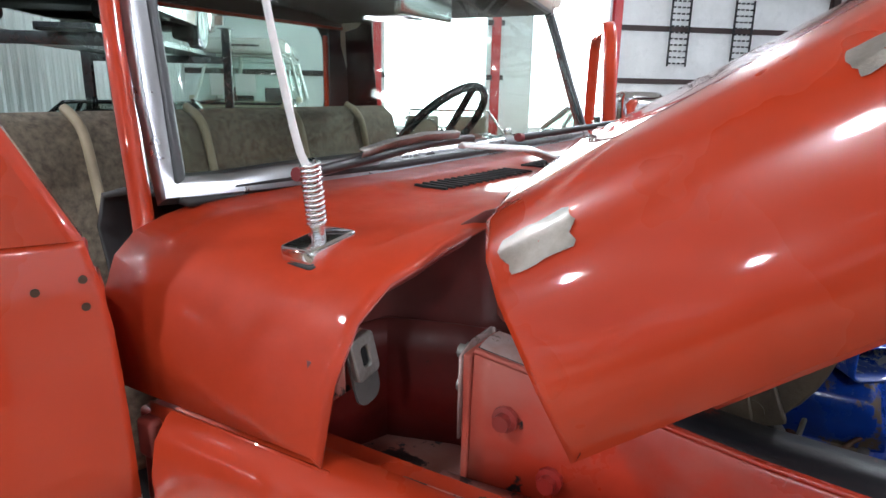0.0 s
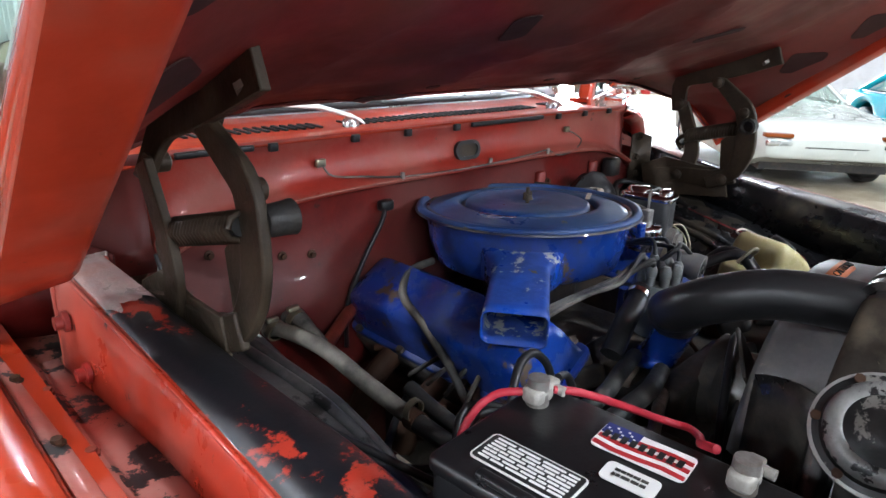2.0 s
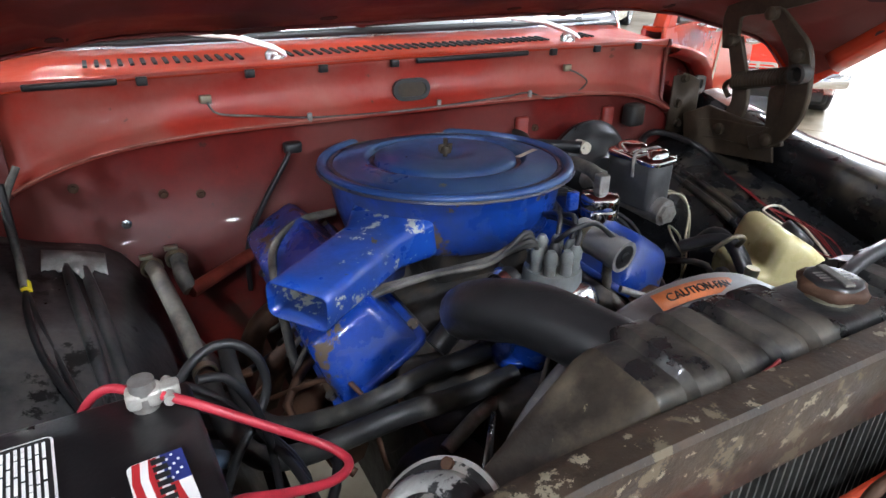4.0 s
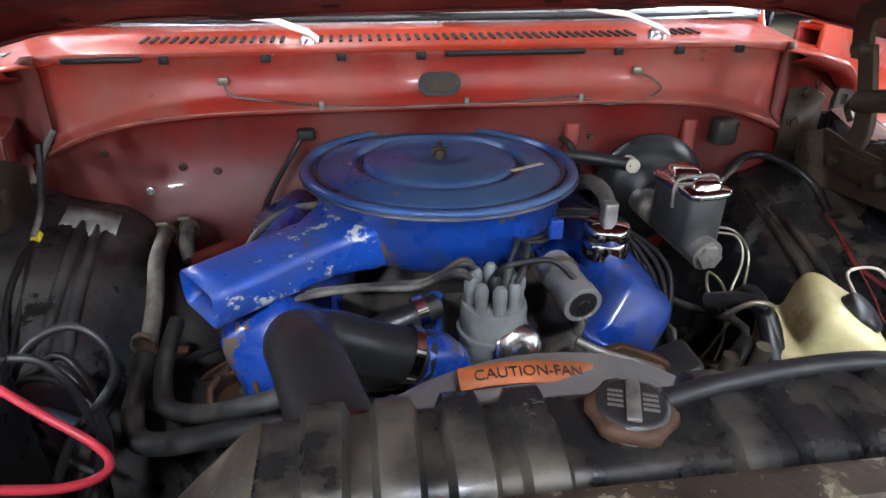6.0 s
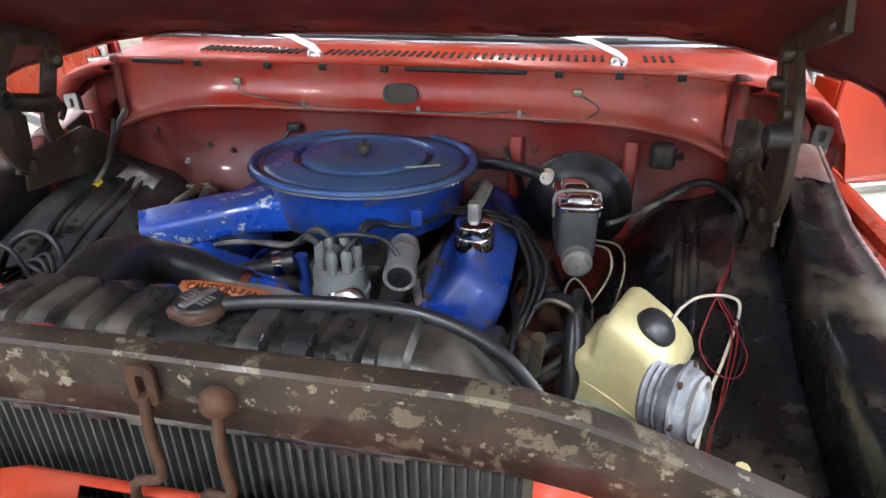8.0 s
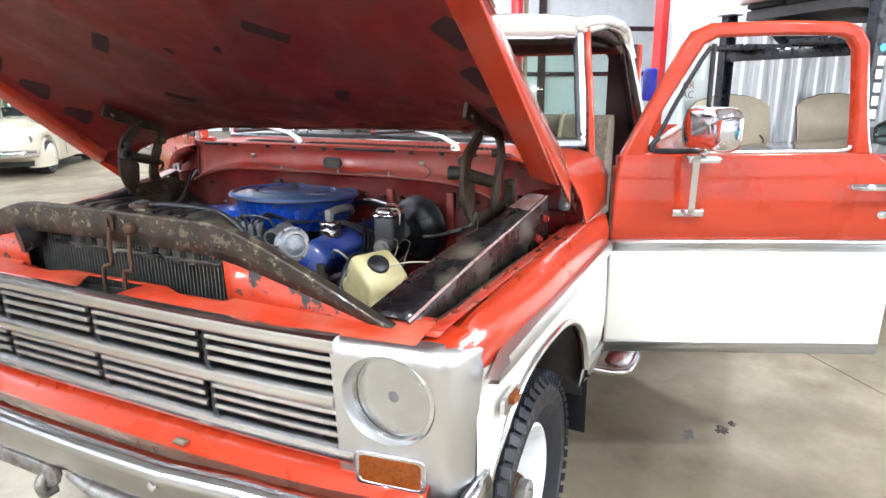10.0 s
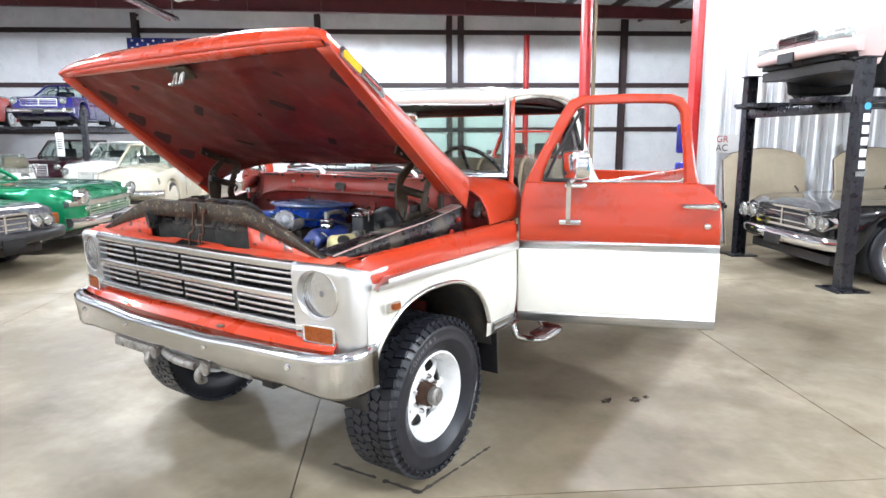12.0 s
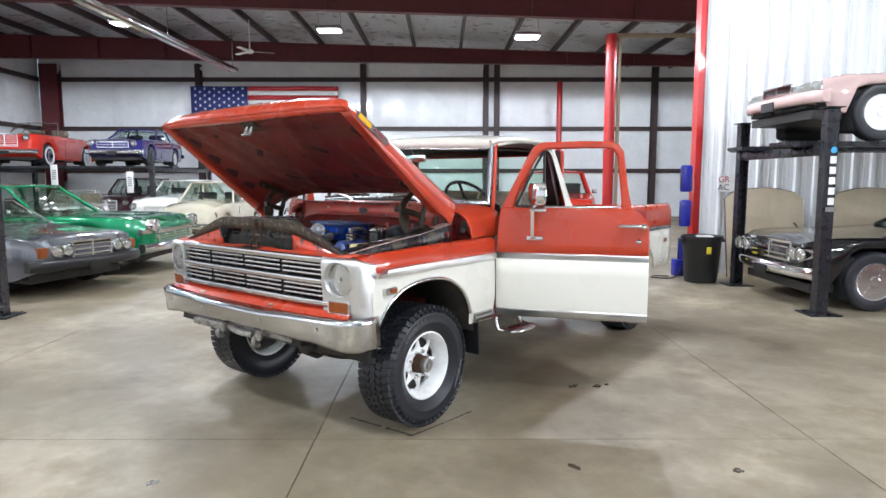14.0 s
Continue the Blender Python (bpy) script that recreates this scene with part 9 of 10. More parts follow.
def car(label, category, m, paint, L, W, H, hood_z, belt_z, deck_z, wb, cowl, rf, rr, deck, r=0.31, sill=0.2, lamps=(), grille=None, bumper="chrome", nose=0.12, tail=0.12, roof=True, roofmat=None,
        rim="chrome", white=False, name="car", front_over=None, fins=0.0, hood_crown=0.03, vent=None, signals=(), round_nose=0.0, fenders=False, heavy=False, valance=False):
    """A parked car: +y is forward. cowl, rf, rr, deck: y of the windshield foot, roof front, roof rear and rear window foot, from the front end."""
    c = thing(name, label, category, m=m)
    fo = front_over if front_over is not None else (L - wb) * 0.45
    yf, yr = L / 2 - fo, L / 2 - fo - wb
    F = lambda d: L / 2 - d
    ys = [-L / 2 + L * k / 46 for k in range(47)]
    secs = []
    for y in ys:
        d = L / 2 - y
        top = curve(d, (0, hood_z - nose), (0.1, hood_z - nose * 0.45), (0.3, hood_z - nose * 0.18), (cowl * 0.6, hood_z), (cowl, belt_z - 0.01), (deck, belt_z - 0.01 if roof else belt_z - 0.02), (deck + 0.1, deck_z), (L - 0.25, deck_z - tail * 0.15), (L, deck_z - tail))
        e = min(d, L - d)
        w = W / 2 * curve(e, (0, 0.86 - round_nose), (0.08, 0.93 - round_nose * 0.6), (0.35, 0.975 - round_nose * 0.2), (0.9, 1.0))
        zb = max(curve(e, (0, sill + 0.16), (0.35, sill + 0.03), (0.6, sill)), arch_z(y, yf, r * 1.16, r * 1.05), arch_z(y, yr, r * 1.16, r * 1.05))
        zb = min(zb, top - 0.12)
        mid = lerp(zb, top, 0.55)
        fin = fins * max(0.0, (d / L - 0.6)) + (0.02 if d < cowl else 0)
        half = [(0, zb), (w * 0.86, zb), (w * 0.965, zb + 0.015), (w * 0.99, lerp(zb, top, 0.3)), (w, mid), (w * 0.985, lerp(zb, top, 0.8)), (w * 0.955, top - 0.02 + fin), (w * 0.9, top + fin), (w * 0.8, top + 0.004), (w * 0.5, top + hood_crown * 0.7), (0, top + hood_crown)]
        secs.append([(x, y, z) for x, z in half] + [(-x, y, z) for x, z in reversed(half[1:-1])])
    for first, sg in ((True, -1), (False, 1)):
        base_sec = secs[0] if first else secs[-1]
        zm = sum(p[2] for p in base_sec) / len(base_sec)
        for k, dy in ((0.95, 0.03), (0.8, 0.055)):
            ring = [(p[0] * (k + 0.03), base_sec[0][1] + sg * dy, zm + (p[2] - zm) * k) for p in base_sec]
            if first:
                secs.insert(0, ring)
            else:
                secs.append(ring)
    put("body", loft(secs, True, True), paint, c)
    put("underbody", box((0, (yf + yr) / 2, sill + 0.05), (W * 0.8, L * 0.86, 0.1)), M["grime"], c)
    for x in (1, -1):
        for y in (yf, yr):
            car_wheel(c, x * (W / 2 - 0.115), y, r, r, 0.2, M[rim], white)
            # black box, coloured as the shade round the wheel
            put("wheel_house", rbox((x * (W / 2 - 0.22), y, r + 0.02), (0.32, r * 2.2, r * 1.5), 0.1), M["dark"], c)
    if fenders:
        for x in (1, -1):
            for y in (yf, yr):
                dome = lathe([(1.0, -0.35), (1.0, 0.0), (0.95, 0.32), (0.81, 0.59), (0.59, 0.81), (0.32, 0.95), (0.0, 1.0)], 24, Matrix.Translation((x * (W / 2 - 0.17), y, r * 0.95)) @ Matrix.Diagonal((0.2, r * 1.5, r * 1.25, 1)))
                put("fender", dome, paint, c)
    if valance:
        put("valance", loft([[(W * k * (-1 + j / 4), L / 2 + 0.06 - dy - 0.12 * (j / 4 - 1) ** 4, sill + dz) for j in range(9)] for k, dy, dz in ((0.46, 0.0, 0.19), (0.44, 0.06, 0.1), (0.4, 0.2, 0.02), (0.34, 0.42, -0.05), (0.3, 0.7, -0.08))]), M["rubber"], c, thick=0.02)
    if heavy:
        for k in range(5):
            put("grille_bullet", lathe([(0.07, -0.1), (0.07, 0.0), (0.05, 0.06), (0.02, 0.09), (0, 0.095)], 16, basis(((k - 2) * W * 0.17, L / 2 - 0.02, sill + 0.42), (1, 0, 0), (0, 0, 1), (0, 1, 0))), M["chrome"], c)
        put("upper_bumper", loft([[(x, L / 2 + 0.09 - 0.14 * (abs(x) / (W / 2)) ** 4 + dy, sill + 0.5 + dz) for dy, dz in ((-0.05, 0.05), (0.02, 0.03), (0.02, -0.03), (-0.05, -0.05))] for x in [W / 2 * (-1 + k / 9) for k in range(19)]], True, True), M["chrome"], c)
    bw, tw = W / 2 * 0.9, W / 2 * 0.7
    A = lambda s, k=1.0: (s * bw * k, F(cowl), belt_z)
    B = lambda s, k=1.0: (s * tw * k, F(rf), H - 0.05)
    C_ = lambda s, k=1.0: (s * tw * k, F(rr), H - 0.05)
    D = lambda s, k=1.0: (s * bw * k, F(deck), belt_z if roof else belt_z)
    pm_ = roofmat or paint
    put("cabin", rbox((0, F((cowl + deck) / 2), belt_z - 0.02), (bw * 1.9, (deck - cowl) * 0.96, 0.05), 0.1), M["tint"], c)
    for sx in (1, -1):
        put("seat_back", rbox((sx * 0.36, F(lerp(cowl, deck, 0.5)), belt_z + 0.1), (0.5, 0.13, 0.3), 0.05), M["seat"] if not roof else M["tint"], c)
    put("steering_wheel", tube([(0.36 + 0.18 * math.cos(a), F(cowl + 0.45) + 0.07 * math.sin(a), belt_z + 0.07 + 0.16 * math.sin(a)) for a in [2 * math.pi * k / 20 for k in range(21)]], 0.012, 6, 1), M["black_paint"], c)
    mid = lambda p, q, t: tuple(lerp(a, b, t) for a, b in zip(p, q))

    def bow(row0, row1, push):
        out = []
        for t in (0, 0.5, 1):
            out.append([tuple(Vector(mid(row0[0], row0[1], k / 6)).lerp(Vector(mid(row1[0], row1[1], k / 6)), t) + Vector((0, push * math.sin(math.pi * k / 6), 0))) for k in range(7)])
        return loft(out)
    put("windshield", bow((A(-1), A(1)), (B(-1), B(1)), 0.1), M["glass"], c, thick=0.004)
    put("windshield_frame", tube([mid(A(-1), B(-1), 0), B(-1), (0, B(1)[1] + 0.1, B(1)[2]), B(1), A(1)], 0.015, 6, 1), M["chrome"], c)
    if roof:
        rows = []
        for k in range(9):
            t = k / 8
            y = lerp(F(rf) + 0.04, F(rr) - 0.04, t)
            rows.append([(tw * 1.03 * u, y + (0.1 * (1 - u * u) * (1 - 2 * t)), H - 0.05 + 0.05 * (1 - u ** 4) * (0.5 + 0.5 * math.sin(math.pi * t))) for u in [-1 + j / 5 for j in range(11)]])
        put("roof", loft(rows), pm_, c, thick=0.03)
        put("rear_window", bow((D(-1), D(1)), (C_(-1), C_(1)), -0.08), M["glass"], c, thick=0.004)
        for sx in (1, -1):
            pm2 = lambda t, z: mid(mid(A(sx), D(sx), t), mid(B(sx), C_(sx), t), z)
            put("side_glass", loft([[mid(A(sx), B(sx), 0), pm2(0.55, 0)], [mid(A(sx), B(sx), 1), pm2(0.55, 1)]]), M["glass"], c, thick=0.004)
            put("side_glass", loft([[pm2(0.57, 0), D(sx)], [pm2(0.57, 1), C_(sx)]]), M["glass"], c, thick=0.004)
            put("pillar", tube([pm2(0.56, 0), pm2(0.56, 1)], 0.03, 6, 1), pm_, c)
            put("pillar", tube([D(sx), mid(D(sx), C_(sx), 0.5), C_(sx)], 0.05, 6, 1), pm_, c)
            put("pillar", tube([A(sx), B(sx)], 0.028, 6, 1), pm_, c)
            put("roof_rail", tube([B(sx), mid(B(sx), C_(sx), 0.5), C_(sx)], 0.025, 6, 1), pm_, c)
            put("belt_trim", tube([A(sx, 1.02), D(sx, 1.02)], 0.012, 6, 1), M["chrome"], c)
    for sx in (1, -1):
        put("mirror", rbox((sx * (W / 2 + 0.02), F(cowl + 0.35), belt_z + 0.06), (0.12, 0.07, 0.1), 0.03), M["chrome"] if bumper == "chrome" else paint, c)
        put("door_gap", box((sx * (W / 2 * 0.996), F(cowl + 0.25), lerp(sill, belt_z, 0.5)), (0.006, 0.008, (belt_z - sill) * 0.72)), M["dark"], c)
        put("door_handle", rbox((sx * (W / 2 * 1.0), F(cowl + 1.1), belt_z - 0.14), (0.02, 0.14, 0.022), 0.006), M["chrome"], c)
    yn = L / 2 + 0.04
    for lx, lz, lr in lamps:
        for sx in (1, -1):
            edge = -0.035 + round_nose * 1.2
            mm_ = basis((sx * lx, yn - edge, lz), (1, 0, 0), (0, 0, 1), (0, 1, 0))
            put("headlight_rim", lathe([(lr * 1.0, -0.1), (lr * 1.13, -0.02), (lr * 1.13, 0.03), (lr * 1.0, 0.045), (lr * 0.96, 0.02)], 24, mm_, False), M["chrome"], c)
            put("headlight", lathe([(lr * 0.98, 0.01), (lr * 0.85, 0.03), (lr * 0.5, 0.045), (0, 0.05)], 24, mm_), M["lens"], c)
    for lx, lz, lw, lh, mt in signals:
        for sx in (1, -1):
            put("lamp", rbox((sx * lx, yn - 0.045 - 0.1 * max(0.0, (lx / (W / 2)) - 0.7), lz), (lw, 0.12, lh), 0.015), M[mt], c)
    if grille:
        gw, gh, gz, nb = grille
        # black block for the shade behind the grille bars
        put("grille_void", rbox((0, yn - 0.03, gz), (gw, 0.08, gh), 0.02), M["dark"], c)
        for k in range(nb):
            put("grille_bar", box((0, yn + 0.016, gz - gh / 2 + gh * (k + 0.5) / nb), (gw * 0.97, 0.014, min(0.014, gh / nb * 0.4))), M["chrome"], c, smooth=False)
        put("grille_surround", frame_ring(rrect(gw + 0.05, gh + 0.05, 0.03), rrect(gw, gh, 0.02), 0.03, basis((0, yn - 0.005, gz), (-1, 0, 0), (0, 0, 1), (0, 1, 0))), M["chrome"], c)
        put("grille_post", box((0, yn + 0.02, gz), (0.03, 0.016, gh)), M["chrome"], c, smooth=False)
    if bumper:
        bmat = {"chrome": M["chrome"], "black": M["rubber"], "paint": paint}[bumper]
        for yy, sg in ((yn, 1), (-yn, -1)):
            bzz = sill + 0.24
            put("bumper", loft([[(x, yy + sg * (0.10 - 0.16 * (abs(x) / (W / 2)) ** 4) + dy * sg, bzz + dz) for dy, dz in ((-0.07, 0.07), (0.0, 0.065), (0.025, 0.03), (0.025, -0.03), (0.0, -0.065), (-0.07, -0.07))] for x in [W / 2 * (-1 + k / 9) for k in range(19)]], True, True), bmat, c)
        put("front_plate_holder", box((0, yn + 0.13, sill + 0.2), (0.3, 0.012, 0.11)), M["rubber"], c)
    for sx in (1, -1):
        put("tail_lamp", rbox((sx * W * 0.36, -yn + 0.02, deck_z - tail - 0.1), (0.22, 0.08, 0.09), 0.02), M["crimson"], c)
    return c


def spot(u, v, heading, z=0.0, L=0.0):
    """Nose at (u, v) in the hall; heading in degrees, 0 along +u, counter-clockwise."""
    a = radians(heading)
    return HALL @ Matrix.Translation((u - math.cos(a) * L / 2, v - math.sin(a) * L / 2, z)) @ Matrix.Rotation(a - math.pi / 2, 4, "Z")


def paintof(name, c, metal=0.0, rough=0.2):
    return material(name, c, rough, metal, 1.0, 0.05, 3, spec=0.2)


P_green = paintof("metallic_green_car_paint", (0.004, 0.19, 0.075), 0.35)
P_grey = paintof("metallic_grey_car_paint", (0.12, 0.125, 0.14), 0.5)
P_teal = paintof("turquoise_car_paint", (0.01, 0.33, 0.42))
P_silver = paintof("pale_silver_green_paint", (0.5, 0.54, 0.5), 0.1)
P_red = paintof("bright_red_car_paint", (0.55, 0.03, 0.015))
P_black = paintof("black_car_paint", (0.008, 0.008, 0.009))
P_pink = paintof("pale_pink_car_paint", (0.62, 0.45, 0.42))
P_cream = paintof("ivory_car_paint", (0.58, 0.53, 0.41))
P_white = paintof("white_car_paint", (0.75, 0.74, 0.7))
P_blue = paintof("deep_purple_blue_paint", (0.02, 0.017, 0.13))
P_maroon = paintof("dark_maroon_car_paint", (0.05, 0.012, 0.02))

car("grey metallic two-seat roadster with black rubber bumpers", "car", spot(-3.3, 5.1, -18, 0, 4.55), P_grey, 4.55, 1.79, 1.26, 0.8, 0.87, 0.84, 2.46, 1.6, 2.15, 3.1, 3.65, r=0.32, nose=0.14, roof=False, bumper="black", rim="alu",
    lamps=((0.56, 0.61, 0.075), (0.4, 0.61, 0.075)), grille=(0.6, 0.19, 0.61, 3), signals=((0.71, 0.61, 0.12, 0.13, "amber"), (0.6, 0.4, 0.14, 0.06, "yellow_lens")))
car("metallic green two-door hardtop with heavy chrome front", "car", spot(-3.2, 7.5, 0, 0, 5.2), P_green, 5.2, 1.98, 1.46, 0.93, 0.95, 0.95, 3.0, 1.75, 2.35, 3.6, 4.1, r=0.36, nose=0.12, lamps=((0.78, 0.8, 0.1),), grille=(1.2, 0.16, 0.6, 4), fins=0.3, white=True, heavy=True)
car("ivory beetle-shaped small sedan with rounded fenders", "car", spot(-4.5, 11.4, -90, 0, 4.0), P_cream, 4.0, 1.54, 1.5, 0.92, 0.95, 0.9, 2.4, 1.25, 1.75, 2.7, 3.5, r=0.32, nose=0.34, tail=0.35, lamps=((0.56, 0.68, 0.09),), round_nose=0.2, hood_crown=0.12, fenders=True)
car("white classic coupe with dark lower flanks", "car", spot(-6.6, 14.6, -88, 0, 4.5), P_white, 4.5, 1.75, 1.55, 0.98, 1.02, 0.95, 2.7, 1.5, 2.0, 3.2, 3.8, r=0.34, nose=0.2, lamps=((0.66, 0.78, 0.09),), grille=(0.7, 0.25, 0.62, 5), fenders=True, hood_crown=0.1)
car("white open roadster with wire wheels and red seats", "car", spot(-7.2, 11.6, -60, 0, 3.9), P_white, 3.9, 1.5, 1.3, 0.88, 0.92, 0.85, 2.4, 1.55, 1.95, 2.6, 3.0, r=0.31, nose=0.1, roof=False, lamps=((0.5, 0.78, 0.09),), grille=(0.34, 0.4, 0.62, 3), round_nose=0.12)
car("dark maroon vintage sedan parked under the lift", "car", spot(-9.4, 17.2, -90, 0, 4.4), P_maroon, 4.4, 1.7, 1.6, 1.0, 1.05, 0.95, 2.7, 1.5, 1.9, 3.2, 3.7, r=0.34, lamps=((0.6, 0.8, 0.09),), grille=(0.6, 0.3, 0.7, 6))
car("red phaeton convertible with whitewall tyres on a lift", "car", spot(-11.7, 15.9, -84, 1.95, 4.4), P_red, 4.4, 1.75, 1.5, 0.98, 1.0, 0.95, 2.64, 1.55, 1.95, 3.0, 3.6, r=0.34, nose=0.04, roof=False, lamps=((0.62, 0.86, 0.09),), grille=(0.7, 0.34, 0.78, 6), white=True)
car("deep blue sports wagon on a lift", "car", spot(-8.6, 16.2, -84, 1.95, 4.35), P_blue, 4.35, 1.7, 1.3, 0.84, 0.88, 0.86, 2.45, 1.5, 2.1, 3.7, 4.2, r=0.32, nose=0.12, lamps=((0.62, 0.7, 0.085),), grille=(0.9, 0.16, 0.66, 3), rim="alu")
car("black muscle car with quad headlights under a lift", "car", spot(5.82, 4.64, 180, 0, 4.9), P_black, 4.9, 1.86, 1.3, 0.85, 0.9, 0.88, 2.85, 1.85, 2.5, 3.5, 4.1, r=0.35, nose=0.08, front_over=0.72, lamps=((0.76, 0.66, 0.08), (0.58, 0.66, 0.08)), grille=(0.98, 0.19, 0.66, 2), rim="alu")
car("pale pink front-drive coupe raised on a lift", "car", spot(5.78, 4.6, 180, 1.97, 4.85), P_pink, 4.85, 1.76, 1.34, 0.76, 0.86, 0.86, 2.75, 2.0, 2.6, 3.6, 4.1, r=0.32, nose=0.16, front_over=0.7, bumper="paint", sill=0.26, valance=True, grille=(0.62, 0.13, 0.62, 5), round_nose=0.07, signals=((0.56, 0.62, 0.42, 0.1, "lens"), (0.38, 0.4, 0.55, 0.05, "dark")), rim="white_metal")
car("pale silver-green wedge coupe with pop-up headlights", "car", spot(6.95, -2.45, 180, 0, 4.2), P_silver, 4.2, 1.74, 1.28, 0.78, 0.86, 0.88, 2.4, 1.65, 2.35, 3.1, 3.9, r=0.31, nose=0.2, bumper=None, rim="alu", signals=((0.62, 0.62, 0.3, 0.045, "amber"), (0.6, 0.53, 0.28, 0.06, "lens"), (0.0, 0.5, 0.7, 0.03, "dark")))
car("bright red round-nosed open spider", "car", spot(6.85, 0.35, 180, 0, 4.1), P_red, 4.1, 1.62, 1.26, 0.8, 0.86, 0.82, 2.25, 1.5, 2.0, 2.8, 3.2, r=0.31, nose=0.2, roof=False, lamps=((0.58, 0.66, 0.085),), grille=(0.3, 0.14, 0.48, 3), signals=((0.62, 0.47, 0.2, 0.05, "amber"),), round_nose=0.08)
car("turquoise sixties two-door sedan on chrome wheels", "car", spot(6.75, -5.35, 180, 0, 4.9), P_teal, 4.9, 1.85, 1.38, 0.88, 0.92, 0.92, 2.9, 1.7, 2.3, 3.4, 4.1, r=0.34, lamps=((0.7, 0.68, 0.08),), grille=(1.1, 0.16, 0.68, 5))
# camper van far behind, red vintage pickup
van = car("cream camper van with a white raised roof and paper notes", "van", spot(11.2, 3.6, 180, 0, 4.5), P_cream, 4.5, 1.82, 2.05, 1.1, 1.2, 1.2, 2.46, 0.22, 0.62, 4.3, 4.45, r=0.33, nose=0.05, bumper="black", lamps=((0.6, 0.8, 0.1),), grille=(1.0, 0.14, 0.8, 3), roofmat=P_white)
put("raised_roof", rbox((0, 0.1, 2.16), (1.5, 3.8, 0.26), 0.2), P_white, van)
put("roof_bars", moved(bars_of_text(0.62, 0.07, 1, random.Random(3)), basis((0, 2.01, 2.16), (-1, 0, 0), (0, 0, 1), (0, 1, 0))), M["ink"], van)
for x in (-0.3, 0.12):
    put("paper_note", box((x + 0.25, 2.03, 1.5), (0.34, 0.004, 0.36)), M["white"], van)
rt = car("red vintage pickup cab behind the portal", "pickup truck", spot(3.9, 9.9, -100, 0, 4.6), P_red, 4.6, 1.8, 1.75, 1.15, 1.2, 0.95, 2.9, 1.45, 1.7, 2.5, 2.7, r=0.37, nose=0.15, lamps=((0.66, 0.9, 0.09),), grille=(0.9, 0.3, 0.8, 5), round_nose=0.08)


# ---- four-post lifts ----
def lift(us, vs, deck_z, post_h, lettered=None, label="black four-post parking lift with a raised deck"):
    l = thing("parking_lift", label, "car lift", "parking lifts", m=HALL)
    for u in us:
        for v in vs:
            k = 1 if v == vs[1] else -1
            channel = [(-0.065, -0.06 * k), (-0.051, -0.06 * k), (-0.051, 0.048 * k), (0.051, 0.048 * k), (0.051, -0.06 * k), (0.065, -0.06 * k), (0.065, 0.062 * k), (-0.065, 0.062 * k)]
            put("post", prism(channel if k < 0 else channel[::-1], post_h, Matrix.Translation((u, v, 0))), M["lift"], l, smooth=False)
            put("base_plate", rbox((u, v, 0.008), (0.36, 0.36, 0.016), 0.02), M["lift"], l)
            put("post_cap", box((u, v, post_h + 0.006), (0.2, 0.2, 0.012)), M["lift"], l, smooth=False)
            put("anchor_bolt", lathe([(0.012, 0.016), (0.012, 0.035), (0, 0.036)], 6, Matrix.Translation((u + 0.14, v + 0.14, 0))), M["steel"], l)
    for u in us:
        put("cross_beam", rbox((u, (vs[0] + vs[1]) / 2, deck_z - 0.11), (0.1, abs(vs[1] - vs[0]) + 0.1, 0.11), 0.01), M["lift"], l)
    for f in (0.22, 0.78):
        v = lerp(vs[0], vs[1], f)
        put("runway", box(((us[0] + us[1]) / 2, v, deck_z - 0.03), (abs(us[1] - us[0]) + 0.6, 0.46, 0.04)), M["deck"], l, bevel=0.004)
        for sx in (-1, 1):
            put("runway_curb", box(((us[0] + us[1]) / 2, v + sx * 0.235, deck_z - 0.03), (abs(us[1] - us[0]) + 0.56, 0.016, 0.06)), M["lift"], l, smooth=False)
        put("end_ramp", box((us[0] - 0.31, v, deck_z - 0.02), (0.03, 0.44, 0.04)), M["lift"], l, smooth=False)
    if lettered is not None:
        u, v = lettered
        put("post_badge", lathe([(0.035, 0), (0.035, 0.004), (0, 0.004)], 20, basis((u + 0.0, v - 0.063, 1.86), (1, 0, 0), (0, 0, 1), (0, -1, 0))), material("sky_blue_badge", (0.05, 0.35, 0.7), 0.4), l)
        for k in range(5):
            put("lettering_block", prism(rrect(0.07, 0.08, 0.006), 0.003, basis((u, v - 0.063, 1.75 - 0.115 * k), (1, 0, 0), (0, 0, 1), (0, -1, 0))), M["white"], l)
        put("lower_plate", box((u, v - 0.064, 1.2), (0.11, 0.003, 0.05)), M["shroud"], l, smooth=False)
    return l


lift((5.84, 10.3), (3.64, 5.68), 1.97, 2.32, (5.86, 3.64))
lift((-13.4, -8.9 + 1.9), (15.2, 19.8), 1.95, 2.35, None, "black parking lift carrying two cars along the wall")
for u, z in ((-9.8, 1.66), (-7.6, 1.46)):
    nb = thing("notice_board", "white paper notice hung from the lift's edge", "notice", "notices on the lift", m=HALL @ Matrix.Translation((u, 15.08, z)))
    put("sheet", rbox((0, 0, 0), (0.2, 0.012, 0.62), 0.004), M["white"], nb)
    put("hanger", tube([(0, 0, 0.3), (0, 0.02, 1.9 - z)], 0.004, 6, 1), M["steel"], nb)
    put("print", moved(bars_of_text(0.12, 0.3, 5, random.Random(7)), basis((0, -0.0075, 0.02), (1, 0, 0), (0, 0, 1), (0, -1, 0))), M["ink"], nb)
lift((-3.45, -8.3), (0.9, 3.52), 0.2, 2.45, None, "black parking lift with its deck lowered")

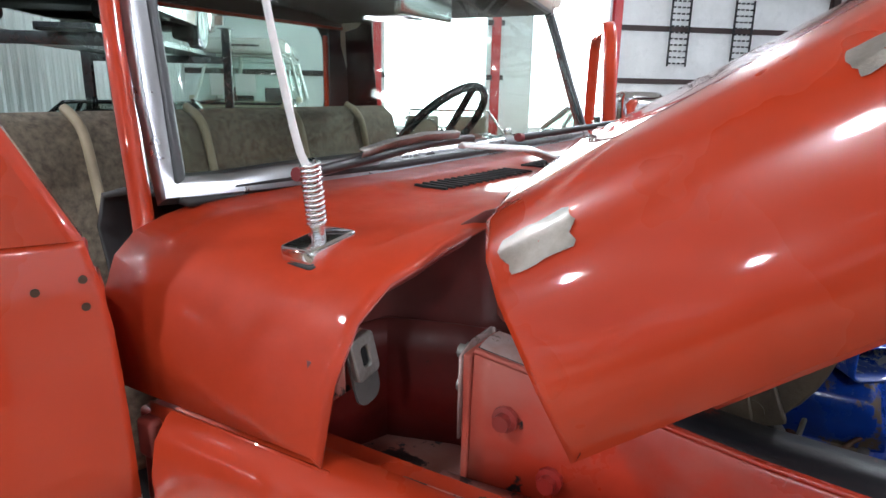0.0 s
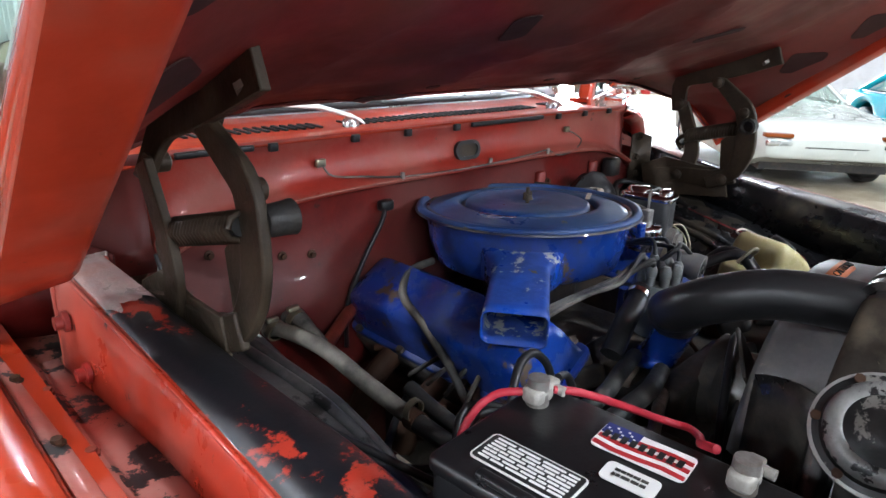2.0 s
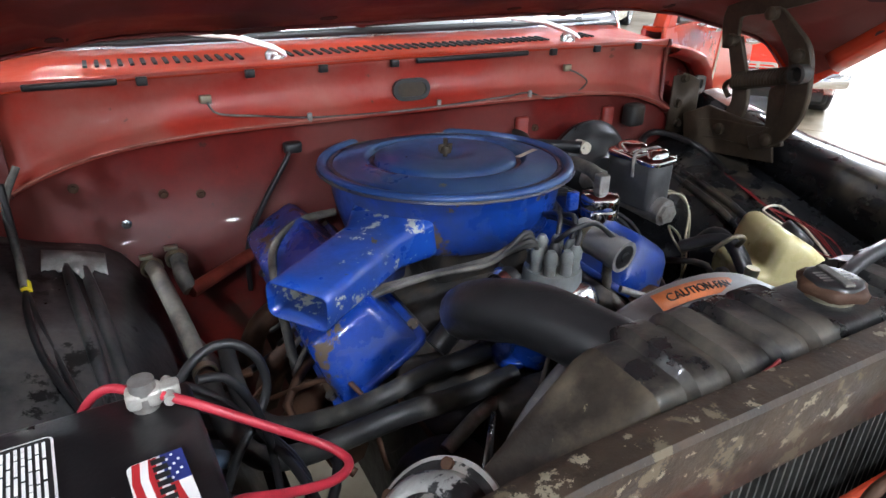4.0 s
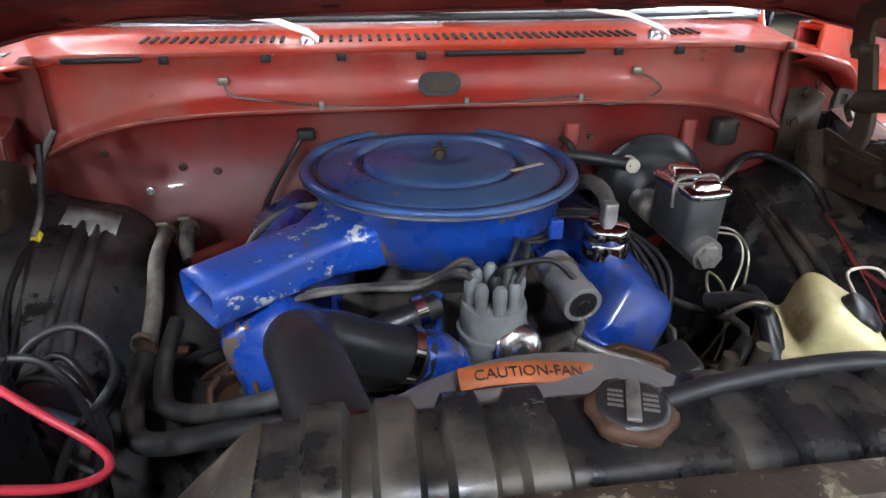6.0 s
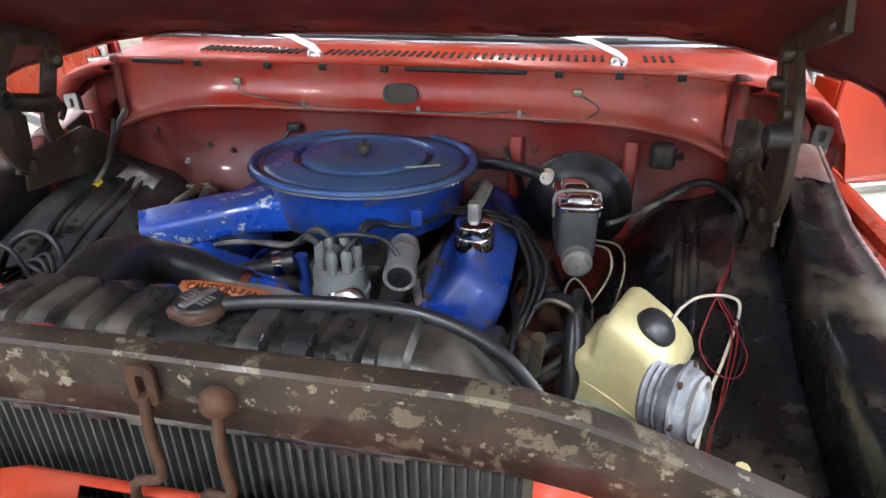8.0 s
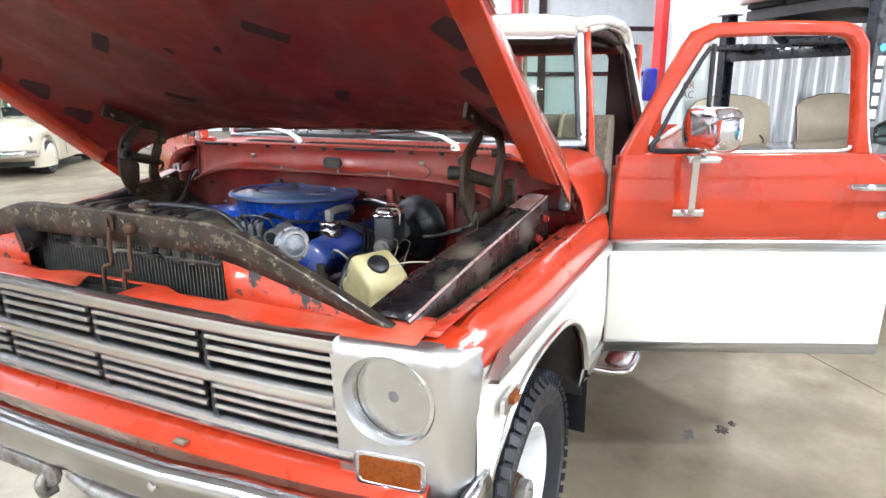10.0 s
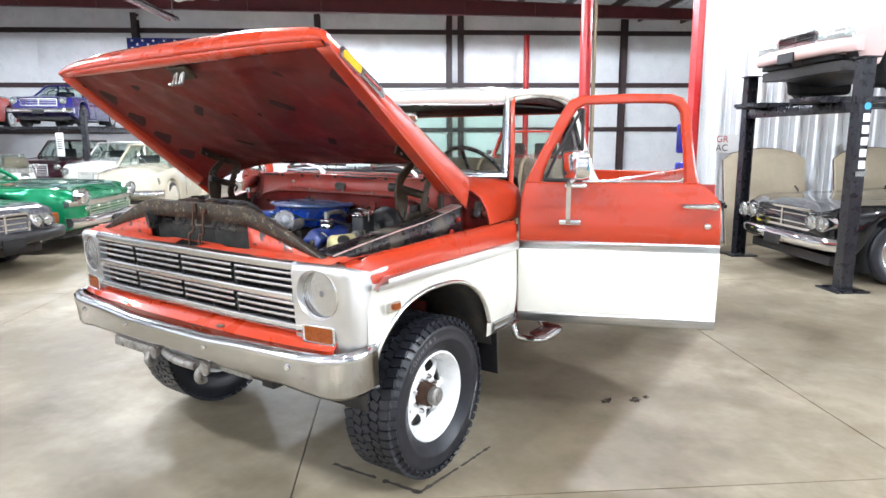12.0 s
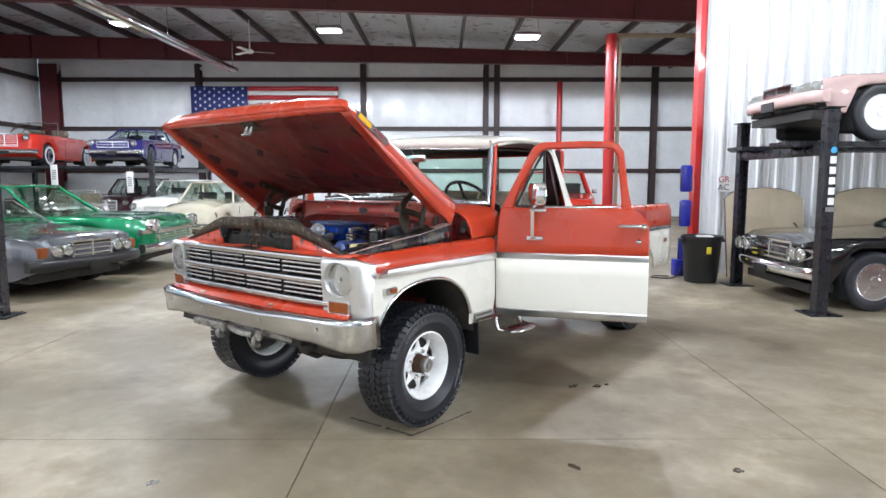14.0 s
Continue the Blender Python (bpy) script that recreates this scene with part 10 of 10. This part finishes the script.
# ---- things by the partition ----
bn = thing("waste_bin", "black plastic waste bin with a tied bag in it", "bin", m=HALL @ Matrix.Translation((5.42, 5.95, 0)))
put("barrel", lathe([(0.0, 0.01), (0.225, 0.01), (0.235, 0.05), (0.275, 0.62), (0.29, 0.64), (0.3, 0.66), (0.3, 0.7), (0.285, 0.7), (0.27, 0.64), (0.0, 0.6)], 32), M["rubber"], bn)
for s in (1, -1):
    put("handle", rbox((s * 0.31, 0, 0.63), (0.05, 0.14, 0.05), 0.015), M["rubber"], bn)
put("sticker", rbox((0.0, -0.272, 0.5), (0.07, 0.02, 0.1), 0.01), M["yellow_tape"], bn)
put("paper", rbox((0.02, -0.05, 0.69), (0.22, 0.16, 0.03), 0.03), M["white"], bn)
sg = thing("wall_sign", "small white sign with red lettering on the ribbed wall", "sign", m=HALL @ Matrix.Translation((6.12, PART_V - 0.05, 1.47)) @ Matrix.Scale(0.8, 4) @ Matrix.Rotation(radians(90), 4, "X"))
put("plate", prism(rrect(0.42, 0.34, 0.01), 0.006), M["white"], sg)
put("lettering", text_geo("GR", 0.17, Matrix.Translation((-0.1, 0.08, 0.008))), M["crimson"], sg, smooth=False)
put("lettering", text_geo("AC", 0.17, Matrix.Translation((-0.1, -0.08, 0.008))), M["girt"], sg, smooth=False)
bl = material("royal_blue_plastic", (0.015, 0.02, 0.28), 0.35)
rk = thing("hose_reel_stack", "blue reels and creepers hung on the red trim", "reel", m=HALL @ Matrix.Translation((5.4, PART_V - 0.15, 0)))
for z in (1.55, 1.0, 0.4):
    put("reel", rbox((0, 0, z), (0.18, 0.14, 0.42), 0.06), bl, rk)
    put("reel_strap", tube([(-0.1, -0.08, z - 0.15), (-0.12, -0.1, z), (-0.08, -0.08, z + 0.18)], 0.012, 6, 4), M["rubber"], rk)
put("reel_foot", rbox((-0.1, -0.05, 0.14), (0.16, 0.2, 0.26), 0.03), bl, rk)
put("cord", tube([(-0.3, -0.2, 0.015), (-0.5, -0.15, 0.015), (-0.6, -0.3, 0.015), (-0.4, -0.4, 0.015), (-0.2, -0.25, 0.02), (-0.05, -0.1, 0.2)], 0.009, 6, 6), M["rubber"], rk)
pn_m = material("tan_fibre_panel", (0.5, 0.42, 0.3), 0.6, var=0.1, scale=3)
for k, u in enumerate((6.65, 8.35)):
    pn = thing("leaning_panel", "tan upholstered panel with arched top leaning on the wall", "panel", "leaning panels", m=HALL @ Matrix.Translation((u, PART_V - 0.35, 0)) @ Matrix.Rotation(radians(-10), 4, "X"))
    arch = [(-0.62, 0), (0.62, 0), (0.62, 1.25), (0.5, 1.34), (0.25, 1.4), (0, 1.42), (-0.25, 1.4), (-0.5, 1.34), (-0.62, 1.25)]
    put("board", prism(arch, 0.03, basis((0, 0, 0), (1, 0, 0), (0, 0, 1), (0, -1, 0))), pn_m, pn, bevel=0.006)
    put("edge_binding", tube([(x, 0, z) for x, z in arch[1:] + [arch[0]]], 0.014, 6, 1), M["girt"], pn)
    put("pull", tube([(0.45, -0.035, 0.7), (0.48, -0.07, 0.78), (0.45, -0.035, 0.86)], 0.012, 6, 4), M["girt"], pn)
# tracks and rail on the far side wall
tk = thing("loading_ramps", "pair of black perforated steel ramps hung on the wall", "ramp", m=HALL @ Matrix.Translation((U1 - 0.25, -9.3, 3.3)))
for k in range(2):
    put("ramp", join(*[box((0, -2.3 * k + dx, 0.2 * j), (0.06, 0.09, 0.05)) for j in range(-4, 7) for dx in (-0.25, -0.08, 0.09, 0.26)] + [box((0, -2.3 * k + dx, 0.2), (0.05, 0.05, 2.2)) for dx in (-0.33, 0.33)]), M["lift"], tk, smooth=False)
# glowing sheet that stands for the sunlit yard seen through the doors
yard = glow("glowing_yard_daylight", (0.93, 0.97, 1.0), 9.0)
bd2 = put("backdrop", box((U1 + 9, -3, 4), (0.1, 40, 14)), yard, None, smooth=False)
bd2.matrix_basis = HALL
tagged(bd2, "glowing sheet standing for hazy daylight outside the doors", "backdrop", kind="structure")

# ==== floor slabs ====
SU, SV = 2.95, 4.1
slab_me = None
for i in range(-6, 8):
    for j in range(-6, 7):
        u, v = 0.77 + SU * i, 0.12 + SV * j
        if not (U0 - SU < u < U1 + SU and V0 - SV < v < V1 + SV):
            continue
        if slab_me is None:
            slab_me = mesh("floor_slab", *box((SU / 2, SV / 2, -0.02), (SU - 0.007, SV - 0.007, 0.04)), M["concrete"], False)
        ob = new("floor_slab", slab_me)
        ob.parent = floor
        ob.matrix_basis = Matrix.Translation((u, v, 0))

# stains, tyre marks and sawdust-dark spots on the slabs
stain_m = material("dark_oil_stain", (0.075, 0.058, 0.042), 0.25, var=0.3, scale=9)
mark_m = material("rubber_tyre_scuff", (0.05, 0.043, 0.037), 0.55, var=0.35, scale=14)


def blot(x, y, rx, ry, seed, mat, name):
    rnd = random.Random(seed)
    jag = [rnd.uniform(0.55, 1.1) for _ in range(18)]
    pts = [(x + rx * jag[k] * math.cos(2 * math.pi * k / 18), y + ry * jag[k] * math.sin(2 * math.pi * k / 18)) for k in range(18)]
    ob = put(name, prism(pts, 0.0007), mat, floor, smooth=False)
    ob.matrix_basis = HALL.inverted()
    return ob


for x, y, rx, ry, sd in ((1.42, 2.52, 0.035, 0.05, 1), (1.46, 2.6, 0.02, 0.03, 2), (1.28, 2.42, 0.03, 0.06, 3), (1.9, 1.2, 0.05, 0.03, 4), (0.3, -0.3, 0.03, 0.04, 5), (2.6, 1.7, 0.03, 0.04, 6), (1.2, -1.0, 0.025, 0.03, 7), (-0.4, -1.2, 0.03, 0.03, 8)):
    blot(x, y, rx, ry, sd, stain_m, "oil_stain")
rnd = random.Random(12)
for x0, y0, x1, y1, w in ((0.44, 0.94, 0.7, 0.955, 0.02), (0.74, 0.957, 0.95, 0.97, 0.02), (0.945, 0.97, 0.97, 1.25, 0.018), (0.972, 1.27, 0.99, 1.52, 0.012)):
    d = Vector((x1 - x0, y1 - y0, 0))
    nrm = Vector((-d.y, d.x, 0)).normalized()
    secs = []
    for k in range(13):
        p = Vector((x0, y0, 0.0008)) + d * k / 12
        ww = w * rnd.uniform(0.35, 1.0)
        secs.append([tuple(p + nrm * ww), tuple(p - nrm * ww * rnd.uniform(0.4, 1.0))])
    ob = put("tyre_mark", loft(secs), mark_m, floor, smooth=False)
    ob.matrix_basis = HALL.inverted()
